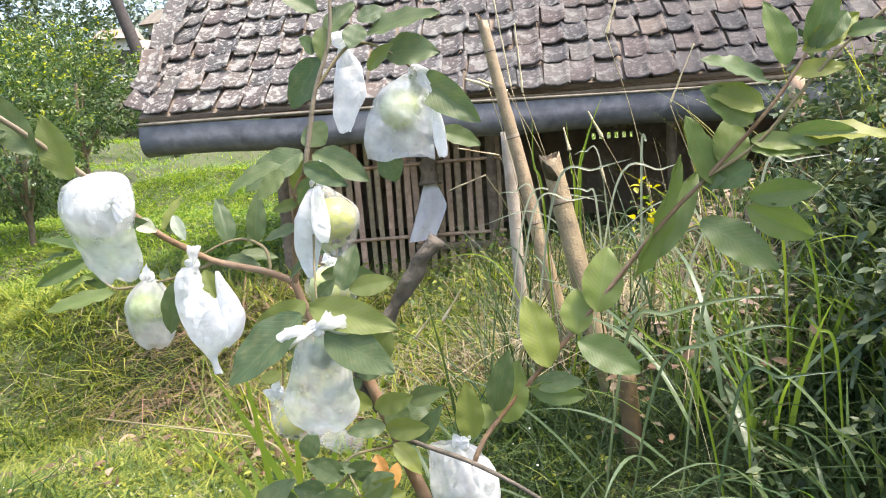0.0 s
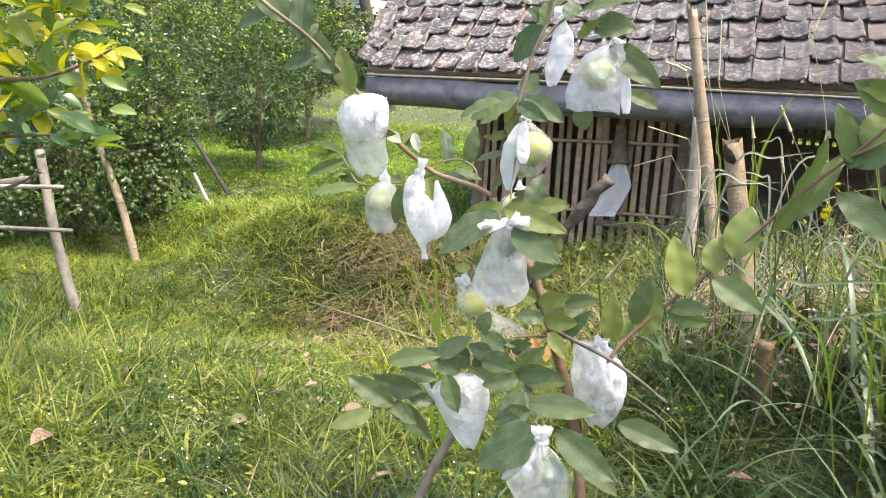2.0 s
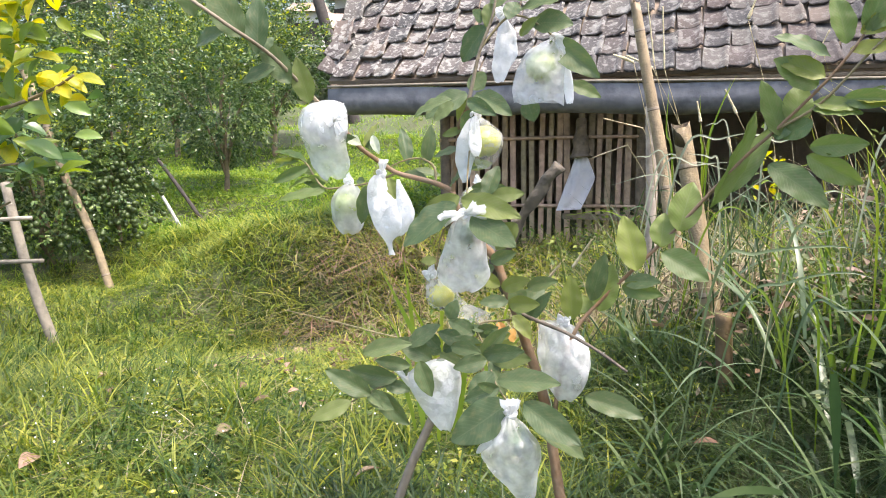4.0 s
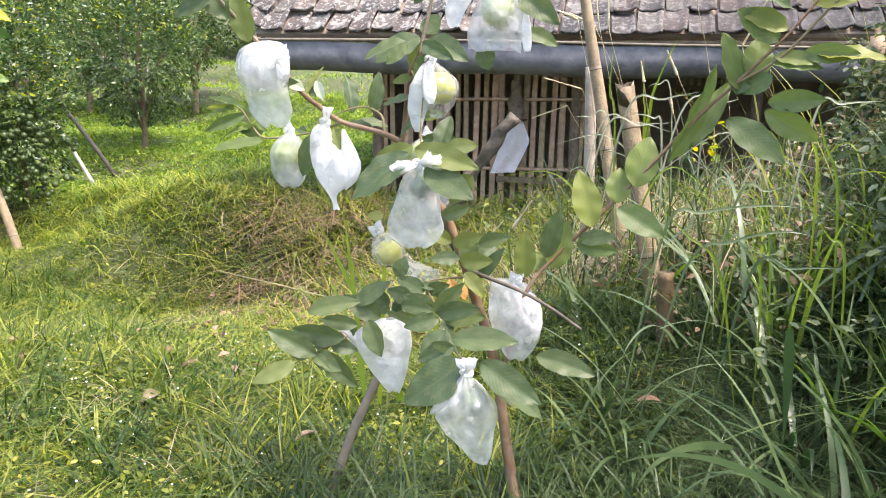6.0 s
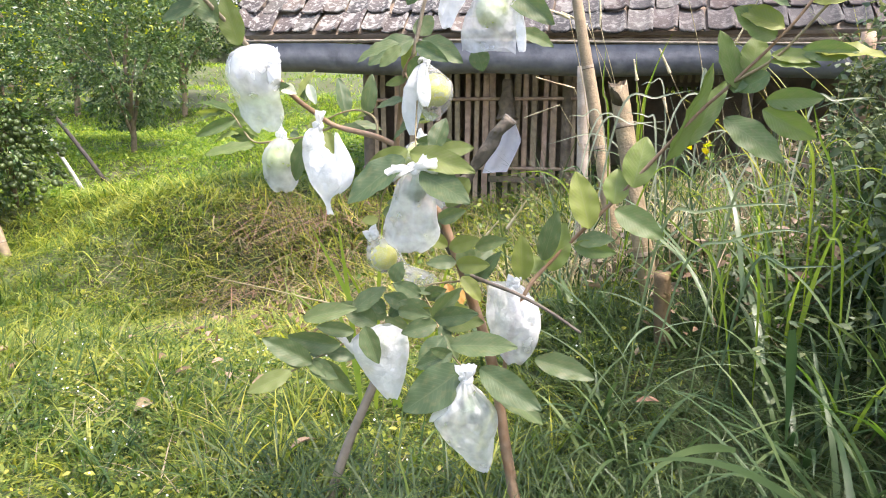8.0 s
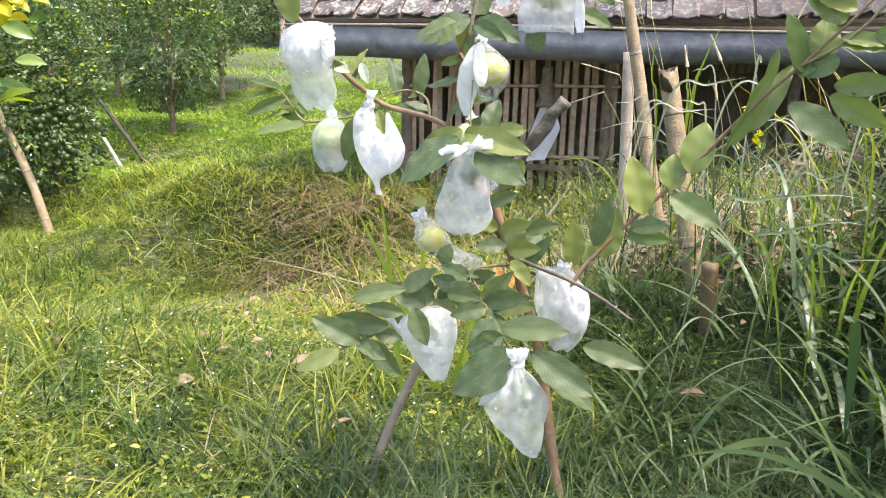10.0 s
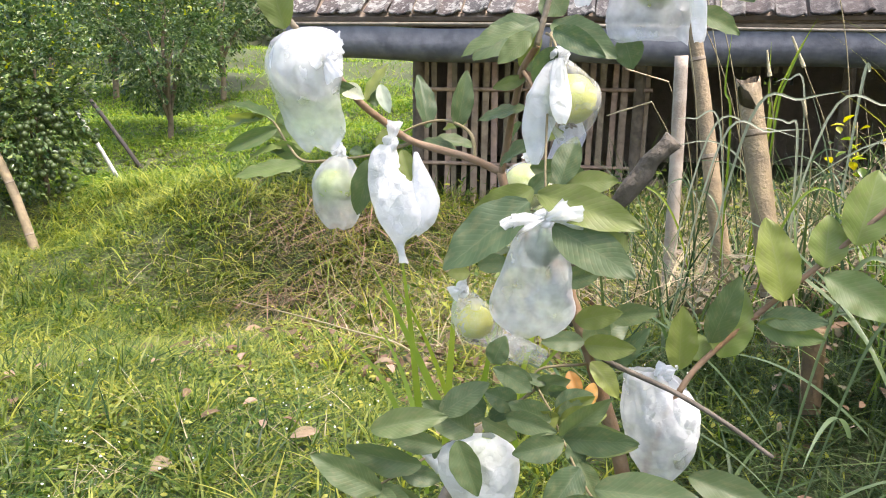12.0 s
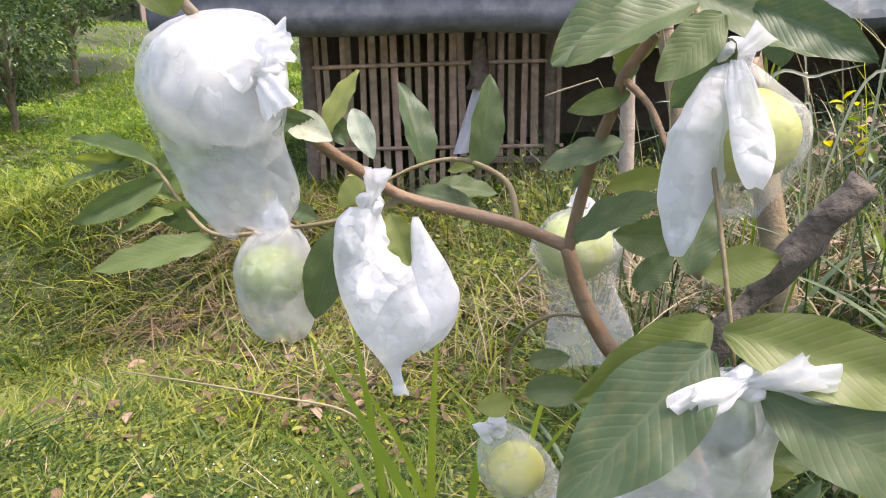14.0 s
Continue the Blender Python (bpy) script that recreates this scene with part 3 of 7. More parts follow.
def small_leaves(name, x, y, z, size, mat, label, spread=0.5, cat="weeds", way=None):
    """Little oval weed leaves, two faces each, turned every way."""
    n = len(x)
    q = rng.normal(size=(n, 3)) * np.array([1, 1, 0.55])
    if way is not None:
        q = q * 0.8 + way
    q /= np.linalg.norm(q, axis=1)[:, None]
    up = np.tile(np.array([0.0, 0.0, 1.0]), (n, 1)) + rng.normal(size=(n, 3)) * spread
    s = np.cross(q, up)
    s /= np.linalg.norm(s, axis=1)[:, None]
    up = np.cross(s, q)
    c = np.stack([x, y, z], 1)
    L = size[:, None]
    pts = [c, c + q * L * 0.35 + s * L * 0.24 + up * L * 0.05, c + q * L - up * L * 0.12, c + q * L * 0.35 - s * L * 0.24 + up * L * 0.05, c + q * L * 0.72 + s * L * 0.17, c + q * L * 0.72 - s * L * 0.17, c + q * L * 0.4 - up * L * 0.02]
    verts = np.stack(pts, 1).reshape(-1, 3)
    base = np.arange(n)[:, None] * 7
    faces = np.concatenate([base + np.array(f) for f in ((0, 1, 6, 3),)] + [base + np.array(f) for f in ((6, 1, 4, 2), (3, 6, 2, 5))])
    me = bpy.data.meshes.new(name)
    me.vertices.add(len(verts))
    me.vertices.foreach_set("co", verts.ravel())
    me.loops.add(faces.size)
    me.loops.foreach_set("vertex_index", faces.ravel())
    me.polygons.add(len(faces))
    me.polygons.foreach_set("loop_start", np.arange(len(faces)) * 4)
    me.update(calc_edges=True)
    return me


def weeds(n, x0, x1, y0, y1, size, keep=None, mat="grass", h=0.05, label="small-leaved creeping weeds in the lawn"):
    x, y, z = scatter(n, x0, x1, y0, y1, keep)
    me = small_leaves("weeds", x, y, z + rng.uniform(0, h, len(x)), rng.uniform(0.6, 1.4, len(x)) * size, mat, label)
    tagged(mesh_part("weeds", me, mat, smooth=False), label, "weeds", kind="stuff")


weeds(22000, -3.4, 0.6, 0.8, 3.4, 0.026, None, "turf", 0.07)
weeds(2500, -3.2, 0.4, 0.9, 3.2, 0.03, lambda x, y: patches(x, y, 0.6) > 0, "bright_grass", 0.07, "pale green weed leaves in the lawn")
weeds(20000, -6.2, 0.6, 3.0, 6.2, 0.036, hollow, "turf")
weeds(26000, -14, 1.0, 6.8, 14, 0.07, clear_of_hut, "orchard_grass", 0.08)
weeds(3000, -5.5, -1.0, 3.0, 6.4, 0.038, lambda x, y: patches(x, y, 0.6) > 0, "bright_grass", 0.08, "pale green weed leaves in the lawn")
weeds(3600, -2.6, 0.4, 3.0, 5.5, 0.05, lambda x, y: ~hollow(x, y) | (patches(x, y, 0.6) > 0.1), "dead_leaf", 0.07, "brown leaf litter in the hollow")
weeds(2600, -1.5, 1.2, 4.2, 6.3, 0.05, None, "turf", 0.35, "leafy green weeds before the hut")
weeds(1300, -2.6, 0.2, 3.3, 5.3, 0.07, lambda x, y: patches(x, y, 0.5) > -0.2, "dead_leaf", 0.07, "brown leaf litter in the hollow")
M["petal"] = material("white_petal", (0.8, 0.8, 0.76), 0.7, (0.7, 0.72, 0.6), 60, 0.4)
x, y, z = scatter(260, -2.8, 0.5, 0.9, 2.9, lambda x, y: patches(x, y + 2, 0.4) > -0.1)
bm = bmesh.new()
for a, b, c in zip(x, y, z):
    bmesh.ops.create_icosphere(bm, subdivisions=1, radius=rng.uniform(0.0025, 0.0052), matrix=Matrix.Translation((a, b, c + rng.uniform(0.06, 0.14))))
tagged(part("lawn_flowers", bm, "petal"), "tiny white flower heads among the grass", "flowers", kind="stuff")


# ---- citrus trees ----
def crown_mesh(seed, n, radius, height, low, leaf, per=20):
    """Leaves along short twigs that leave an egg-shaped crown outwards and up, drooping low down; returns places, sizes and headings."""
    rn = np.random.default_rng(seed)
    m = max(8, n // per)
    d = rn.normal(size=(m, 3))
    d /= np.linalg.norm(d, axis=1)[:, None]
    lobes = rn.normal(size=(9, 3))
    lobes /= np.linalg.norm(lobes, axis=1)[:, None]
    bulge = 0.72 + 0.42 * np.max(np.clip(d @ lobes.T, 0, 1) ** 3, axis=1)
    k = rn.uniform(0.15, 1.0, m) ** 0.5 * bulge
    root = d * k[:, None] * np.array([radius, radius, height / 2]) + np.array([0, 0, low + height / 2])
    way = d * np.array([0.9, 0.9, 0.5]) + np.array([0, 0, 0.45]) + rn.normal(size=(m, 3)) * 0.35
    way[:, 2] -= 0.9 * (d[:, 2] < -0.2)
    way /= np.linalg.norm(way, axis=1)[:, None]
    length = rn.uniform(3.0, 7.0, m) * leaf
    pick = rn.integers(0, m, n)
    t = rn.random(n) ** 0.8
    p = root[pick] + way[pick] * (t * length[pick])[:, None] + rn.normal(size=(n, 3)) * leaf * 0.35
    p[:, 2] = np.maximum(p[:, 2], low * 0.6 + 0.1)
    return p, rn.uniform(0.6, 1.3, n) * leaf, way[pick]


def citrus(at, radius, height, low, n, seed, leaf=0.075, label="leafy citrus tree with a round dark crown", fruits=0, young=200, turn=0.0):
    t = tagged(empty("citrus_tree", at), label, "tree", "orchard citrus trees")
    rn = random.Random(seed)
    bm = bmesh.new()
    tube(bm, [(0, 0, -0.15), (0.03, 0.02, low * 0.7), (0.0, 0.0, low + height * 0.35), (0.05, 0, low + height * 0.6)], 0.055 * radius, 0.03 * radius, 8, 5, 0.15)
    part("trunk", bm, "citrus_bark", t)
    for k in range(6):
        a = k * 1.05 + rn.uniform(-0.3, 0.3)
        r = radius * rn.uniform(0.5, 0.85)
        z = low + height * rn.uniform(0.35, 0.8)
        part("limb", tube(bmesh.new(), [(0.01, 0.01, low * rn.uniform(0.5, 1.0)), (r * 0.4 * math.cos(a), r * 0.4 * math.sin(a), low + (z - low) * 0.5), (r * math.cos(a), r * math.sin(a), z)], 0.026 * radius, 0.008, 6, 4, 0.15), "citrus_bark", t)
    p, s, way = crown_mesh(seed, int(n * 1.3), radius, height, low, leaf * 0.9)
    mesh_part("crown", small_leaves("crown", p[:, 0], p[:, 1], p[:, 2], s, None, "", 0.7, way=way), "citrus_leaf", t, smooth=False)
    if young:
        top = p[p[:, 2] > low + height * 0.55][:young * 2]
        top = top * np.array([1.06, 1.06, 1.03]) + rng.normal(size=top.shape) * 0.03
        tagged(mesh_part("young_growth", small_leaves("young_growth", top[:, 0], top[:, 1], top[:, 2], np.full(len(top), leaf * 1.05), None, "", 0.9), "young_leaf", t, "yellow-green young shoots", smooth=False), kind="stuff")
    if fruits:
        bm = bmesh.new()
        bmesh.ops.create_uvsphere(bm, u_segments=10, v_segments=7, radius=0.034)
        me = bpy.data.meshes.new("citrus_fruit")
        bm.to_mesh(me)
        bm.free()
        me.materials.append(M["citrus_fruit"])
        me.polygons.foreach_set("use_smooth", [True] * len(me.polygons))
        cl = None
        for k in range(fruits):
            if k % 4 == 0:
                a, zz = rn.uniform(0, 6.28), low + height * rn.uniform(0.05, 0.6)
                rr = radius * rn.uniform(0.9, 1.14)
                cl = Vector((rr * math.cos(a), rr * math.sin(a), zz))
            f = new("fruit", me)
            f.parent = t
            f.location = cl + Vector((rn.gauss(0, 0.045), rn.gauss(0, 0.045), rn.gauss(0, 0.05)))
            f.scale = [rn.uniform(0.8, 1.2)] * 3
    return t


def on_ground(x, y):
    return (x, y, ground_z(x, y))


citrus(on_ground(-6.70, 7.0), 0.55, 2.2, 0.12, 6500, 21, 0.065, "drooping citrus tree hung with small green fruit", 170, 150)
citrus(on_ground(-7.0, 6.15), 1.0, 2.4, 0.05, 11000, 22, 0.065, "propped citrus tree heavy with dark green fruit", 230, 150)
citrus(on_ground(-7.5, 10.6), 1.0, 2.3, 0.62, 8500, 23, 0.08, young=150)
citrus(on_ground(-8.9, 14.6), 1.25, 2.5, 0.95, 8000, 24, 0.09)
citrus(on_ground(-11.2, 14.0), 1.3, 2.5, 0.95, 8000, 25, 0.09)
citrus(on_ground(-7.35, 5.25), 0.75, 1.9, 0.1, 6000, 36, 0.065, "low citrus tree behind the grey prop, hung with green fruit", 80, 60)
citrus(on_ground(-11.3, 9.3), 1.1, 2.3, 0.35, 7500, 27, 0.075)
citrus(on_ground(-13.2, 11.2), 1.4, 2.6, 0.5, 7000, 28, 0.09)
citrus(on_ground(-13.4, 19.0), 1.6, 2.9, 0.8, 6000, 29, 0.11)
citrus(on_ground(-16.5, 18.0), 1.7, 3.0, 0.7, 6000, 30, 0.11)
citrus(on_ground(-2.5, 17.0), 1.6, 2.8, 0.7, 6000, 32, 0.11)
citrus(on_ground(-10.4, 5.0), 1.2, 2.4, 0.3, 6500, 33, 0.075)
citrus(on_ground(-3.3, 26.0), 2.0, 3.2, 0.8, 5000, 34, 0.15)
citrus(on_ground(-17.5, 25.0), 2.0, 3.2, 0.8, 5000, 35, 0.15)


# the near citrus branch with broad lemon-green leaves
near = tagged(empty("citrus_tree", (-3.3, 2.0, 0.0)), "near citrus tree with broad lemon-green leaves", "tree", "orchard citrus trees")
part("trunk", tube(bmesh.new(), [(-0.2, 0, -0.1), (-0.15, 0, 0.8), (-0.05, 0, 1.5), (0.1, 0, 2.2)], 0.05, 0.03, 8, 5, 0.15), "citrus_bark", near)
for pts in ([(-0.05, 0, 1.4), (0.35, -0.05, 1.52), (0.75, -0.1, 1.55), (1.05, -0.12, 1.62), (1.2, -0.13, 1.68)], [(0, 0, 1.7), (0.4, -0.05, 1.85), (0.75, -0.08, 1.9)], [(-0.05, 0, 1.1), (0.3, 0.0, 1.25), (0.75, -0.05, 1.3)], [(0, 0, 1.9), (0.5, -0.06, 2.05), (0.95, -0.1, 2.08)], [(-0.1, 0, 0.9), (0.25, 0.1, 1.0), (0.5, 0.1, 1.1)]):
    part("limb", tube(bmesh.new(), pts, 0.014, 0.005, 7, 5, 0.1), "citrus_bark", near)
M["lemon_leaf"] = material("lemon_leaf", (0.17, 0.23, 0.03), 0.36, (0.13, 0.18, 0.03), 14, 0.6, vary=0.35, back=0.45)
M["gold_leaf"] = material("gold_leaf", (0.50, 0.42, 0.03), 0.4, (0.30, 0.36, 0.03), 14, 0.5, vary=0.2, back=0.5)
M["lime_leaf"] = material("lime_leaf", (0.105, 0.18, 0.05), 0.34, (0.13, 0.20, 0.055), 14, 0.6, vary=0.35, back=0.3)
rn = random.Random(8)
NEAR_LEAF = []


def simple_leaf(mat):
    nx, ny, v, f = 4, 9, [], []
    for j in range(ny + 1):
        t = j / ny
        h = 0.5 * math.sin(math.pi * (0.02 + 0.97 * t)) ** 0.8
        for i in range(nx + 1):
            u = i / nx * 2 - 1
            v.append((u * h, t, -0.25 * (t - 0.3) ** 2 + 0.22 * abs(u) * h))
    for j in range(ny):
        for i in range(nx):
            a = j * (nx + 1) + i
            f.append((a, a + 1, a + nx + 2, a + nx + 1))
    me = raw_mesh("leaf", v, f)
    me.polygons.foreach_set("use_smooth", [True] * len(me.polygons))
    me.materials.append(M[mat])
    return me


for mat in ("lemon_leaf", "gold_leaf", "lime_leaf"):
    NEAR_LEAF.append(simple_leaf(mat))


def near_leaf(at, kind, ln, rn):
    y = Vector((rn.gauss(0.35, 0.7), rn.gauss(0, 0.6), rn.gauss(-0.05, 0.45))).normalized()
    z = Vector((rn.gauss(0, 0.45), rn.gauss(-0.8, 0.4), 0.8))
    z = (z - y * z.dot(y)).normalized()
    x = y.cross(z)
    w = ln * 0.5
    ob = new("leaf", NEAR_LEAF[kind])
    ob.parent = near
    ob.matrix_basis = Matrix(((x.x * w, y.x * ln, z.x * ln, at[0]), (x.y * w, y.y * ln, z.y * ln, at[1]), (x.z * w, y.z * ln, z.z * ln, at[2]), (0, 0, 0, 1)))


for k in range(310):
    h = 1.2 + 1.0 * rn.random()
    near_leaf((rn.uniform(-0.35, 0.95), rn.gauss(-0.03, 0.16), h), 2 if rn.random() < 1.9 - h else (1 if rn.random() < 0.32 else 0), rn.uniform(0.11, 0.18), rn)
for k in range(16):
    near_leaf((rn.uniform(0.98, 1.2), -0.12 + rn.gauss(0, 0.05), rn.uniform(1.58, 1.72)), 1, rn.uniform(0.10, 0.14), rn)
for k in range(26):
    near_leaf((rn.uniform(0.72, 0.98), -0.1 + rn.gauss(0, 0.05), rn.uniform(1.82, 2.15)), 1, rn.uniform(0.10, 0.14), rn)


# ---- props and poles ----
M["pale_paint"] = material("pale_paint", (0.46, 0.45, 0.41), 0.8, (0.28, 0.26, 0.22), 14, 0.7, 0.3, 60)
M["pale_bamboo"] = material("pale_bamboo", (0.42, 0.36, 0.29), 0.8, (0.24, 0.19, 0.14), 16, 0.7, 0.4, 70)
M["amber_bamboo"] = material("amber_bamboo", (0.15, 0.098, 0.045), 0.75, (0.075, 0.052, 0.03), 16, 0.7, 0.4, 70)
M["joint"] = material("bamboo_joint", (0.31, 0.25, 0.18), 0.7, (0.17, 0.13, 0.09), 40, 0.6, 0.3, 90)
def pole(label, pts, r0, r1, mat, name="bamboo_pole", joints=0, cat="pole", sides=12, hollow=False, slant=0.0):
    """A standing or leaning pole; joints: the number of bamboo rings along it; a hollow one is cut raggedly, lower at its front."""
    ob = tagged(empty(name, pts[0]), label, cat)
    o = Vector(pts[0])
    run = [Vector(q) - o for q in pts]
    bm = tube(bmesh.new(), run, r0, r1, sides, 8, 0.05)
    if hollow:
        top = bezier_points(run, 8)
        d = (top[-1] - top[-2]).normalized()
        for k, f in enumerate([f for f in bm.faces if len(f.verts) == sides]):
            if (f.calc_center_median() - top[-1]).length < r0:
                bmesh.ops.inset_individual(bm, faces=[f], thickness=r1 * 0.22, depth=0)
                rim = [v for v in bm.verts if v not in f.verts and (v.co - top[-1]).length < r1 * 1.35]
                inner = list(f.verts)
                bmesh.ops.translate(bm, verts=inner, vec=-d * r1 * 1.8)
                for v in rim + inner:
                    off = v.co - top[-1]
                    v.co -= d * (r1 * 0.9 * max(0, -off.y / r1) ** 1.5 + slant * max(0, off.x / r1 + 0.4) + r1 * 0.35 * (1 + noise.noise(v.co * 40)))
                for g in bm.faces:
                    if f in {h for e in g.edges for h in e.link_faces}:
                        g.material_index = 1
                break
    culm = part("culm", bm, mat, ob)
    if hollow:
        culm.data.materials.append(M["old_bamboo"])
    smooth_run = bezier_points(run, 24)
    for k in range(joints):
        i = int((k + 0.6) / joints * (len(smooth_run) - 2))
        c, d = smooth_run[i], (smooth_run[i + 1] - smooth_run[i]).normalized()
        r = r0 + (r1 - r0) * i / len(smooth_run)
        part("joint_ring", tube(bmesh.new(), [c - d * r * 0.22, c - d * r * 0.08, c + d * r * 0.08, c + d * r * 0.22], r * 1.025, r * 1.025, sides, 3, 0.02), "joint" if mat == "bamboo" else mat, ob)
        if mat == "bamboo":
            part("joint_scar", tube(bmesh.new(), [c - d * r * 0.36, c - d * r * 0.30, c - d * r * 0.23], r * 1.02, r * 1.03, sides, 2), "old_bamboo", ob)
    return ob


pole("sawn-off hollow bamboo post standing in tall grass", [(0.62, 2.72, 0.2), (0.50, 2.80, 0.75), (0.42, 2.86, 1.15), (0.355, 2.9, 1.47)], 0.044, 0.041, "bamboo", "bamboo_post", 2, "post", 14, True)
pole("tall leaning bamboo stake with pale joints", [(0.50, 3.25, 0.2), (0.355, 3.3, 0.839), (0.264, 3.38, 1.304), (0.175, 3.4, 1.72), (0.095, 3.4, 2.12)], 0.042, 0.024, "bamboo", "bamboo_stake", 4, "stake", 14, True, 0.05)
pole("pale split post leaning before the slat wall", [(0.215, 4.0, 0.3), (0.20, 4.0, 1.0), (0.178, 4.0, 1.56)], 0.036, 0.034, "pale_bamboo", "bamboo_post", 1, "post", 10)
pole("stout pale post among the tall grass", [(1.78, 4.0, 0.4), (1.74, 4.0, 1.1), (1.72, 4.0, 1.74)], 0.045, 0.04, "bamboo", "bamboo_post", 3, "post")
pole("short amber bamboo stump in the grass", [(0.60, 2.35, 0.1), (0.57, 2.33, 0.5), (0.555, 2.32, 0.72)], 0.034, 0.032, "amber_bamboo", "bamboo_stump", 2, "post")
pole("fallen bamboo log under the grass", [(0.46, 2.22, 0.30), (0.64, 2.26, 0.36), (0.86, 2.3, 0.42)], 0.034, 0.032, "amber_bamboo", "bamboo_log", 2, "log")
pole("thin dark stick propping the guava tree", [(-0.545, 1.475, 0.02), (-0.47, 1.51, 0.27), (-0.40, 1.55, 0.45), (-0.33, 1.585, 0.63)], 0.016, 0.014, "grey_pole", "prop_stick", 0, "stick")
pole("grey weathered bamboo prop with tape", [(-4.66, 4.02, -0.5), (-5.0, 4.1, 0.22), (-5.28, 4.2, 1.0)], 0.046, 0.040, "grey_pole", "tree_prop", 4, "prop")
pole("tan bamboo prop leaning into the citrus tree", [(-5.66, 5.75, -0.45), (-5.95, 5.8, 0.31), (-6.29, 5.8, 1.02), (-6.45, 5.8, 1.49), (-6.82, 5.8, 2.47)], 0.047, 0.045, "bamboo", "tree_prop", 6, "prop")
pole("dark leaning prop pole in the orchard", [(-7.18, 9.48, -0.1), (-7.7, 9.5, 0.55), (-8.3, 9.5, 1.27)], 0.034, 0.03, "char", "tree_prop", 0, "prop")
pole("white-painted leaning prop pole in the orchard", [(-7.0, 8.78, -0.25), (-7.35, 8.8, 0.3), (-7.75, 8.8, 0.9)], 0.03, 0.026, "pale_paint", "tree_prop", 0, "prop")
pole("stout pale cross-piece tied to a grey prop", [(-6.6, 4.05, 0.49), (-5.80, 4.05, 0.65), (-5.28, 4.07, 0.75)], 0.042, 0.036, "grey_pole", "cross_bar", 1, "bar")
pole("thin pale lath tied across a grey prop", [(-5.75, 4.02, 0.655), (-5.386, 4.02, 0.684), (-4.80, 4.0, 0.73)], 0.022, 0.018, "pale_bamboo", "cross_bar", 1, "bar")
pole("thin low cross-bar tied to a grey prop", [(-6.6, 4.02, 0.23), (-5.905, 4.02, 0.28), (-5.208, 4.02, 0.328), (-4.737, 4.02, 0.363)], 0.024, 0.018, "grey_pole", "cross_bar", 2, "bar")
for k, (a, b) in enumerate((((-20.5, 22.2, 2.2), (-20.0, 22, 6.7)), ((-19.2, 22, 2.2), (-19.9, 22, 6.7)))):
    pole("pale standing pole at the orchard edge", [a, tuple((p + q) / 2 for p, q in zip(a, b)), b], 0.085, 0.07, "grey_pole", "far_pole", 0, "pole")

ca = tagged(empty("cable", (-20.0, 22.0, 6.5)), "thin slack cable strung from a far pole", "cable")
part("wire", tube(bmesh.new(), [(0, 0, 0), (-4, 0.5, -0.5), (-9, 1, -0.7)], 0.03, 0.03, 5, 8), "grey_pole", ca)

# ---- distance: dark leaning trunk, houses, woods and hills ----
tr = tagged(empty("leaning_trunk", (-9.34, 20.0, 1.7)), "bare dark leaning tree trunk behind the orchard", "tree trunk")
part("trunk", tube(bmesh.new(), [(0.15, 0, -0.5), (0, 0, 0.0), (-0.60, 0, 2.0), (-1.50, 0, 5.0), (-2.34, 0, 7.8)], 0.21, 0.15, 9, 6, 0.12), "char", tr)


def far_house(at, w, d, h, roof_h, wall, turn, label, roof_mat="brick_roof"):
    o = tagged(empty("far_house", at), label, "house")
    o.rotation_euler = (0, 0, turn)
    part("wall", box_bm(bmesh.new(), (-w / 2, -d / 2, -6), (w / 2, d / 2, h), 0.02), wall, o, smooth=False)
    bm = bmesh.new()
    L, D = w / 2 + 0.4, d / 2 + 0.5
    v = [bm.verts.new(q) for q in ((-L, -D, h - 0.1), (L, -D, h - 0.1), (L, D, h - 0.1), (-L, D, h - 0.1), (-L * 0.8, 0, h + roof_h), (L * 0.8, 0, h + roof_h))]
    for f in ((0, 1, 5, 4), (1, 2, 5), (2, 3, 4, 5), (3, 0, 4), (3, 2, 1, 0)):
        bm.faces.new([v[i] for i in f])
    part("roof", bm, roof_mat, o, smooth=False)
    for k in (-0.25, 0.25):
        part("window", box_bm(bmesh.new(), (k * w - 0.5, -d / 2 - 0.06, h - 1.9), (k * w + 0.5, -d / 2 + 0.05, h - 0.7), 0.02), "char", o, smooth=False)
    return o


far_house((-21.5, 40, 7.0), 1.6, 2.0, 1.3, 0.6, "plaster", 0.3, "small white-walled house on the far slope")
far_house((-13.3, 28, 5.0), 1.5, 1.6, 0.5, 0.65, "brick_roof", 0.5, "low brick-red house beyond the hut")
far_house((-21.2, 46, 9.0), 1.9, 2.2, 1.0, 1.0, "plaster", -0.2, "distant house with a pale thatched roof", "grey_pole")
far_house((-27.0, 36, 4.6), 3.6, 3.0, 1.0, 0.6, "grey_pole", 0.2, "long low shed among far trees")


def woods(name, spots, mat, label, leaf):
    """Far trees as clumps of leaves round rising centres."""
    ps, ss = [], []
    for cx, cy, cz, r, hh, n in spots:
        p, s, _ = crown_mesh(int(abs(cx * 13 + cy * 7)), n, r, hh, 0.5, leaf)
        ps.append(p + np.array([cx, cy, cz]))
        ss.append(s)
    p, s = np.concatenate(ps), np.concatenate(ss)
    me = small_leaves(name, p[:, 0], p[:, 1], p[:, 2], s, None, "", 0.9)
    tagged(mesh_part(name, me, mat, smooth=False), label, "trees", kind="stuff")


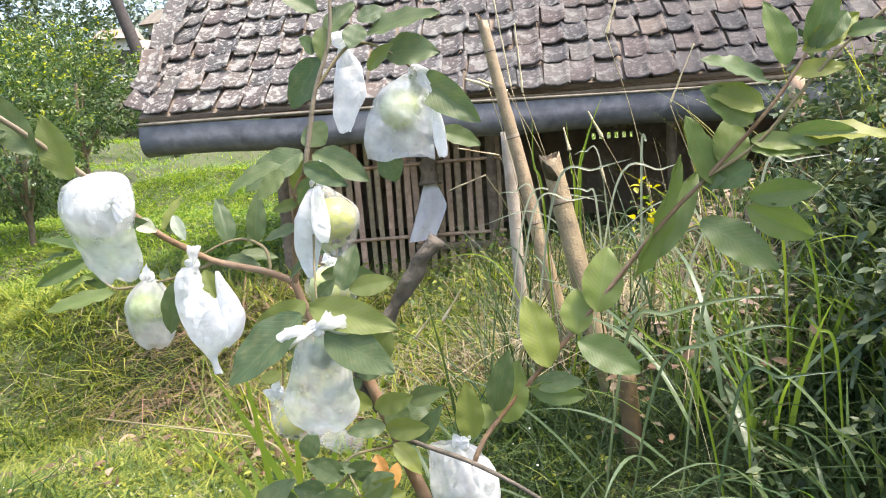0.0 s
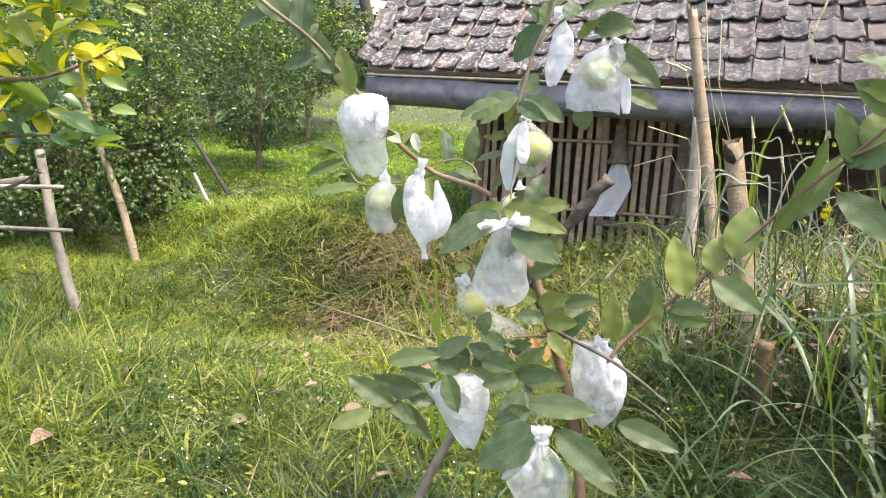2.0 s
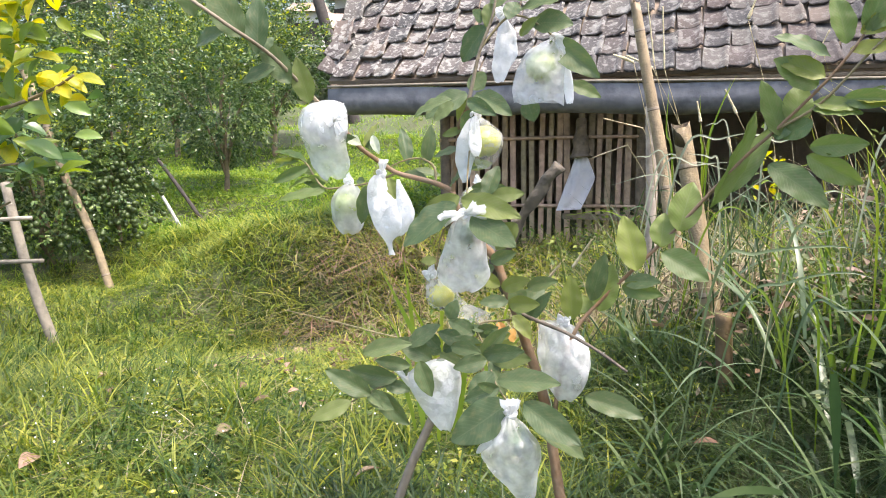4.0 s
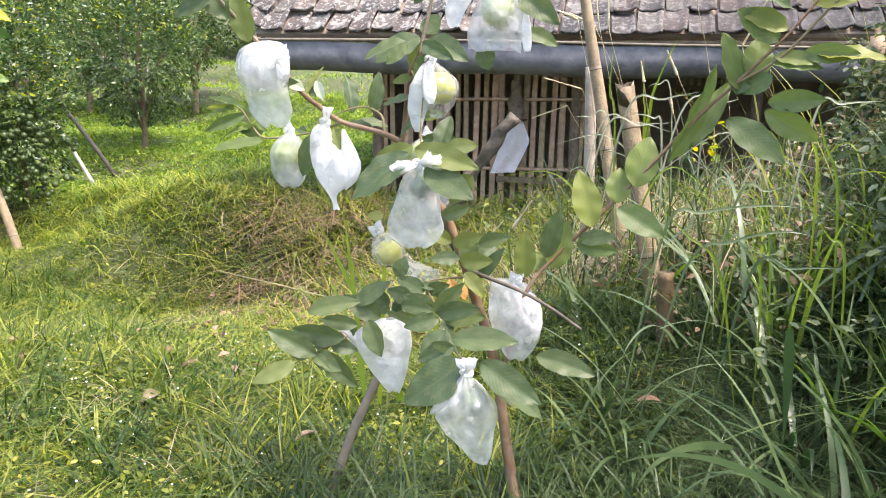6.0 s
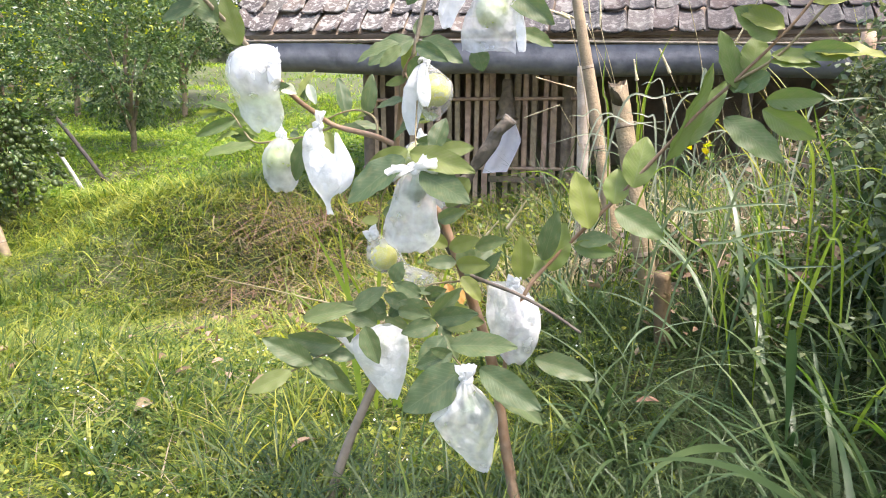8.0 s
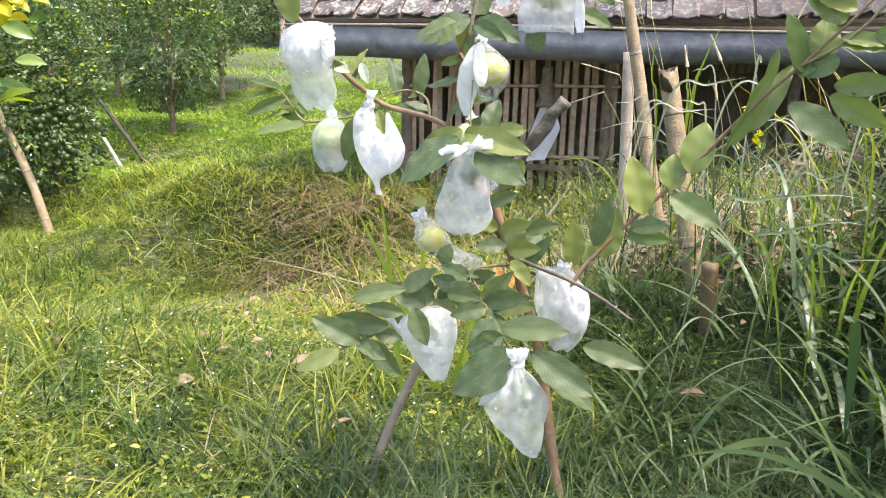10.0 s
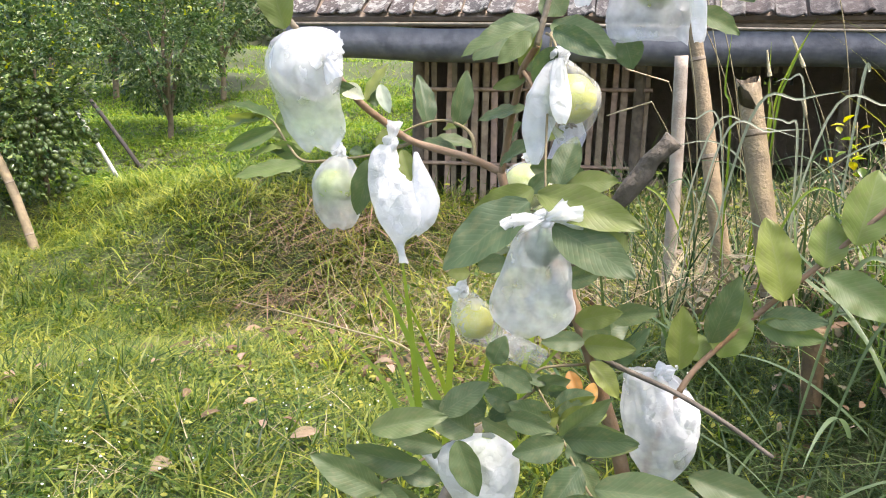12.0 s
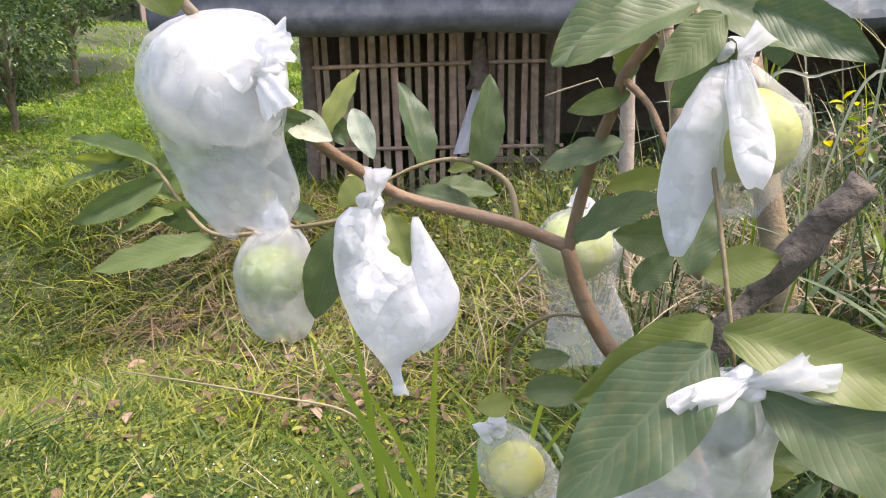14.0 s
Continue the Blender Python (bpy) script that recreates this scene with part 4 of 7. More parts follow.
rw = random.Random(17)
spots = []
for k in range(26):
    x = -46 + k * 2.0 + rw.uniform(-1, 1)
    if -25 < x < -10:
        hh = rw.uniform(2.0, 4.0)
    else:
        hh = rw.uniform(8.5, 12.5) if x < -22 else rw.uniform(3, 5)
    y = rw.uniform(30, 36)
    spots.append((x, y, 1.8, rw.uniform(1.8, 2.8), hh, 2200))
for k in range(12):
    spots.append((-50 + k * 2.4 + rw.uniform(-1, 1), rw.uniform(37, 42), 2.6, rw.uniform(3.0, 4.2), rw.uniform(11, 14), 2600))
woods("far_woods", spots, "far_leaf", "dark wooded edge behind the orchard", 0.28)
spots = []
for k in range(24):
    x = -48 + k * 3.0 + rw.uniform(-1.5, 1.5)
    spots.append((x, rw.uniform(48, 62), 6 + rw.uniform(0, 2.5), rw.uniform(2.5, 4), rw.uniform(4, 7), 1300))
woods("hill_woods", spots, "haze_tint_leaf", "trees on the far slope, paled in colour for haze", 0.45)
# the hill's pale blue-green carries the haze, no mist is rendered
M["hill"] = material("haze_tint_hill", (0.22, 0.30, 0.24), 0.95, (0.30, 0.36, 0.30), 0.08, 0.6, coarse=0.02)
bm = bmesh.new()
rowa, rowb = [], []
for k in range(61):
    a = radians(-75 + k * 2.5)
    r = 150
    h = 17 + 7 * noise.noise(Vector((k * 0.22, 0, 0))) + 2.5 * noise.noise(Vector((k * 0.9, 3, 0)))
    rowa.append(bm.verts.new((r * math.sin(a) - 20, r * math.cos(a), -2)))
    rowb.append(bm.verts.new((r * 1.25 * math.sin(a) - 20, r * 1.25 * math.cos(a), h)))
for k in range(60):
    bm.faces.new((rowa[k], rowa[k + 1], rowb[k + 1], rowb[k]))
tagged(part("backdrop", bm, "hill"), "distant blue-green hillside with haze put into its colour", "hill", kind="structure")
# rising slope that carries the far houses
bm = bmesh.new()
g = [[bm.verts.new((x, y, max(0.3, ground_z(x, 24)) * 0 + 1.9 + (y - 26) * 0.27 + 0.5 * noise.noise(Vector((x * 0.2, y * 0.2, 1))))) for x in range(-70, 41, 5)] for y in range(26, 67, 4)]
for a, b in zip(g, g[1:]):
    for i in range(len(a) - 1):
        bm.faces.new((a[i], a[i + 1], b[i + 1], b[i]))
tagged(part("far_slope", bm, "soil"), "rising ground beyond the orchard", "ground", kind="structure")


# ---- the guava tree ----
def leaf_material(name="guava_leaf", tints=((0.062, 0.100, 0.042), (0.104, 0.142, 0.054), (0.185, 0.215, 0.048))):
    """A guava leaf: dull green above with sunken pale side veins, from the leaf's own length and width."""
    m = bpy.data.materials.new(name)
    m.use_nodes = True
    n, l = m.node_tree.nodes, m.node_tree.links
    p = n["Principled BSDF"]
    p.inputs["Roughness"].default_value = 0.48
    p.inputs["Specular IOR Level"].default_value = 0.45
    tc = n.new("ShaderNodeTexCoord")
    sp = n.new("ShaderNodeSeparateXYZ")
    l.new(tc.outputs["UV"], sp.inputs[0])

    def math_node(op, a, b=None):
        q = n.new("ShaderNodeMath")
        q.operation = op
        for k, v in enumerate((a, b)):
            if v is None:
                continue
            if isinstance(v, (int, float)):
                q.inputs[k].default_value = v
            else:
                l.new(v, q.inputs[k])
        return q.outputs[0]

    side = math_node("ABSOLUTE", math_node("SUBTRACT", sp.outputs[0], 0.5))
    run = math_node("SUBTRACT", sp.outputs[1], math_node("MULTIPLY", side, 0.5))
    wave = math_node("ABSOLUTE", math_node("SINE", math_node("MULTIPLY", run, 44.0)))
    vein = math_node("POWER", math_node("SUBTRACT", 1.0, wave), 2.2)
    rib = math_node("LESS_THAN", side, 0.018)
    veins = math_node("MAXIMUM", math_node("MULTIPLY", vein, 0.55), rib)
    inf = n.new("ShaderNodeObjectInfo")
    ramp = n.new("ShaderNodeValToRGB")
    e = ramp.color_ramp.elements
    e[0].position, e[0].color = 0.0, (*tints[0], 1)
    e[1].position, e[1].color = 1.0, (*tints[2], 1)
    e.new(0.72).color = (*tints[1], 1)
    l.new(inf.outputs["Random"], ramp.inputs[0])
    no = n.new("ShaderNodeTexNoise")
    no.inputs["Scale"].default_value, no.inputs["Detail"].default_value = 6.0, 6
    l.new(tc.outputs["Object"], no.inputs["Vector"])
    blot = n.new("ShaderNodeMix")
    blot.data_type = "RGBA"
    bl = n.new("ShaderNodeMapRange")
    bl.inputs[1].default_value, bl.inputs[2].default_value, bl.inputs[4].default_value = 0.5, 0.75, 0.45
    l.new(no.outputs[0], bl.inputs[0])
    l.new(bl.outputs[0], blot.inputs[0])
    l.new(ramp.outputs[0], blot.inputs[6])
    blot.inputs[7].default_value = (0.20, 0.185, 0.085, 1)
    mx = n.new("ShaderNodeMix")
    mx.data_type = "RGBA"
    l.new(math_node("MULTIPLY", veins, 0.10), mx.inputs[0])
    l.new(blot.outputs[2], mx.inputs[6])
    mx.inputs[7].default_value = (0.30, 0.31, 0.17, 1)
    l.new(mx.outputs[2], p.inputs["Base Color"])
    bu = n.new("ShaderNodeBump")
    bu.inputs["Strength"].default_value, bu.inputs["Distance"].default_value = 0.17, 0.003
    bu.invert = True
    l.new(veins, bu.inputs["Height"])
    l.new(bu.outputs[0], p.inputs["Normal"])
    tr = n.new("ShaderNodeBsdfTranslucent")
    hs = n.new("ShaderNodeHueSaturation")
    hs.inputs["Saturation"].default_value, hs.inputs["Value"].default_value = 1.15, 1.6
    l.new(mx.outputs[2], hs.inputs["Color"])
    l.new(hs.outputs[0], tr.inputs[0])
    ms = n.new("ShaderNodeMixShader")
    ms.inputs[0].default_value = 0.38
    l.new(p.outputs[0], ms.inputs[1])
    l.new(tr.outputs[0], ms.inputs[2])
    l.new(ms.outputs[0], n["Material Output"].inputs[0])
    return m


def film_material(name, thick, thin):
    """Thin milky plastic film: lets a part of the view through, spreads light, with a soft sheen."""
    m = bpy.data.materials.new(name)
    m.use_nodes = True
    n, l = m.node_tree.nodes, m.node_tree.links
    p = n["Principled BSDF"]
    p.inputs["Base Color"].default_value = (0.93, 0.93, 0.94, 1)
    p.inputs["Roughness"].default_value = 0.33
    tc = n.new("ShaderNodeTexCoord")
    no = n.new("ShaderNodeTexNoise")
    no.inputs["Scale"].default_value, no.inputs["Detail"].default_value = 22.0, 3
    l.new(tc.outputs["Object"], no.inputs["Vector"])
    total = None
    for scale, tilt in ((28.0, 0.75), (64.0, 0.5)):
        warp = n.new("ShaderNodeVectorMath")
        warp.operation = "MULTIPLY_ADD"
        l.new(no.outputs["Color"], warp.inputs[0])
        warp.inputs[1].default_value = (0.03, 0.03, 0.03)
        l.new(tc.outputs["Object"], warp.inputs[2])
        vo = n.new("ShaderNodeTexVoronoi")
        vo.inputs["Scale"].default_value = scale
        l.new(warp.outputs[0], vo.inputs["Vector"])
        off = n.new("ShaderNodeVectorMath")
        off.operation = "SUBTRACT"
        l.new(warp.outputs[0], off.inputs[0])
        l.new(vo.outputs["Position"], off.inputs[1])
        way = n.new("ShaderNodeVectorMath")
        way.operation = "SUBTRACT"
        l.new(vo.outputs["Color"], way.inputs[0])
        way.inputs[1].default_value = (0.5, 0.5, 0.5)
        dot = n.new("ShaderNodeVectorMath")
        dot.operation = "DOT_PRODUCT"
        l.new(off.outputs[0], dot.inputs[0])
        l.new(way.outputs[0], dot.inputs[1])
        add = n.new("ShaderNodeMath")
        add.operation = "MULTIPLY_ADD"
        l.new(dot.outputs["Value"], add.inputs[0])
        add.inputs[1].default_value = tilt
        if total:
            l.new(total, add.inputs[2])
        else:
            add.inputs[2].default_value = 0.0
        total = add.outputs[0]
    bu = n.new("ShaderNodeBump")
    bu.inputs["Strength"].default_value, bu.inputs["Distance"].default_value = 0.8, 1.0
    l.new(total, bu.inputs["Height"])
    l.new(bu.outputs[0], p.inputs["Normal"])
    tr = n.new("ShaderNodeBsdfTranslucent")
    tr.inputs[0].default_value = (0.94, 0.95, 0.94, 1)
    l.new(bu.outputs[0], tr.inputs["Normal"])
    a = n.new("ShaderNodeMixShader")
    a.inputs[0].default_value = 0.45
    l.new(p.outputs[0], a.inputs[1])
    l.new(tr.outputs[0], a.inputs[2])
    th = n.new("ShaderNodeBsdfTransparent")
    b = n.new("ShaderNodeMixShader")
    ra = n.new("ShaderNodeMapRange")
    ra.inputs[1].default_value, ra.inputs[2].default_value = 0.35, 0.65
    ra.inputs[3].default_value, ra.inputs[4].default_value = thin, thick
    l.new(no.outputs[0], ra.inputs[0])
    l.new(ra.outputs[0], b.inputs[0])
    l.new(a.outputs[0], b.inputs[1])
    l.new(th.outputs[0], b.inputs[2])
    l.new(b.outputs[0], n["Material Output"].inputs[0])
    return m


M["leaf"] = leaf_material()
# lighter, yellower copy of the leaf: sun shining through, put into the colour
M["sunlit_leaf"] = leaf_material("sunlit_guava_leaf", ((0.085, 0.135, 0.05), (0.15, 0.20, 0.05), (0.24, 0.26, 0.05)))
M["pale_underside"] = leaf_material("pale_leaf_underside", ((0.42, 0.47, 0.36), (0.46, 0.50, 0.38), (0.48, 0.50, 0.36)))
M["film"] = film_material("plastic_film", 0.26, 0.40)
M["clear_film"] = film_material("clear_plastic_film", 0.38, 0.56)
M["thin_film"] = film_material("thin_plastic_film", 0.70, 0.86)
M["glassy_film"] = film_material("glassy_plastic_film", 0.52, 0.74)
M["sheer_film"] = film_material("sheer_plastic_film", 0.60, 0.76)
M["guava"] = material("guava_skin", (0.40, 0.43, 0.12), 0.45, (0.26, 0.33, 0.09), 24, 0.6, 0.35, 60, vary=0.15, coarse=8)
M["ripe_guava"] = material("ripe_guava_skin", (0.46, 0.42, 0.045), 0.42, (0.26, 0.32, 0.045), 26, 0.7, 0.3, 60, vary=0.1, coarse=8)
M["young_guava"] = material("young_guava_skin", (0.09, 0.15, 0.05), 0.5, (0.06, 0.085, 0.04), 30, 0.6, 0.4, 60, vary=0.1)
M["calyx"] = material("calyx", (0.06, 0.045, 0.03), 0.9, (0.03, 0.025, 0.02), 40, 0.6, 0.4, 90)

guava = tagged(empty("guava_tree"), "young guava tree with bagged green fruit beside the hut", "tree")


def leaf_mesh(seed, mat="leaf"):
    """A leaf one unit long and about one unit wide at its middle, bowed, with a folded midrib and wavy rims."""
    rn = random.Random(seed)
    nx, ny = 8, 15
    bend, fold, ph, lop = rn.uniform(0.06, 0.26), rn.uniform(0.10, 0.32), rn.uniform(0, 6), rn.uniform(-0.1, 0.1)
    verts, faces, uvs = [], [], []
    for j in range(ny + 1):
        t = j / ny
        half = 0.5 * (math.sin(math.pi * min(1, t * 0.98 + 0.01) ** (0.88)) ** 0.72) * (1 - 0.12 * t)
        for i in range(nx + 1):
            u = i / nx * 2 - 1
            x = u * half + lop * t * (1 - t)
            z = -bend * (t - 0.15) ** 2 + fold * abs(u) * half * 0.6 + 0.020 * math.sin(t * 19 + ph + u * 2) * abs(u) + 0.008 * math.sin(t * 40 - abs(u) * 10)
            verts.append((x, t, z))
            uvs.append((i / nx, t))
    for j in range(ny):
        for i in range(nx):
            a = j * (nx + 1) + i
            faces.append((a, a + 1, a + nx + 2, a + nx + 1))
    me = raw_mesh("leaf", verts, faces)
    lay = me.uv_layers.new(name="UVMap")
    for lp in me.loops:
        lay.data[lp.index].uv = uvs[lp.vertex_index]
    me.polygons.foreach_set("use_smooth", [True] * len(me.polygons))
    me.materials.append(M[mat])
    return me


LEAF = [leaf_mesh(k) for k in range(9)]
SUNLIT = [leaf_mesh(k, "sunlit_leaf") for k in range(9)]
leaf_rnd = random.Random(11)


def spray(branch_name, *rows, broad=1.0):
    """The leaves of one branch: base, tip, width, and the degrees by which the blade turns on its length."""
    for bx, by, bz, tx, ty, tz, wide, tilt in rows:
        wide *= broad
        base, tip = Vector((bx, by, bz)), Vector((tx, ty, tz))
        along = tip - base
        ln = along.length
        y = along.normalized()
        face = Vector((0.12, -1.0, 0.45))
        z = (face - y * face.dot(y)).normalized()
        z = Matrix.Rotation(radians(tilt * 0.7), 3, y) @ z
        x = y.cross(z)
        # right branches and left spray get the leaves coloured as if backlit
        ob = new("leaf", (SUNLIT if branch_name.startswith("right") or branch_name in ("left_fill", "left_spray") else LEAF)[leaf_rnd.randrange(9)])
        ob.parent = guava
        ob.matrix_basis = Matrix(((x.x * wide, y.x * ln, z.x * ln, bx), (x.y * wide, y.y * ln, z.y * ln, by), (x.z * wide, y.z * ln, z.z * ln, bz), (0, 0, 0, 1)))


SLIM = 0.72


def limb(name, pts, r0, r1, mat="bark", sides=10, wob=0.12, label=""):
    return part(name, tube(bmesh.new(), pts, r0 * SLIM, r1 * SLIM, sides, 7, wob), mat, guava, label)


limb("trunk", [(0.125, 1.46, -0.05), (0.095, 1.45, 0.15), (0.055, 1.45, 0.37), (0.013, 1.45, 0.614), (-0.055, 1.43, 0.84), (-0.112, 1.43, 0.99), (-0.148, 1.43, 1.07), (-0.209, 1.43, 1.121), (-0.25, 1.43, 1.19), (-0.272, 1.43, 1.26)], 0.026, 0.0125, "bark", 12)
limb("branch", [(-0.272, 1.43, 1.26), (-0.34, 1.45, 1.282), (-0.469, 1.48, 1.308), (-0.52, 1.44, 1.35), (-0.558, 1.40, 1.39), (-0.587, 1.36, 1.44)], 0.0115, 0.009)
limb("branch", [(-0.584, 1.362, 1.436), (-0.64, 1.315, 1.515), (-0.694, 1.15, 1.641), (-0.735, 1.0, 1.712), (-0.88, 0.93, 1.826)], 0.0088, 0.006, "grey_twig")
limb("branch", [(-0.272, 1.43, 1.25), (-0.262, 1.42, 1.31), (-0.25, 1.40, 1.369), (-0.232, 1.37, 1.433), (-0.226, 1.36, 1.46), (-0.20, 1.35, 1.50)], 0.0105, 0.008)
limb("branch", [(-0.203, 1.35, 1.495), (-0.185, 1.35, 1.57), (-0.163, 1.35, 1.66), (-0.125, 1.35, 1.76), (-0.112, 1.35, 1.92)], 0.0078, 0.005, "grey_twig")
limb("twig", [(-0.226, 1.36, 1.455), (-0.205, 1.33, 1.43), (-0.19, 1.3, 1.39)], 0.006, 0.004, "bark", 7)
limb("twig", [(-0.163, 1.35, 1.66), (-0.10, 1.365, 1.735), (-0.055, 1.38, 1.745), (0.0, 1.40, 1.715), (0.033, 1.42, 1.685)], 0.005, 0.0035, "twig", 7)
limb("twig", [(-0.185, 1.35, 1.52), (-0.168, 1.30, 1.51), (-0.153, 1.26, 1.482)], 0.004, 0.003, "twig", 6)
limb("twig", [(-0.172, 1.31, 1.52), (-0.165, 1.25, 1.40), (-0.158, 1.20, 1.30), (-0.150, 1.18, 1.225)], 0.0035, 0.0028, "twig", 6)
limb("twig", [(-0.33, 1.45, 1.28), (-0.345, 1.47, 1.33), (-0.40, 1.5, 1.352), (-0.455, 1.5, 1.345), (-0.51, 1.49, 1.32)], 0.006, 0.003, "twig", 7)
limb("twig", [(-0.47, 1.48, 1.308), (-0.53, 1.48, 1.285), (-0.59, 1.49, 1.27), (-0.66, 1.5, 1.26)], 0.006, 0.003, "twig", 7)
limb("twig", [(-0.66, 1.49, 1.258), (-0.735, 1.5, 1.255), (-0.787, 1.53, 1.29), (-0.835, 1.56, 1.334), (-0.888, 1.58, 1.352)], 0.005, 0.0028, "twig", 6)
limb("twig", [(-0.235, 1.43, 1.17), (-0.29, 1.46, 1.16), (-0.335, 1.5, 1.10), (-0.35, 1.5, 1.0)], 0.004, 0.0028, "twig", 6)
limb("branch", [(0.035, 1.45, 0.50), (0.06, 1.42, 0.70), (0.101, 1.40, 0.852), (0.168, 1.42, 0.947), (0.359, 1.44, 1.153), (0.521, 1.42, 1.349), (0.602, 1.40, 1.434), (0.72, 1.37, 1.57), (0.806, 1.36, 1.707)], 0.0095, 0.0045)
limb("branch", [(0.602, 1.40, 1.434), (0.70, 1.385, 1.50), (0.814, 1.36, 1.639), (0.95, 1.34, 1.76)], 0.006, 0.0035, "twig", 8)
limb("branch", [(-0.09, 1.43, 0.91), (-0.02, 1.39, 0.895), (0.09, 1.35, 0.87), (0.18, 1.32, 0.835), (0.262, 1.30, 0.79)], 0.0085, 0.0055, "old_bark", 8, label="bare greyish side branch")
limb("twig", [(-0.08, 1.42, 0.88), (-0.178, 1.38, 0.866), (-0.13, 1.28, 0.825), (-0.06, 1.12, 0.79), (0.008, 0.985, 0.79)], 0.0042, 0.0025, "twig", 7)
limb("twig", [(-0.14, 1.39, 0.865), (-0.20, 1.34, 0.82), (-0.263, 1.3, 0.787), (-0.387, 1.15, 0.737), (-0.50, 1.08, 0.68)], 0.005, 0.0028, "twig", 7)
limb("pruned_stub", [(-0.105, 1.44, 0.96), (-0.151, 1.45, 1.02), (-0.107, 1.445, 1.10), (-0.055, 1.435, 1.19), (0.004, 1.425, 1.28), (0.050, 1.42, 1.338)], 0.022, 0.026, "old_bark", 18, 0.7, "thick dark pruned stem")

spray("left_spray",
      (-0.732, 1.500, 1.245, -0.879, 1.440, 1.225, 0.047, 30), (-0.809, 1.530, 1.321, -0.918, 1.480, 1.270, 0.041, -35),
      (-0.864, 1.560, 1.337, -0.997, 1.580, 1.309, 0.026, 60), (-0.863, 1.570, 1.345, -1.005, 1.620, 1.331, 0.028, -60),
      (-0.825, 1.550, 1.337, -0.977, 1.600, 1.378, 0.033, 50), (-0.822, 1.550, 1.332, -0.771, 1.570, 1.378, 0.028, 40),
      (-0.795, 1.520, 1.278, -0.872, 1.500, 1.262, 0.033, 55), (-0.785, 1.520, 1.271, -0.860, 1.560, 1.279, 0.024, -50),
      (-0.801, 1.540, 1.330, -0.744, 1.520, 1.354, 0.026, -30), (-0.772, 1.530, 1.304, -0.735, 1.520, 1.271, 0.024, 20),
      (-0.866, 1.570, 1.357, -0.933, 1.600, 1.315, 0.023, 45), (-0.793, 1.530, 1.294, -0.881, 1.580, 1.306, 0.028, 65))
spray("left_branch",
      (-0.553, 1.420, 1.393, -0.523, 1.460, 1.469, 0.038, -44), (-0.595, 1.360, 1.422, -0.534, 1.340, 1.408, 0.027, 25),
      (-0.555, 1.450, 1.411, -0.532, 1.430, 1.382, 0.031, 0), (-0.488, 1.460, 1.292, -0.463, 1.440, 1.231, 0.038, 0),
      (-0.554, 1.470, 1.272, -0.599, 1.460, 1.145, 0.060, 0), (-0.592, 1.500, 1.275, -0.636, 1.530, 1.285, 0.027, 0),
      (-0.533, 1.520, 1.328, -0.562, 1.500, 1.290, 0.032, 0))
spray("arched_twig",
      (-0.451, 1.520, 1.335, -0.473, 1.550, 1.451, 0.051, 47), (-0.381, 1.500, 1.339, -0.358, 1.500, 1.454, 0.049, 35),
      (-0.439, 1.540, 1.309, -0.354, 1.580, 1.297, 0.040, -40), (-0.364, 1.520, 1.348, -0.424, 1.540, 1.333, 0.027, 30),
      (-0.465, 1.530, 1.305, -0.379, 1.520, 1.291, 0.037, -40))
spray("upper_left",
      (-0.845, 1.020, 1.740, -0.852, 1.000, 1.864, 0.070, 0), (-0.937, 0.980, 1.806, -1.018, 0.950, 1.859, 0.065, 0),
      (-1.006, 1.000, 1.848, -1.060, 1.020, 1.784, 0.063, 0), (-0.798, 1.080, 1.704, -0.919, 1.100, 1.685, 0.052, -4),
      (-0.755, 1.100, 1.692, -0.843, 1.080, 1.837, 0.090, 0), (-0.737, 1.140, 1.651, -0.729, 1.140, 1.813, 0.068, 19),
      (-0.730, 1.140, 1.654, -0.710, 1.180, 1.701, 0.046, 0), (-0.674, 1.200, 1.573, -0.754, 1.180, 1.702, 0.072, 0),
      (-0.708, 1.180, 1.617, -0.790, 1.140, 1.578, 0.050, 0), (-0.642, 1.250, 1.521, -0.665, 1.220, 1.644, 0.067, 0))
spray("fork_stem",
      (-0.220, 1.360, 1.442, -0.282, 1.360, 1.424, 0.027, -20), (-0.220, 1.380, 1.390, -0.310, 1.360, 1.369, 0.040, 46),
      (-0.268, 1.400, 1.276, -0.186, 1.340, 1.347, 0.052, -61), (-0.217, 1.450, 1.270, -0.101, 1.500, 1.250, 0.054, 31),
      (-0.230, 1.420, 1.334, -0.152, 1.450, 1.340, 0.035, 42), (-0.222, 1.420, 1.482, -0.210, 1.420, 1.451, 0.035, 0),
      (-0.237, 1.450, 1.355, -0.272, 1.500, 1.319, 0.030, 34))
spray("top_stem",
      (-0.199, 1.340, 1.540, -0.302, 1.280, 1.478, 0.071, 0), (-0.175, 1.340, 1.537, -0.059, 1.280, 1.482, 0.064, 0),
      (-0.203, 1.360, 1.529, -0.232, 1.360, 1.461, 0.044, 0), (-0.190, 1.360, 1.592, -0.156, 1.360, 1.554, 0.069, 0),
      (-0.150, 1.360, 1.721, -0.230, 1.380, 1.631, 0.075, 0), (-0.147, 1.360, 1.811, -0.223, 1.340, 1.862, 0.052, 0),
      (-0.158, 1.360, 1.737, -0.174, 1.320, 1.758, 0.040, 0), (-0.137, 1.360, 1.781, -0.145, 1.340, 1.719, 0.040, 0),
      (-0.127, 1.360, 1.870, -0.067, 1.400, 1.898, 0.046, 0), (-0.137, 1.360, 1.766, -0.078, 1.400, 1.832, 0.046, 0),
      (-0.157, 1.360, 1.856, -0.140, 1.360, 1.973, 0.061, 0))
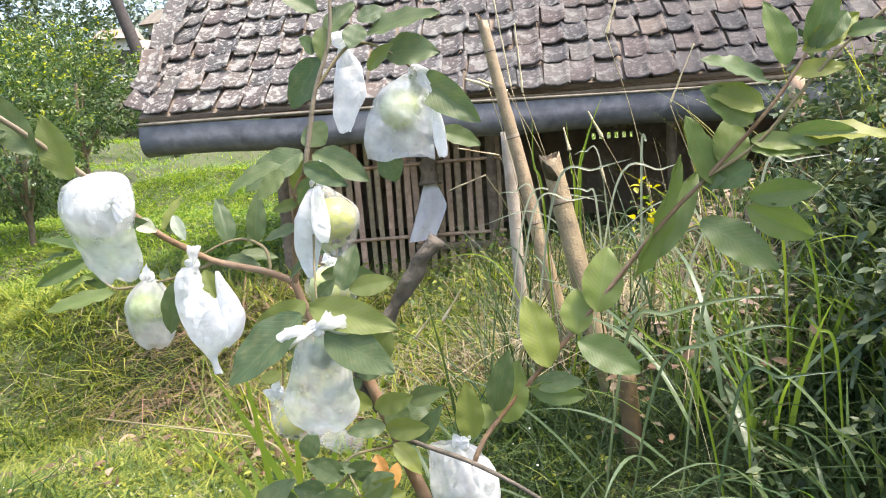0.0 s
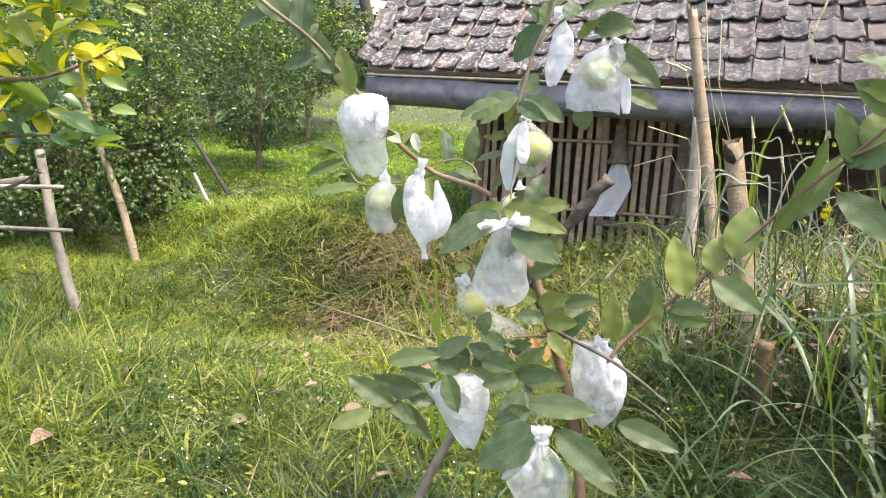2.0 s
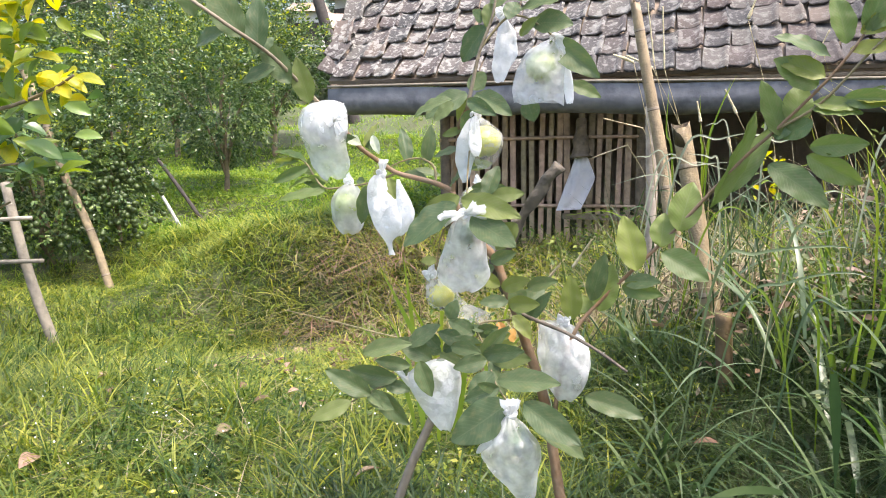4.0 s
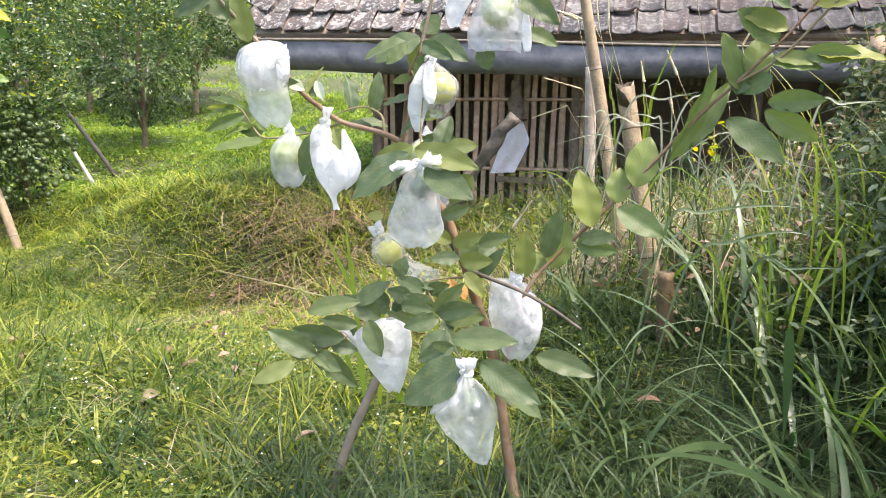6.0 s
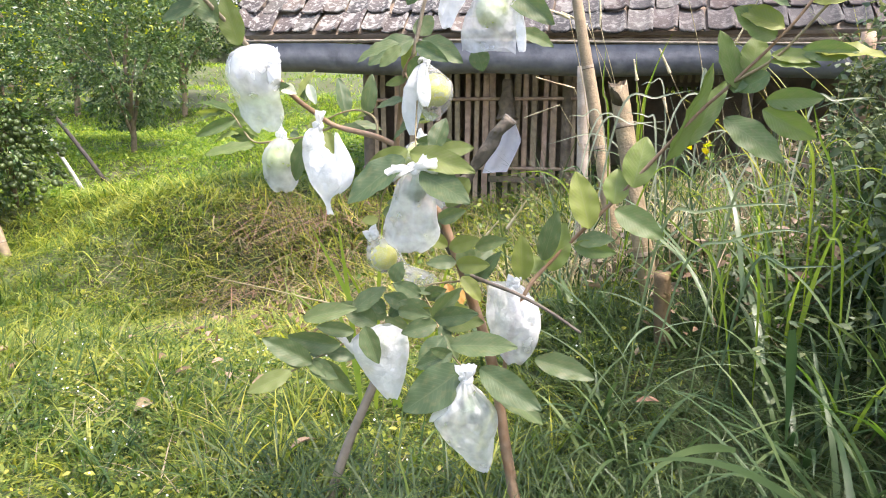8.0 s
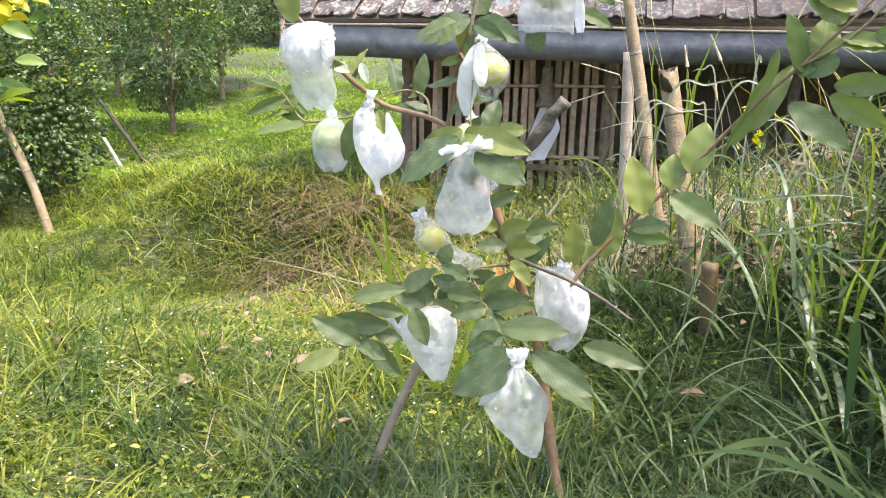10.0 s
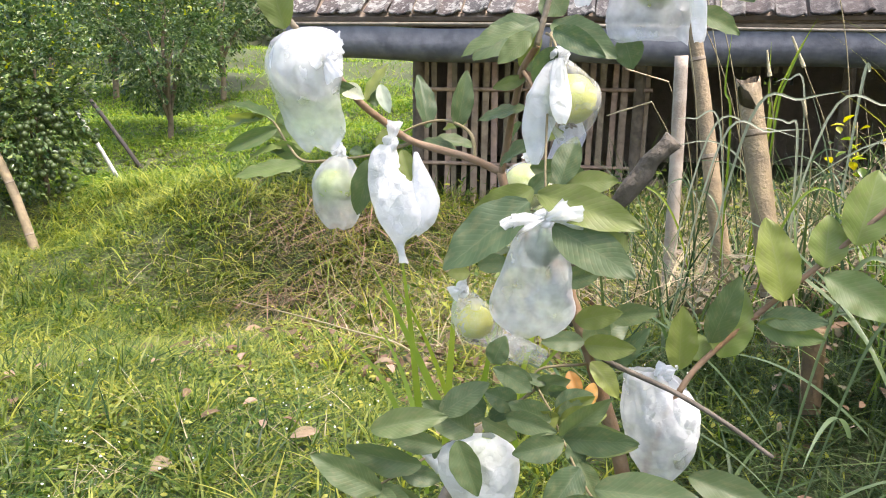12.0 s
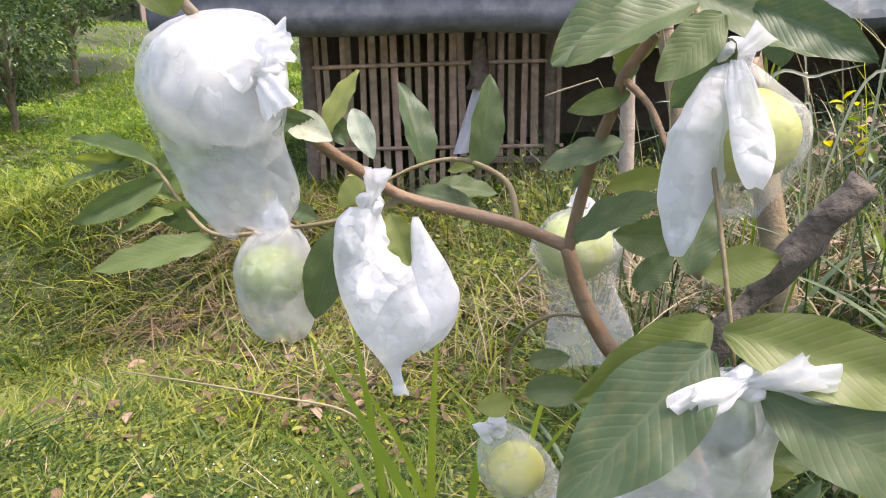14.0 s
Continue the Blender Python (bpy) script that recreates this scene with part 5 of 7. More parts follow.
spray("top_side",
      (-0.055, 1.380, 1.761, 0.091, 1.380, 1.799, 0.063, -31), (-0.072, 1.380, 1.783, -0.085, 1.340, 1.736, 0.052, 0),
      (-0.026, 1.400, 1.726, 0.081, 1.380, 1.726, 0.079, 0), (0.020, 1.420, 1.683, 0.157, 1.380, 1.577, 0.075, 27),
      (0.063, 1.440, 1.563, 0.160, 1.480, 1.533, 0.047, 0), (-0.055, 1.460, 1.521, -0.032, 1.460, 1.463, 0.061, 0),
      (-0.063, 1.400, 1.696, -0.006, 1.360, 1.739, 0.037, 0), (-0.072, 1.380, 1.791, -0.016, 1.400, 1.815, 0.043, 0))
spray("near_top",
      (-0.198, 1.200, 1.520, -0.300, 1.170, 1.488, 0.047, 39), (-0.186, 1.170, 1.511, -0.234, 1.150, 1.466, 0.038, 0),
      (-0.154, 1.250, 1.492, -0.199, 1.270, 1.433, 0.042, 0), (-0.156, 1.200, 1.517, -0.077, 1.160, 1.480, 0.040, 28))
spray("hanging_pair",
      (-0.174, 1.180, 1.268, -0.280, 1.140, 1.204, 0.064, -20), (-0.177, 1.160, 1.250, -0.301, 1.090, 1.148, 0.088, 20),
      (-0.165, 1.170, 1.262, 0.001, 1.120, 1.229, 0.068, 0), (-0.135, 1.150, 1.215, -0.005, 1.090, 1.160, 0.078, 0),
      (-0.023, 1.200, 1.198, -0.084, 1.200, 1.127, 0.064, 0), (-0.055, 1.200, 1.176, -0.134, 1.180, 1.210, 0.055, 0))
spray("low_left_twig",
      (-0.449, 1.060, 0.714, -0.542, 1.000, 0.675, 0.050, 0), (-0.408, 1.100, 0.725, -0.523, 1.060, 0.795, 0.062, 0),
      (-0.346, 1.140, 0.764, -0.489, 1.120, 0.779, 0.061, -26), (-0.314, 1.160, 0.795, -0.411, 1.140, 0.812, 0.043, 0),
      (-0.265, 1.200, 0.808, -0.355, 1.180, 0.867, 0.065, 0),
      (-0.395, 1.120, 0.727, -0.305, 1.100, 0.645, 0.062, 20), (-0.254, 1.240, 0.829, -0.299, 1.220, 0.880, 0.045, 0), (-0.285, 1.160, 0.812, -0.240, 1.125, 0.728, 0.062, 25),
      (-0.197, 1.260, 0.849, -0.245, 1.220, 0.882, 0.051, 0))
spray("low_stem",
      (-0.178, 1.340, 0.850, -0.251, 1.320, 0.889, 0.053, 0), (-0.130, 1.250, 0.831, -0.198, 1.200, 0.875, 0.053, 0),
      (-0.092, 1.200, 0.826, 0.021, 1.160, 0.848, 0.060, 0), (-0.099, 1.180, 0.827, -0.180, 1.140, 0.812, 0.054, 0),
      (-0.067, 1.120, 0.816, -0.115, 1.060, 0.749, 0.063, 0), (-0.039, 1.060, 0.817, 0.120, 1.040, 0.836, 0.068, -26),
      (0.005, 1.000, 0.786, -0.126, 0.940, 0.694, 0.103, 0), (-0.002, 1.000, 0.758, -0.122, 0.960, 0.681, 0.078, 0),
      (0.045, 0.980, 0.796, 0.188, 0.920, 0.737, 0.072, 0), (0.063, 1.000, 0.741, 0.196, 0.980, 0.686, 0.061, -41),
      (-0.263, 1.360, 0.882, -0.240, 1.360, 0.940, 0.050, 0), (-0.032, 1.050, 0.800, -0.114, 1.020, 0.772, 0.053, 0))
spray("bag_side",
      (0.137, 1.420, 0.661, 0.306, 1.380, 0.635, 0.074, -18), (-0.043, 1.440, 0.976, 0.044, 1.400, 1.010, 0.047, 0),
      (-0.072, 1.460, 0.904, -0.003, 1.500, 0.964, 0.066, 0), (-0.079, 1.400, 0.981, -0.045, 1.400, 0.924, 0.062, 0),
      (-0.318, 1.450, 1.062, -0.241, 1.420, 1.077, 0.044, 0), (-0.336, 1.460, 1.039, -0.380, 1.440, 1.040, 0.034, 0),
      (-0.314, 1.480, 1.088, -0.256, 1.500, 1.087, 0.030, 0))
spray("right_low",
      (0.172, 1.420, 0.924, 0.205, 1.420, 1.057, 0.072, 0), (0.271, 1.420, 1.047, 0.229, 1.440, 1.199, 0.077, 0),
      (0.333, 1.430, 1.115, 0.340, 1.450, 1.209, 0.067, 0), (0.379, 1.430, 1.161, 0.410, 1.450, 1.295, 0.084, 0),
      (0.336, 1.430, 1.099, 0.461, 1.400, 1.035, 0.073, 0), (0.232, 1.420, 0.999, 0.339, 1.380, 0.988, 0.048, 34),
      (0.136, 1.420, 0.912, 0.121, 1.440, 0.963, 0.063, 0), (0.455, 1.430, 1.227, 0.564, 1.400, 1.474, 0.052, 55),
      (0.504, 1.430, 1.271, 0.599, 1.460, 1.443, 0.060, -10), broad=1.1)
spray("right_high",
      (0.592, 1.420, 1.344, 0.735, 1.380, 1.245, 0.078, 0), (0.684, 1.410, 1.390, 0.811, 1.380, 1.398, 0.055, 35),
      (0.679, 1.410, 1.368, 0.810, 1.400, 1.298, 0.063, 40), (0.612, 1.400, 1.419, 0.565, 1.380, 1.557, 0.062, 18),
      (0.642, 1.400, 1.446, 0.658, 1.420, 1.552, 0.071, 0), (0.688, 1.390, 1.539, 0.586, 1.360, 1.607, 0.080, 0),
      (0.682, 1.390, 1.499, 0.776, 1.360, 1.486, 0.042, -9), (0.770, 1.380, 1.503, 0.917, 1.340, 1.500, 0.064, -48),
      (0.606, 1.400, 1.408, 0.624, 1.420, 1.498, 0.057, 0), broad=1.1)
spray("right_tip",
      (0.709, 1.370, 1.608, 0.583, 1.340, 1.665, 0.059, 35), (0.701, 1.370, 1.561, 0.594, 1.360, 1.611, 0.062, 0),
      (0.742, 1.370, 1.637, 0.706, 1.360, 1.756, 0.063, 0), (0.777, 1.360, 1.664, 0.813, 1.330, 1.781, 0.058, 0),
      (0.750, 1.370, 1.621, 0.847, 1.360, 1.631, 0.042, 0), (0.743, 1.380, 1.505, 0.860, 1.340, 1.505, 0.052, 34),
      (0.680, 1.380, 1.482, 0.788, 1.360, 1.478, 0.046, -26), (0.683, 1.390, 1.454, 0.615, 1.400, 1.414, 0.056, 0),
      (0.767, 1.360, 1.660, 0.876, 1.360, 1.721, 0.053, 29), (0.846, 1.360, 1.724, 0.789, 1.340, 1.666, 0.041, 0),
      (0.846, 1.360, 1.684, 0.901, 1.320, 1.693, 0.037, 0))

spray("mid_fill",
      (-0.105, 1.370, 0.985, -0.020, 1.340, 1.020, 0.050, 20), (-0.110, 1.370, 0.990, -0.185, 1.350, 1.035, 0.046, -15),
      (-0.085, 1.370, 0.940, 0.010, 1.340, 0.950, 0.054, 25), (-0.085, 1.370, 0.945, -0.165, 1.345, 0.945, 0.044, 10),
      (-0.070, 1.370, 0.905, -0.010, 1.345, 0.850, 0.046, -20), (-0.140, 1.380, 1.060, -0.060, 1.350, 1.095, 0.046, 15),
      (-0.130, 1.380, 1.045, -0.205, 1.360, 1.020, 0.042, -25),
      (-0.149, 1.360, 1.250, -0.126, 1.400, 1.342, 0.057, -5),
      (-0.135, 1.360, 1.251, -0.042, 1.380, 1.262, 0.048, 19),
      (-0.205, 1.360, 1.233, -0.165, 1.360, 1.273, 0.035, 7),
      (-0.041, 1.400, 0.885, -0.063, 1.420, 0.975, 0.052, 9),
      (-0.031, 1.400, 0.886, 0.032, 1.380, 0.977, 0.042, -2),
      (0.096, 1.400, 0.899, 0.093, 1.380, 1.030, 0.066, 11),
      (-0.130, 1.280, 0.814, -0.057, 1.260, 0.881, 0.039, -6),
      (-0.206, 1.200, 0.850, -0.117, 1.160, 0.854, 0.041, -1),
      (-0.104, 1.150, 0.852, -0.028, 1.120, 0.940, 0.045, 2),
      (-0.097, 1.140, 0.854, 0.018, 1.080, 0.892, 0.052, 16),
      (-0.228, 1.300, 0.890, -0.172, 1.280, 0.869, 0.045, 2),
      (-0.245, 1.250, 0.817, -0.194, 1.240, 0.861, 0.034, 13),
      (-0.324, 1.180, 0.847, -0.241, 1.200, 0.912, 0.055, -19),
      (-0.427, 1.100, 0.841, -0.299, 1.120, 0.879, 0.054, -15),
      (0.150, 1.410, 0.955, 0.186, 1.380, 1.094, 0.061, -3),
      (0.239, 1.420, 1.012, 0.333, 1.360, 1.033, 0.050, -7))
# two small leaves turned to show their pale undersides
PALE = [leaf_mesh(k, "pale_underside") for k in (2, 5)]
for k, (at, tip, wide) in enumerate((((-0.575, 1.36, 1.418), (-0.528, 1.33, 1.404), 0.036), ((-0.515, 1.40, 1.425), (-0.492, 1.39, 1.372), 0.030))):
    y = (Vector(tip) - Vector(at))
    ln = y.length
    y.normalize()
    z = Vector((0.1, -1.0, 0.5))
    z = (z - y * z.dot(y)).normalized()
    x = y.cross(z)
    ob = new("leaf", PALE[k])
    ob.parent = guava
    ob["label"] = "leaf turned to its pale underside"
    ob.matrix_basis = Matrix(((x.x * wide, y.x * ln, z.x * ln, at[0]), (x.y * wide, y.y * ln, z.y * ln, at[1]), (x.z * wide, y.z * ln, z.z * ln, at[2]), (0, 0, 0, 1)))
# withered amber leaves hanging by the trunk
M["amber_leaf"] = leaf_material("amber_guava_leaf", ((0.42, 0.20, 0.05), (0.50, 0.30, 0.06), (0.40, 0.16, 0.06)))
AMBER = [leaf_mesh(k, "amber_leaf") for k in (1, 4)]
for k, (at, tip, wide) in enumerate((((-0.110, 1.36, 0.885), (-0.085, 1.33, 0.835), 0.034), ((-0.060, 1.34, 0.875), (-0.075, 1.31, 0.825), 0.030))):
    y = (Vector(tip) - Vector(at))
    ln = y.length
    y.normalize()
    z = Vector((0.15, -1.0, 0.3))
    z = (z - y * z.dot(y)).normalized()
    x = y.cross(z)
    ob = new("leaf", AMBER[k % 2])
    ob.parent = guava
    ob["label"] = "withered amber leaf"
    ob.matrix_basis = Matrix(((x.x * wide, y.x * ln, z.x * ln, at[0]), (x.y * wide, y.y * ln, z.y * ln, at[1]), (x.z * wide, y.z * ln, z.z * ln, at[2]), (0, 0, 0, 1)))
# smaller leaves crowding the low twigs
rf = random.Random(23)
for k in range(20):
    t = rf.random()
    stem = Vector((-0.16, 1.36, 0.86)).lerp(Vector((-0.03, 1.05, 0.79)), t) if k % 2 else Vector((-0.17, 1.36, 0.85)).lerp(Vector((-0.44, 1.10, 0.71)), t)
    a = rf.uniform(0, math.tau)
    ln = rf.uniform(0.05, 0.095)
    tip = stem + Vector((math.cos(a) * ln, rf.uniform(-0.05, 0.02), math.sin(a) * ln * 0.7))
    spray("low_fill", (*stem, *tip, ln * rf.uniform(0.45, 0.62), rf.uniform(-45, 45)))
for k in range(3):
    stem = Vector((-0.73, 1.52, 1.25)).lerp(Vector((-0.82, 1.58, 1.36)), rf.random())
    ln = rf.uniform(0.07, 0.14)
    spray("left_fill", (*stem, stem.x - ln * rf.uniform(0.6, 1.0), stem.y + rf.uniform(-0.05, 0.05), stem.z + ln * rf.uniform(-0.5, 0.7), ln * 0.42, rf.uniform(-65, 65)))


def fruit(at, r, mat="guava", squash=0.94, crown=(0.1, -0.3, -0.95)):
    """A round, lumpy guava with a dry calyx at its end."""
    r *= 0.9
    bm = bmesh.new()
    bmesh.ops.create_uvsphere(bm, u_segments=28, v_segments=18, radius=r)
    axis = Vector(crown).normalized()
    for v in bm.verts:
        d = v.co.normalized()
        k = d.dot(axis)
        lump = 1 + 0.035 * noise.noise(d * 2.2 + Vector(at) * 9) + 0.012 * noise.noise(d * 7)
        v.co = d * r * lump * (squash + (1 - squash) * (1 - abs(k)) - 0.10 * max(0.0, k - 0.93) * 10 * 0.3)
    f = part("fruit", bm, mat, guava)
    f.location = at
    bm = bmesh.new()
    for q in range(5):
        a = math.tau * q / 5
        side = axis.orthogonal().normalized()
        side.rotate(Matrix.Rotation(a, 3, axis))
        tube(bm, [axis * r * 0.90, axis * r * 1.0 + side * r * 0.13, axis * r * 1.05 + side * r * 0.24], r * 0.09, r * 0.03, 5, 3)
    c = part("calyx", bm, "calyx", f)
    return f


def fold(x):
    """A triangle wave between -1 and 1: straight flanks with a sharp crease at each turn."""
    return abs((x % 1.0) * 4 - 2) - 1


def film_skin(rows, seed, folds, crease):
    """The film of a bag as rings down its length: centre, half width, half depth; pleated at the neck and crumpled into flat facets."""
    rn = random.Random(seed)
    bm = bmesh.new()
    n, rings, fine = 96, [], []
    for k in range(len(rows) - 1):
        r0, r1, r2, r3 = rows[max(k - 1, 0)], rows[k], rows[k + 1], rows[min(k + 2, len(rows) - 1)]
        for s in range(8):
            t = s / 8
            w = (-0.5 * t + t * t - 0.5 * t ** 3, 1 - 2.5 * t * t + 1.5 * t ** 3, 0.5 * t + 2 * t * t - 1.5 * t ** 3, -0.5 * t * t + 0.5 * t ** 3)
            ring = [w[0] * a + w[1] * b + w[2] * c + w[3] * d for a, b, c, d in zip(r0, r1, r2, r3)]
            fine.append(ring[:3] + [max(0.003, ring[3]), max(0.002, ring[4])])
    fine.append(list(rows[-1]))
    ph = rn.uniform(0, 6)
    planes = []
    for k in range(11):
        d = Vector((rn.gauss(0, 1), rn.gauss(0, 1), rn.gauss(0, 0.75))).normalized()
        size = 0.016 + 0.075 * rn.random() ** 1.7
        planes.append((d / size, rn.random(), size * (0.4 + 6 * crease) * rn.uniform(0.008, 0.020)))
    for j, (cx, cy, cz, rx, ry) in enumerate(fine):
        v = j / (len(fine) - 1)
        ring = []
        soft = min(1.0, rx / 0.035)
        for i in range(n):
            a = math.tau * i / n
            c, s = math.cos(a), math.sin(a)
            at = Vector((cx + rx * c, cy + ry * s, cz))
            bent = at + Vector((noise.noise(at * 16), noise.noise(at * 16 + Vector((7, 0, 0))), noise.noise(at * 16 + Vector((0, 9, 0))))) * 0.009
            lift = sum(am * fold(d.dot(bent) + p) for d, p, am in planes) * soft
            pleat = crease * 0.9 * fold(folds * a / math.tau + ph + 0.35 * v + 0.25 * noise.noise(at * 20)) * max(0.0, 1.0 - 1.7 * v)
            f = 1 + pleat
            hem = (0.012 * noise.noise(Vector((c * 1.3 + seed, s * 1.3, 3))) + 0.005 * fold(3 * a / math.tau + ph)) * max(0, v - 0.72) * 3.6 * soft
            ring.append(bm.verts.new((cx + (rx * f + lift) * c, cy + (ry * f + lift) * s, cz + hem)))
        rings.append(ring)
    for a, b in zip(rings, rings[1:]):
        for i in range(n):
            bm.faces.new((a[i], a[(i + 1) % n], b[(i + 1) % n], b[i]))
    return bm


def film_tail(k, mid, e, rn):
    """A loose twisted end of film: gathered at the knot, spread and ragged at its tip."""
    bm = bmesh.new()
    run = bezier_points([k, k.lerp(mid, 0.5), mid, e], 6)
    prev, n, ph = None, 26, rn.uniform(0, 6)
    for j, c in enumerate(run):
        t = j / (len(run) - 1)
        d = (run[min(j + 1, len(run) - 1)] - run[max(j - 1, 0)]).normalized()
        u = d.cross(Vector((0.1, 1, 0.2))).normalized()
        v = d.cross(u)
        w, th = 0.0045 + 0.012 * t ** 1.3, 0.0045 - 0.0015 * t
        ring = []
        for i in range(n):
            a = math.tau * i / n
            f = 1 + 0.28 * math.sin(5 * a + ph + 3 * t) + 0.3 * noise.noise(Vector((math.cos(a) * 2, math.sin(a) * 2, t * 4 + ph)))
            rag = 0.006 * noise.noise(Vector((math.cos(a) * 3, math.sin(a) * 3, ph))) * max(0, t - 0.6) * 2.5
            ring.append(bm.verts.new(c + u * w * f * math.cos(a) + v * th * f * math.sin(a) + d * rag))
        if prev:
            for i in range(n):
                bm.faces.new((prev[i], prev[(i + 1) % n], ring[(i + 1) % n], ring[i]))
        prev = ring
    return bm


def film_bag(label, rows, knot=None, ears=(), seed=0, folds=9, crease=0.10, corner=None, film="film", inner=None):
    """A plastic bag. knot: the tied neck; ears: ends of its free corners; corner: rings of a stiff pulled-out corner."""
    rn = random.Random(seed)
    bag = tagged(empty("fruit_bag"), label, "plastic bag", "bags tied over the fruit")
    part("film", film_skin(rows, seed, folds, crease), film, bag)
    if inner:
        part("inner_film", film_skin(inner, seed + 20, 9, 0.10), "film", bag, "second film wound round the fruit")
    if corner:
        part("corner", film_skin(corner, seed + 40, 4, 0.14), "film", bag, "stiff pulled-out corner of the film")
    if knot:
        bm = bmesh.new()
        k = Vector(knot)
        loop = [k + Vector((0.011 * math.cos(a), 0.006 * math.sin(a * 2), 0.009 * math.sin(a))) for a in [math.tau * q / 9 for q in range(10)]]
        tube(bm, loop, 0.0065, 0.0065, 10, 3, 0.6)
        part("knot", bm, "film", bag, "twisted plastic knot")
        for e in ears:
            e = Vector(e)
            mid = k.lerp(e, 0.5) + Vector((rn.uniform(-0.006, 0.006), -0.006, rn.uniform(0, 0.008)))
            part("ear", film_tail(k, mid, e, rn), "film", bag)
    return bag


# big bag tied over the fruit, its skirt hanging open below
film_bag("large milky white plastic bag knotted over a guava", [(-0.622, 1.33, 1.530, 0.008, 0.008), (-0.626, 1.33, 1.523, 0.040, 0.036), (-0.636, 1.33, 1.502, 0.066, 0.056), (-0.642, 1.33, 1.462, 0.076, 0.064), (-0.641, 1.33, 1.425, 0.070, 0.058), (-0.638, 1.332, 1.398, 0.065, 0.048), (-0.632, 1.335, 1.37, 0.065, 0.036), (-0.626, 1.338, 1.338, 0.063, 0.022), (-0.619, 1.34, 1.314, 0.047, 0.015), (-0.612, 1.34, 1.299, 0.028, 0.008)],
         (-0.574, 1.286, 1.474), ((-0.545, 1.280, 1.497), (-0.556, 1.275, 1.436), (-0.602, 1.270, 1.464)), 1, 9, 0.10, film="sheer_film", inner=[(-0.622, 1.33, 1.525, 0.01, 0.01), (-0.626, 1.33, 1.518, 0.037, 0.033), (-0.637, 1.33, 1.498, 0.062, 0.052), (-0.642, 1.33, 1.462, 0.072, 0.060), (-0.641, 1.33, 1.428, 0.066, 0.054), (-0.640, 1.332, 1.404, 0.048, 0.036), (-0.640, 1.332, 1.396, 0.018, 0.012)])
fruit((-0.645, 1.335, 1.462), 0.058, "young_guava")
# bagged yellow guava below the top stem
film_bag("clear white plastic bag gathered round a ripe guava", [(-0.153, 1.260, 1.480, 0.007, 0.007), (-0.149, 1.262, 1.470, 0.018, 0.016), (-0.140, 1.266, 1.452, 0.036, 0.034), (-0.131, 1.269, 1.428, 0.049, 0.047), (-0.129, 1.270, 1.402, 0.051, 0.049), (-0.129, 1.270, 1.372, 0.041, 0.037), (-0.130, 1.270, 1.348, 0.024, 0.016), (-0.130, 1.270, 1.336, 0.018, 0.010)],
         (-0.150, 1.258, 1.480), ((-0.118, 1.21, 1.510),), 2, 11, 0.08, corner=[(-0.184, 1.266, 1.298, 0.006, 0.004), (-0.183, 1.262, 1.328, 0.017, 0.010), (-0.179, 1.256, 1.368, 0.026, 0.014), (-0.169, 1.252, 1.413, 0.031, 0.020), (-0.159, 1.254, 1.453, 0.021, 0.014), (-0.153, 1.260, 1.477, 0.008, 0.008)], film="thin_film", inner=[(-0.150, 1.252, 1.476, 0.006, 0.005), (-0.147, 1.236, 1.45, 0.014, 0.007), (-0.142, 1.219, 1.415, 0.018, 0.007), (-0.139, 1.214, 1.388, 0.014, 0.005), (-0.137, 1.216, 1.372, 0.007, 0.003)])
fruit((-0.130, 1.270, 1.409), 0.050, "ripe_guava")
# bag on the upper right twig
film_bag("milky plastic bag over a green guava", [(0.030, 1.42, 1.688, 0.007, 0.007), (0.020, 1.42, 1.674, 0.026, 0.02), (0.004, 1.42, 1.646, 0.054, 0.044), (-0.006, 1.42, 1.605, 0.068, 0.05), (-0.011, 1.42, 1.565, 0.074, 0.042), (-0.012, 1.42, 1.535, 0.076, 0.03), (-0.012, 1.42, 1.512, 0.074, 0.022)],
         (0.033, 1.42, 1.688), ((0.056, 1.41, 1.672), (0.05, 1.41, 1.655)), 3, 10, 0.13, corner=[(0.050, 1.41, 1.668, 0.005, 0.005), (0.060, 1.41, 1.63, 0.011, 0.008), (0.068, 1.41, 1.58, 0.014, 0.008), (0.074, 1.41, 1.53, 0.013, 0.006), (0.076, 1.41, 1.510, 0.009, 0.004)], film="glassy_film")
fruit((-0.003, 1.42, 1.612), 0.052, "guava")
film_bag("slack empty white plastic bag among the top leaves", [(-0.124, 1.45, 1.76, 0.005, 0.004), (-0.118, 1.45, 1.735, 0.016, 0.008), (-0.112, 1.45, 1.70, 0.030, 0.012), (-0.118, 1.45, 1.65, 0.034, 0.012), (-0.130, 1.45, 1.61, 0.026, 0.008), (-0.133, 1.45, 1.575, 0.012, 0.005)], (-0.124, 1.448, 1.762), ((-0.132, 1.445, 1.782),), 4, 5, 0.15, film="clear_film")
# close-wrapped guava
film_bag("tight plastic bag wrapped close round a guava", [(-0.645, 1.5, 1.272, 0.008, 0.008), (-0.647, 1.5, 1.262, 0.026, 0.024), (-0.652, 1.5, 1.235, 0.047, 0.044), (-0.653, 1.5, 1.195, 0.055, 0.050), (-0.652, 1.5, 1.155, 0.053, 0.046), (-0.649, 1.5, 1.125, 0.044, 0.034), (-0.646, 1.5, 1.108, 0.028, 0.018)], (-0.645, 1.495, 1.276), ((-0.632, 1.485, 1.292),), 5, 9, 0.08, film="sheer_film")
fruit((-0.657, 1.5, 1.198), 0.051, "guava")
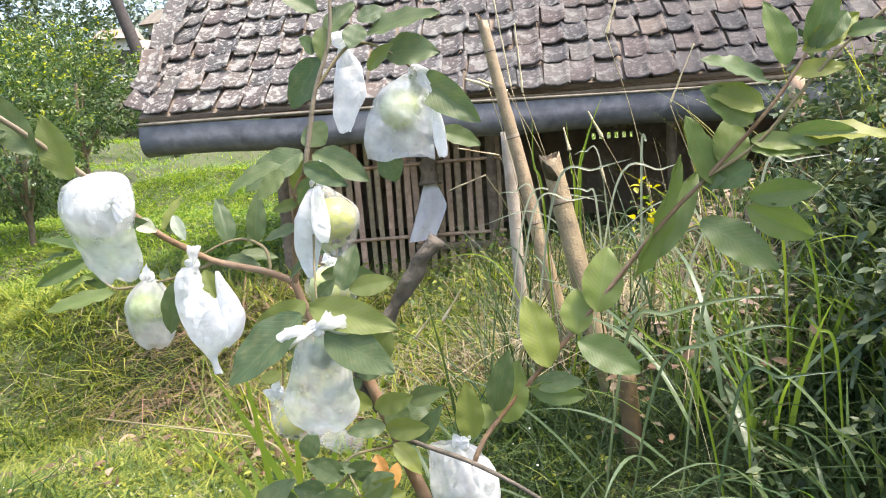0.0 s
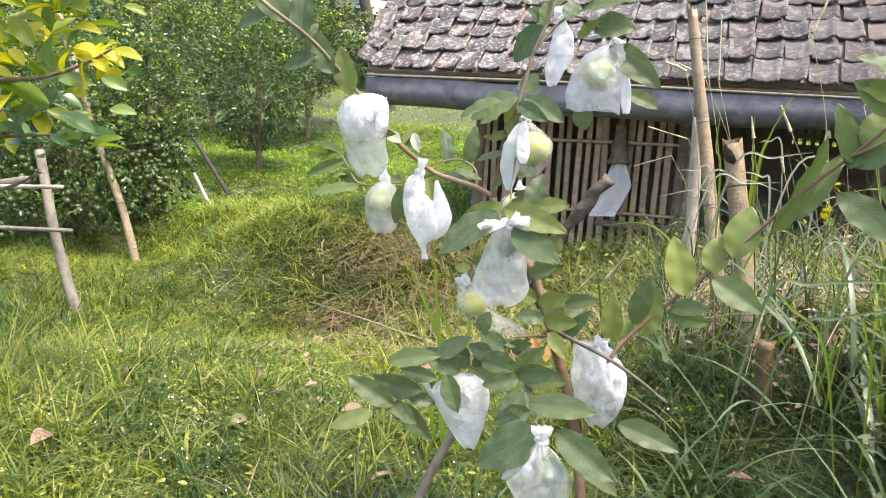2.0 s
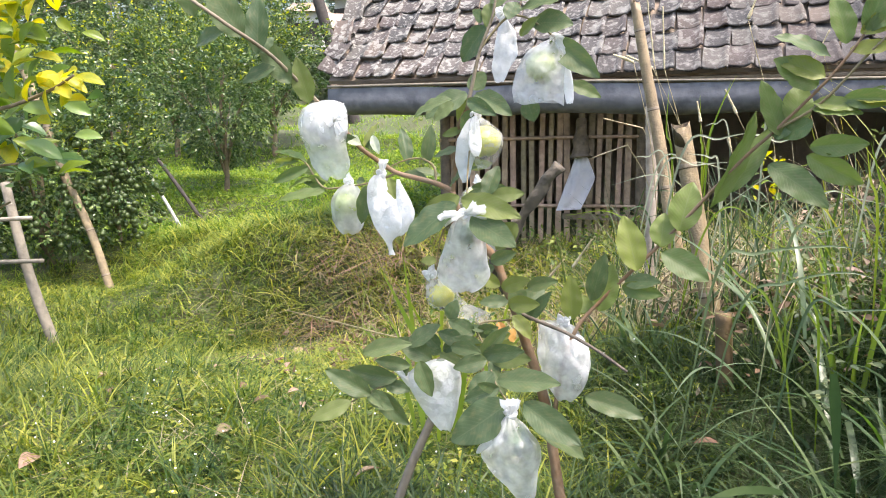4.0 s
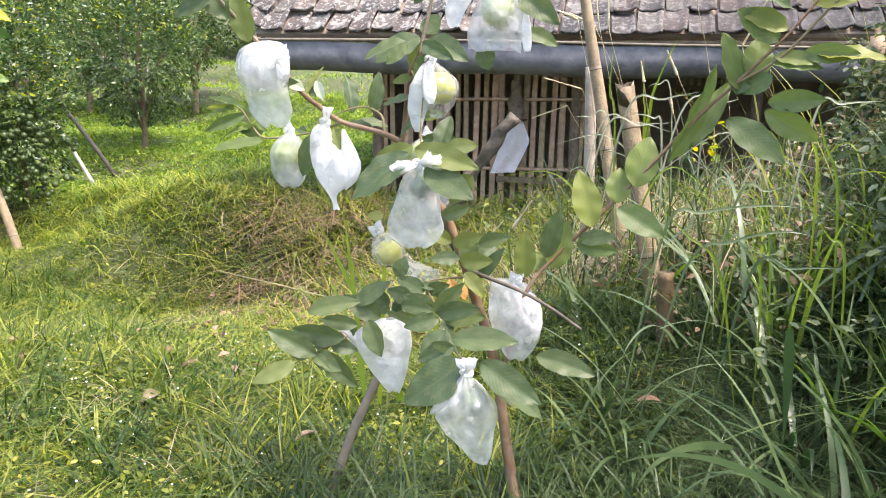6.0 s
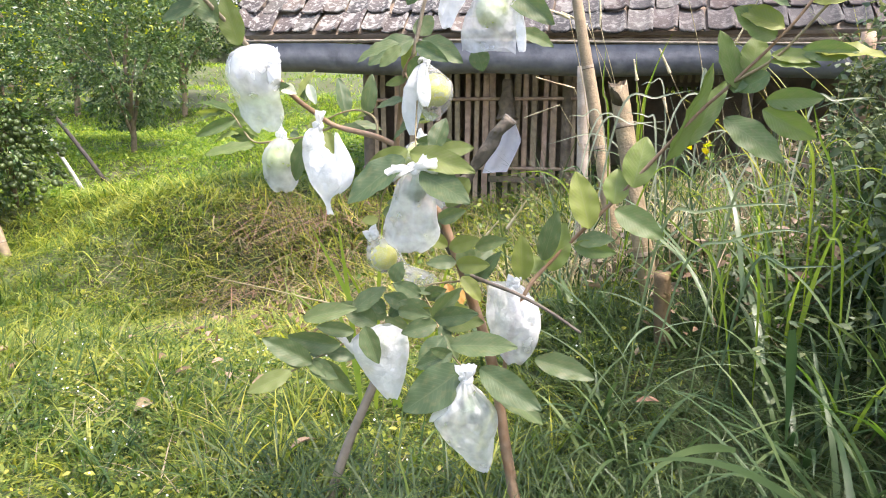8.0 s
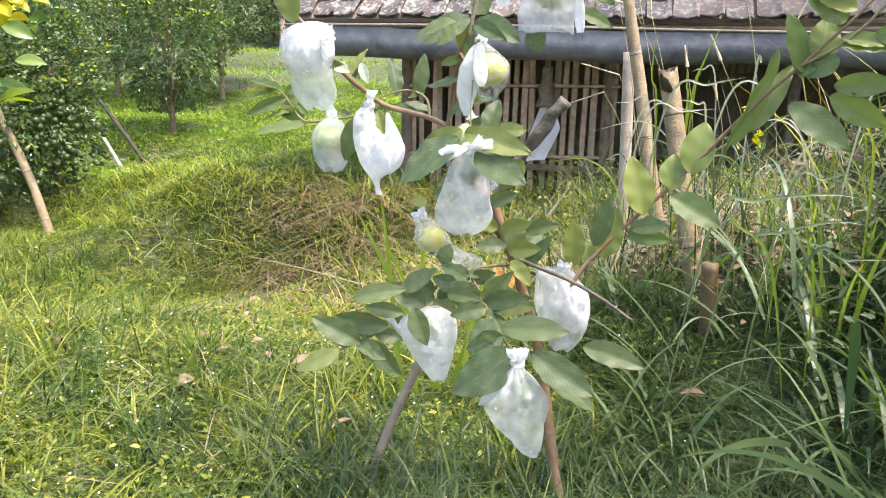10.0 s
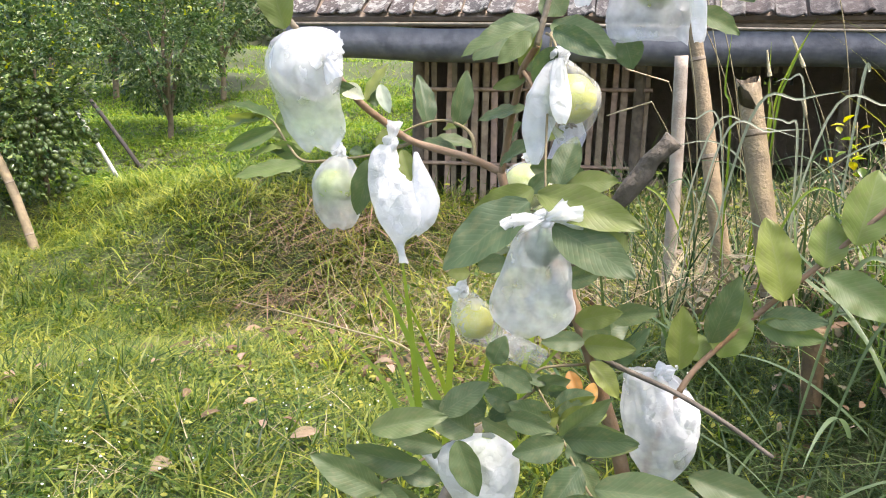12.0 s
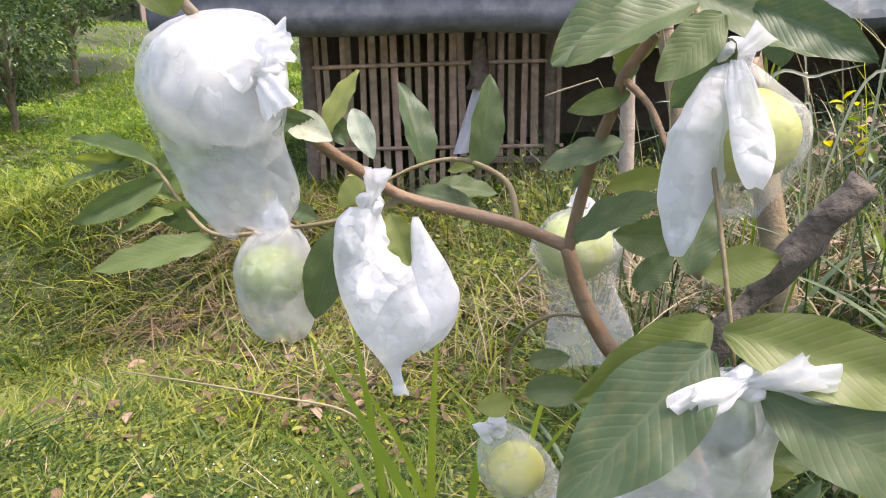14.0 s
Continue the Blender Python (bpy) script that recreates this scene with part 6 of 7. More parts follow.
# hollow bag with two raised corners
film_bag("crumpled empty-looking white bag with a twisted tail", [(-0.518, 1.45, 1.302, 0.018, 0.008), (-0.526, 1.45, 1.284, 0.029, 0.015), (-0.520, 1.45, 1.245, 0.040, 0.026), (-0.500, 1.45, 1.20, 0.054, 0.034), (-0.484, 1.45, 1.16, 0.060, 0.034), (-0.484, 1.45, 1.125, 0.042, 0.024), (-0.490, 1.45, 1.098, 0.015, 0.010), (-0.485, 1.45, 1.075, 0.007, 0.006), (-0.480, 1.45, 1.052, 0.011, 0.005)], (-0.510, 1.45, 1.306), ((-0.500, 1.44, 1.352),), 6, 5, 0.13, corner=[(-0.455, 1.45, 1.290, 0.004, 0.003), (-0.450, 1.45, 1.268, 0.012, 0.008), (-0.438, 1.45, 1.225, 0.024, 0.014), (-0.430, 1.45, 1.18, 0.028, 0.02), (-0.445, 1.45, 1.14, 0.03, 0.02), (-0.465, 1.45, 1.115, 0.02, 0.012)])
# long bag under the broad leaves
film_bag("long crumpled clear plastic bag hanging from a twig", [(-0.150, 1.18, 1.222, 0.008, 0.008), (-0.152, 1.18, 1.21, 0.025, 0.02), (-0.157, 1.185, 1.178, 0.043, 0.034), (-0.162, 1.19, 1.14, 0.054, 0.038), (-0.167, 1.195, 1.10, 0.064, 0.034), (-0.170, 1.20, 1.06, 0.074, 0.028), (-0.173, 1.20, 1.03, 0.062, 0.018), (-0.178, 1.20, 1.008, 0.032, 0.010)],
         (-0.150, 1.150, 1.226), ((-0.206, 1.128, 1.206), (-0.196, 1.122, 1.216), (-0.108, 1.125, 1.250), (-0.088, 1.130, 1.236)), 8, 7, 0.20, film="glassy_film")
fruit((-0.154, 1.188, 1.168), 0.032, "young_guava")
# guava behind the fork
film_bag("plastic bag half pulled over a green guava", [(-0.232, 1.62, 1.264, 0.010, 0.010), (-0.238, 1.62, 1.253, 0.038, 0.034), (-0.243, 1.62, 1.228, 0.058, 0.052), (-0.243, 1.62, 1.20, 0.064, 0.057), (-0.240, 1.62, 1.165, 0.054, 0.045), (-0.230, 1.62, 1.13, 0.052, 0.032), (-0.220, 1.62, 1.085, 0.062, 0.022), (-0.215, 1.62, 1.045, 0.068, 0.016), (-0.212, 1.62, 1.020, 0.058, 0.010)], (-0.235, 1.615, 1.268), ((-0.252, 1.605, 1.284),), 9, 8, 0.12, film="thin_film")
fruit((-0.245, 1.62, 1.207), 0.060, "guava")
# yellow guava low on the trunk
film_bag("torn plastic bag hanging under a yellow guava", [(-0.352, 1.49, 0.988, 0.012, 0.01), (-0.345, 1.49, 0.970, 0.032, 0.03), (-0.332, 1.49, 0.935, 0.050, 0.046), (-0.315, 1.49, 0.90, 0.060, 0.046), (-0.272, 1.49, 0.880, 0.080, 0.036), (-0.232, 1.49, 0.865, 0.066, 0.024), (-0.214, 1.49, 0.838, 0.026, 0.01)], (-0.358, 1.48, 0.990), ((-0.378, 1.47, 0.984), (-0.345, 1.47, 1.006)), 10, 7, 0.14, film="thin_film")
fruit((-0.329, 1.49, 0.920), 0.046, "ripe_guava")
# doubled bag beside the bare branch
film_bag("doubled milky plastic bag round a small guava", [(0.044, 1.42, 0.882, 0.034, 0.014), (0.050, 1.42, 0.862, 0.052, 0.028), (0.062, 1.42, 0.816, 0.067, 0.042), (0.072, 1.42, 0.764, 0.074, 0.044), (0.076, 1.42, 0.714, 0.066, 0.036), (0.077, 1.42, 0.674, 0.048, 0.022), (0.077, 1.42, 0.644, 0.022, 0.01)], (0.072, 1.41, 0.884), ((0.088, 1.40, 0.889), (0.054, 1.40, 0.896)), 11, 9, 0.18, film="glassy_film", inner=[(0.094, 1.42, 0.854, 0.01, 0.01), (0.098, 1.42, 0.834, 0.032, 0.028), (0.106, 1.42, 0.794, 0.042, 0.036), (0.110, 1.42, 0.744, 0.038, 0.03), (0.104, 1.42, 0.704, 0.02, 0.014)])
fruit((0.106, 1.42, 0.774), 0.034, "young_guava")
# three-cornered bag on the low left twig
film_bag("wide white plastic bag with a pointed hem", [(-0.236, 1.2, 0.808, 0.012, 0.012), (-0.242, 1.2, 0.795, 0.045, 0.028), (-0.252, 1.2, 0.772, 0.070, 0.036), (-0.256, 1.2, 0.738, 0.078, 0.038), (-0.250, 1.2, 0.695, 0.066, 0.032), (-0.235, 1.2, 0.645, 0.042, 0.02), (-0.222, 1.2, 0.604, 0.014, 0.008)], None, (), 12, 5, 0.10, corner=[(-0.384, 1.2, 0.770, 0.006, 0.005), (-0.362, 1.2, 0.764, 0.018, 0.012), (-0.335, 1.2, 0.750, 0.026, 0.018), (-0.305, 1.2, 0.725, 0.026, 0.02)])
fruit((-0.245, 1.202, 0.768), 0.036, "guava")
# lowest bag
film_bag("white plastic bag tied like a ghost over a small guava", [(0.013, 0.98, 0.765, 0.008, 0.008), (0.014, 0.98, 0.752, 0.017, 0.016), (0.020, 0.98, 0.728, 0.036, 0.034), (0.024, 0.98, 0.695, 0.058, 0.044), (0.014, 0.98, 0.66, 0.072, 0.04), (0.022, 0.98, 0.62, 0.060, 0.03), (0.043, 0.98, 0.58, 0.038, 0.018), (0.052, 0.98, 0.552, 0.02, 0.008), (0.062, 0.98, 0.542, 0.006, 0.004)],
         (0.013, 0.98, 0.768), ((0.006, 0.975, 0.80), (0.02, 0.975, 0.805)), 14, 10, 0.14, corner=[(-0.068, 0.98, 0.655, 0.005, 0.004), (-0.055, 0.98, 0.668, 0.014, 0.01), (-0.03, 0.98, 0.69, 0.022, 0.016), (0.0, 0.98, 0.71, 0.02, 0.018)], film="glassy_film")
fruit((0.036, 0.982, 0.698), 0.037, "young_guava")


# ---- tall grass, shrub and litter on the bank ----
M["shrub_leaf"] = material("shrub_leaf", (0.072, 0.105, 0.042), 0.5, (0.14, 0.16, 0.075), 3, 0.6, vary=0.5, island=True, back=0.25)
M["shoot"] = material("shoot", (0.125, 0.19, 0.036), 0.45, (0.19, 0.25, 0.055), 5, 0.5, vary=0.35, island=True, back=0.45)
M["litter"] = material("grey_litter", (0.27, 0.215, 0.15), 0.8, (0.16, 0.12, 0.08), 12, 0.6, 0.3, 60, vary=0.5, island=True, back=0.15)
M["glaucous"] = material("glaucous_blade", (0.095, 0.140, 0.066), 0.36, (0.15, 0.195, 0.10), 9, 0.5, vary=0.3, back=0.3)


def tall_blade(at, ln, wd, az, lean, droop, segs=9, broadside=False):
    """One broad arching blade with a channelled middle."""
    bm = bmesh.new()
    d, s = Vector((math.cos(az), math.sin(az), 0)), Vector((-math.sin(az), math.cos(az), 0))
    prev = None
    pos, ang = Vector(at), lean
    for k in range(segs + 1):
        t = k / segs
        h = wd * 0.5 * (1 - t ** 2.2) * (0.55 + 0.45 * min(1, t * 5)) + 0.0004
        if broadside:
            s = (d * math.sin(ang) + Vector((0, 0, math.cos(ang)))).cross(Vector((0.1, -1, 0.25))).normalized()
        row = [bm.verts.new(pos + s * h), bm.verts.new(pos - Vector((0, 0, 0.25 * h))), bm.verts.new(pos - s * h)]
        if prev:
            bm.faces.new((prev[0], prev[1], row[1], row[0]))
            bm.faces.new((prev[1], prev[2], row[2], row[1]))
        prev = row
        pos = pos + (d * math.sin(ang) + Vector((0, 0, math.cos(ang)))) * ln / segs
        ang += droop / segs * (0.4 + 1.2 * t)
    return bm


rt = random.Random(31)
CLUMPS = [(0.40, 1.78), (0.34, 1.95), (0.95, 1.05), (1.05, 1.35), (0.95, 1.75), (1.3, 1.15), (1.15, 1.9), (1.5, 1.6), (0.95, 2.5), (1.45, 2.3), (0.25, 2.7), (-0.05, 2.5), (0.75, 3.1), (1.3, 3.1)]
for cx, cy in CLUMPS:
    cl = tagged(empty("grass_clump", (cx, cy, ground_z(cx, cy) - 0.02)), "clump of tall arching green grass blades", "grass", "tall grass clumps")
    for k in range(20):
        a = rt.uniform(0, math.tau)
        ob = part("blade", tall_blade((rt.gauss(0, 0.06), rt.gauss(0, 0.06), 0), rt.uniform(0.4, 0.85) * (0.65 if cy > 1.7 else 1.0), rt.uniform(0.012, 0.024), a, rt.uniform(0.15, 0.8), rt.uniform(1.2, 2.8)), "blade", cl)

x, y, z = scatter(520, 0.6, 3.2, 0.9, 3.0, lambda x, y: x > 0.95 + 0.10 * (y - 1.2) + 0.15 * np.sin(y * 9))
blades("tall_grass", x, y, z, rng.uniform(0.35, 0.75, len(x)) * np.where(y > 1.9, 0.7, 1.0), rng.uniform(0.011, 0.020, len(x)), rng.uniform(0.3, 0.9, len(x)), "tall_grass", 10, 1.7, "dense tall green grass covering the bank")
x, y, z = scatter(420, -0.1, 1.2, 2.6, 5.8)
blades("tall_grass", x, y, z, rng.uniform(0.4, 1.15, len(x)), rng.uniform(0.006, 0.013, len(x)), rng.uniform(0.1, 0.8, len(x)), "tall_grass", 8, 0.9, "tall thin grass in front of the hut")
x, y, z = scatter(170, 0.0, 1.3, 2.9, 6.2)
blades("dry_stalks", x, y, z, rng.uniform(0.35, 0.95, len(x)), rng.uniform(0.004, 0.008, len(x)), rng.uniform(0.2, 1.2, len(x)), "dry_grass", 8, 0.9, "dry straw-coloured stalks through the tall grass")
x, y, z = scatter(17000, 0.05, 2.4, 0.9, 2.7)
blades("low_grass", x, y, z, rng.uniform(0.06, 0.24, len(x)), rng.uniform(0.004, 0.009, len(x)), rng.uniform(0.2, 0.8, len(x)), "tall_grass", 5, 1.3, "fine dark green grass at the foot of the bank")
weeds(2400, 0.8, 2.8, 1.75, 3.0, 0.038, lambda x, y: patches(x, y, 0.35) > -0.35, "shrub_leaf", 0.42, "leafy undergrowth on the bank")
weeds(260, 0.45, 2.2, 2.1, 3.2, 0.034, None, "litter", 0.18, "grey and brown dead leaves caught in the undergrowth")
weeds(700, 0.5, 2.8, 2.2, 4.8, 0.05, None, "dead_leaf", 0.3, "brown dead leaves caught in the undergrowth")

x, y, z = scatter(50, 0.9, 2.2, 2.7, 4.3)
blades("tall_stalks", x, y, z, rng.uniform(0.8, 1.45, len(x)), rng.uniform(0.006, 0.011, len(x)), rng.uniform(0.05, 0.35, len(x)), "bright_grass", 12, 1.2, "tall thin pale green stalks reaching to the eave")
x, y, z = scatter(20, 0.6, 2.2, 2.7, 4.5)
blades("tall_stalks", x, y, z, rng.uniform(0.8, 1.4, len(x)), rng.uniform(0.005, 0.009, len(x)), rng.uniform(0.1, 0.5, len(x)), "dry_grass", 12, 1.4, "tall thin straw stalks reaching to the eave")
# pale litter and tangled straw on the bank behind the posts
weeds(1700, 0.25, 1.6, 2.7, 5.4, 0.06, None, "litter", 0.34, "grey and brown dead leaves heaped on the bank")
x, y, z = scatter(430, 0.15, 1.3, 2.9, 5.2)
blades("straw", x, y, z + 0.15, rng.uniform(0.25, 0.65, len(x)), rng.uniform(0.006, 0.014, len(x)), rng.uniform(0.3, 0.8, len(x)), "dry_grass", 9, 1.9, "pale tangled straw arching over the bank")
tuft = rng.uniform((0.5, 1.5), (1.9, 3.3), (34, 2))[rng.integers(0, 34, 400)] + rng.normal(0, 0.035, (400, 2))
x, y = tuft[:, 0], tuft[:, 1]
blades("green_shoots", x, y, ground_many(x, y), rng.uniform(0.35, 0.8, len(x)), rng.uniform(0.011, 0.021, len(x)), rng.uniform(0.05, 0.5, len(x)), "shoot", 10, 1.3, "upright yellow-green shoots in the tall grass")
for k in range(46):
    at = (rt.uniform(0.40, 1.7), rt.uniform(1.6, 3.1))
    o = tagged(empty("grass_plant", (at[0], at[1], ground_z(*at) + rt.uniform(0.05, 0.3))), "long grey-green grass blade arching from the bank", "grass", "arching grass blades")
    part("blade", tall_blade((0, 0, 0), rt.uniform(0.45, 0.8), rt.uniform(0.015, 0.026), (math.pi if k % 3 else 0.0) + rt.gauss(0, 0.8), rt.uniform(0.3, 0.9), rt.uniform(1.0, 1.9), 12), "glaucous", o)

tussocks(7, 7, 0.95, 1.9, 1.9, 3.4, 0.9, 0.011, 0.05, "shoot", None, 0.3, 1.0, "tall green grass standing as high as the eave")
tussocks(7, 5, 0.75, 1.6, 2.4, 3.8, 1.1, 0.006, 0.05, "dry_grass", None, 0.25, 1.1, "tall straw stalks standing as high as the eave")

# single long blades that stand out
for at, ln, wd, az, lean, droop in (((0.72, 1.10, 0.90), 0.36, 0.022, 1.2, 2.6, 0.5), ((0.95, 1.1, 0.25), 0.75, 0.02, 3.3, 0.5, 1.7), ((1.1, 0.95, 0.2), 0.7, 0.024, 3.4, 0.7, 1.4), ((0.65, 1.2, 0.55), 0.3, 0.018, 3.6, 1.3, 1.7),
                                    ((-0.42, 2.0, 0.1), 0.80, 0.026, 3.14, 0.42, 0.12), ((-0.60, 2.05, 0.08), 0.79, 0.022, 3.0, 0.09, 0.08), ((-0.52, 2.0, 0.08), 0.80, 0.022, 0.1, 0.02, 0.08), ((-0.46, 2.05, 0.08), 0.64, 0.022, 0.1, 0.12, 0.1),
                                    ((-0.40, 2.1, 0.08), 0.6, 0.018, 0.2, 0.25, 0.7), ((-0.65, 2.08, 0.08), 0.55, 0.018, 2.9, 0.2, 1.3), ((-0.35, 2.05, 0.08), 0.7, 0.020, 0.3, 0.1, 0.3), ((-0.56, 1.95, 0.08), 0.6, 0.018, 2.6, 0.15, 1.0), ((-0.30, 2.1, 0.08), 0.62, 0.018, 2.8, 0.1, 0.8), ((-0.48, 2.12, 0.08), 0.72, 0.016, 3.4, 0.2, 0.5)):
    standing = at[1] > 1.9
    at = (at[0], at[1], at[2] + (0.10 if standing else 0))
    o = tagged(empty("grass_plant", at), "single broad yellow-green grass shoot", "grass", "standing grass blades")
    part("blade", tall_blade((0, 0, 0), ln, wd * (1.05 if standing else 1.15), az, lean, droop, 14, True), "bright_blade" if standing else "blade", o)
o = tagged(empty("dry_stalk", (-0.80, 2.6, 0.36)), "long dry straw stalk bent over the lawn", "stalk")
part("stem", tube(bmesh.new(), [(0.1, 0, -0.3), (0, 0, 0.0), (-0.3, 0, 0.08), (-0.76, 0, 0.15)], 0.005, 0.003, 6, 8, 0.1), "dry_grass", o)

def long_blade(kind, width, pts):
    """One grass blade rooted in the bank and arching through the points."""
    back = (Vector(pts[1]) - Vector(pts[0])) * 0.9
    root = Vector((pts[0][0] - back.x, pts[0][1] - back.y + 0.03, 0))
    root.z = ground_z(root.x, root.y) - 0.02
    o = tagged(empty("grass_plant", root), BLADE_LABEL[kind], "grass", "standing grass blades")
    run = bezier_points([root] + [Vector(q) for q in pts], 7)
    bm, prev, n = bmesh.new(), None, len(run) - 1
    for k, c in enumerate(run):
        d = (run[min(k + 1, n)] - run[max(k - 1, 0)]).normalized()
        side = d.cross(Vector((0.15, -1, 0.35))).normalized() * (width * 0.36 * (0.25 + min(0.75, 2.2 * k / n)) * (1 - (k / n) ** 3) + 0.0005)
        row = [bm.verts.new(c - root + side), bm.verts.new(c - root - Vector((0, -0.3, 0.15)) * width * 0.4), bm.verts.new(c - root - side)]
        if prev:
            bm.faces.new((prev[0], prev[1], row[1], row[0]))
            bm.faces.new((prev[1], prev[2], row[2], row[1]))
        prev = row
    part("blade", bm, kind, o)


# whitish blade colour that stands in for light glancing off the grass
M["highlit_blade"] = material("highlit_blade", (0.36, 0.38, 0.27), 0.4, (0.24, 0.27, 0.17), 9, 0.5, vary=0.2, back=0.35)
BLADE_LABEL = {"bright_blade": "upright yellow-green grass shoot on the bank", "highlit_blade": "grass blade arching over the bank, whitish highlight in its colour", "glaucous": "long grey-green grass blade arching from the bank"}
for kind, width, pts in (
        ("bright_blade", 0.013, ((0.463, 3.0, 1.277), (0.453, 3.0, 1.376), (0.439, 3.0, 1.583))), ("bright_blade", 0.012, ((0.485, 3.0, 1.28), (0.509, 3.0, 1.455), (0.571, 3.0, 1.64))),
        ("bright_blade", 0.011, ((0.478, 3.05, 1.281), (0.521, 3.05, 1.491), (0.595, 3.05, 1.671))), ("bright_blade", 0.013, ((0.329, 3.0, 1.264), (0.297, 3.0, 1.412), (0.30, 3.0, 1.611))),
        ("highlit_blade", 0.014, ((0.368, 2.8, 1.308), (0.53, 2.8, 1.385), (0.674, 2.8, 1.418))), ("highlit_blade", 0.010, ((0.279, 2.8, 1.227), (0.439, 2.8, 1.27), (0.576, 2.8, 1.285))),
        ("highlit_blade", 0.009, ((0.577, 3.0, 1.375), (0.51, 3.0, 1.45), (0.467, 3.0, 1.439))), ("highlit_blade", 0.012, ((0.532, 2.8, 1.226), (0.488, 2.8, 1.304), (0.40, 2.8, 1.321))),
        ("highlit_blade", 0.009, ((0.306, 3.1, 1.25), (0.202, 3.1, 1.292), (0.139, 3.1, 1.291))), ("highlit_blade", 0.011, ((0.593, 2.7, 1.322), (0.761, 2.7, 1.374), (0.823, 2.7, 1.391))),
        ("highlit_blade", 0.013, ((1.094, 2.6, 1.326), (1.191, 2.6, 1.38), (1.343, 2.6, 1.395))), ("highlit_blade", 0.014, ((0.707, 2.8, 1.416), (0.726, 2.8, 1.48), (0.699, 2.8, 1.521))),
        ("highlit_blade", 0.010, ((0.252, 3.0, 1.226), (0.421, 3.0, 1.275), (0.607, 3.0, 1.228))), ("bright_blade", 0.013, ((1.028, 2.2, 1.116), (0.996, 2.2, 1.256), (0.976, 2.2, 1.374))),
        ("bright_blade", 0.013, ((1.043, 2.0, 1.082), (0.981, 2.0, 1.268), (0.943, 2.0, 1.394))), ("bright_blade", 0.013, ((0.691, 1.9, 0.822), (0.573, 1.9, 0.953), (0.477, 1.9, 1.045))),
        ("bright_blade", 0.012, ((0.822, 1.9, 0.769), (0.795, 1.9, 0.884), (0.775, 1.9, 0.968))), ("bright_blade", 0.013, ((1.164, 1.6, 0.995), (1.147, 1.6, 1.138), (1.132, 1.6, 1.231))),
        ("bright_blade", 0.013, ((1.059, 1.9, 0.893), (1.009, 1.9, 0.966), (0.97, 1.9, 1.011))), ("glaucous", 0.015, ((0.50, 1.9, 0.951), (0.623, 1.9, 1.03), (0.817, 1.9, 1.063), (0.94, 1.9, 1.057))),
        ("glaucous", 0.013, ((0.58, 1.9, 0.837), (0.72, 1.9, 0.938), (0.876, 1.9, 0.981), (0.983, 1.9, 0.965))), ("glaucous", 0.012, ((0.743, 1.7, 0.873), (0.856, 1.7, 0.904), (1.015, 1.7, 0.918))),
        ("glaucous", 0.012, ((0.712, 1.9, 1.051), (0.813, 1.9, 1.109), (0.898, 1.9, 1.138)))):
    long_blade(kind, width, pts)
# blades tangled over the bank, bent every way, a quarter in the highlight colour
for k in range(70):
    at = Vector((rt.uniform(0.25, 1.9), rt.uniform(2.3, 3.6), 0))
    at.z = ground_z(at.x, at.y)
    turn, rise, reach = rt.uniform(0, math.tau), rt.uniform(0.35, 0.75), rt.uniform(0.12, 0.4)
    way = Vector((math.cos(turn), 0.5 * math.sin(turn), 0)) * reach
    long_blade(("highlit_blade", "glaucous", "glaucous", "bright_blade")[k % 4], rt.uniform(0.006, 0.013), (at + Vector((0, 0, rise * 0.75)) + way * 0.25, at + Vector((0, 0, rise)) + way * 0.7, at + Vector((0, 0, rise * rt.uniform(0.75, 1.05))) + way * 1.4))

# shrub with dull broad leaves
shrub = tagged(empty("shrub", (1.75, 2.1, 0.4)), "dull green broad-leaved shrub on the bank", "shrub")
for k in range(9):
    a = k * 0.7
    part("stem", tube(bmesh.new(), [(0, 0, 0), (0.2 * math.cos(a), 0.2 * math.sin(a), 0.4), (0.42 * math.cos(a), 0.42 * math.sin(a), 0.75)], 0.010, 0.004, 6, 4, 0.1), "citrus_bark", shrub)
p, s, _ = crown_mesh(77, 4600, 0.42, 0.80, 0.1, 0.052)
mesh_part("crown", small_leaves("crown", p[:, 0], p[:, 1], p[:, 2], s, None, "", 0.7), "shrub_leaf", shrub, smooth=False)
# the four tallest copies stand out of view, added to shade the bank
for px, py, tall, turn in ((2.3, 0.6, 2.4, 30), (2.5, 1.65, 2.0, 100), (2.9, 2.7, 1.9, 200), (3.2, 4.0, 2.0, 300), (2.0, 2.6, 1.0, 50), (1.7, 2.95, 0.75, 140), (1.9, 3.5, 0.9, 20)):
    copy_thing(shrub, pose(px, py, ground_z(px, py) - 0.05, 0, 0, turn) @ Matrix.Diagonal((min(1.5, tall), min(1.5, tall), tall, 1)))
copy_thing(shrub, pose(2.3, 3.0, 0.65, 0, 0, 70))
copy_thing(shrub, pose(2.6, 1.6, 0.4, 0, 0, 160))

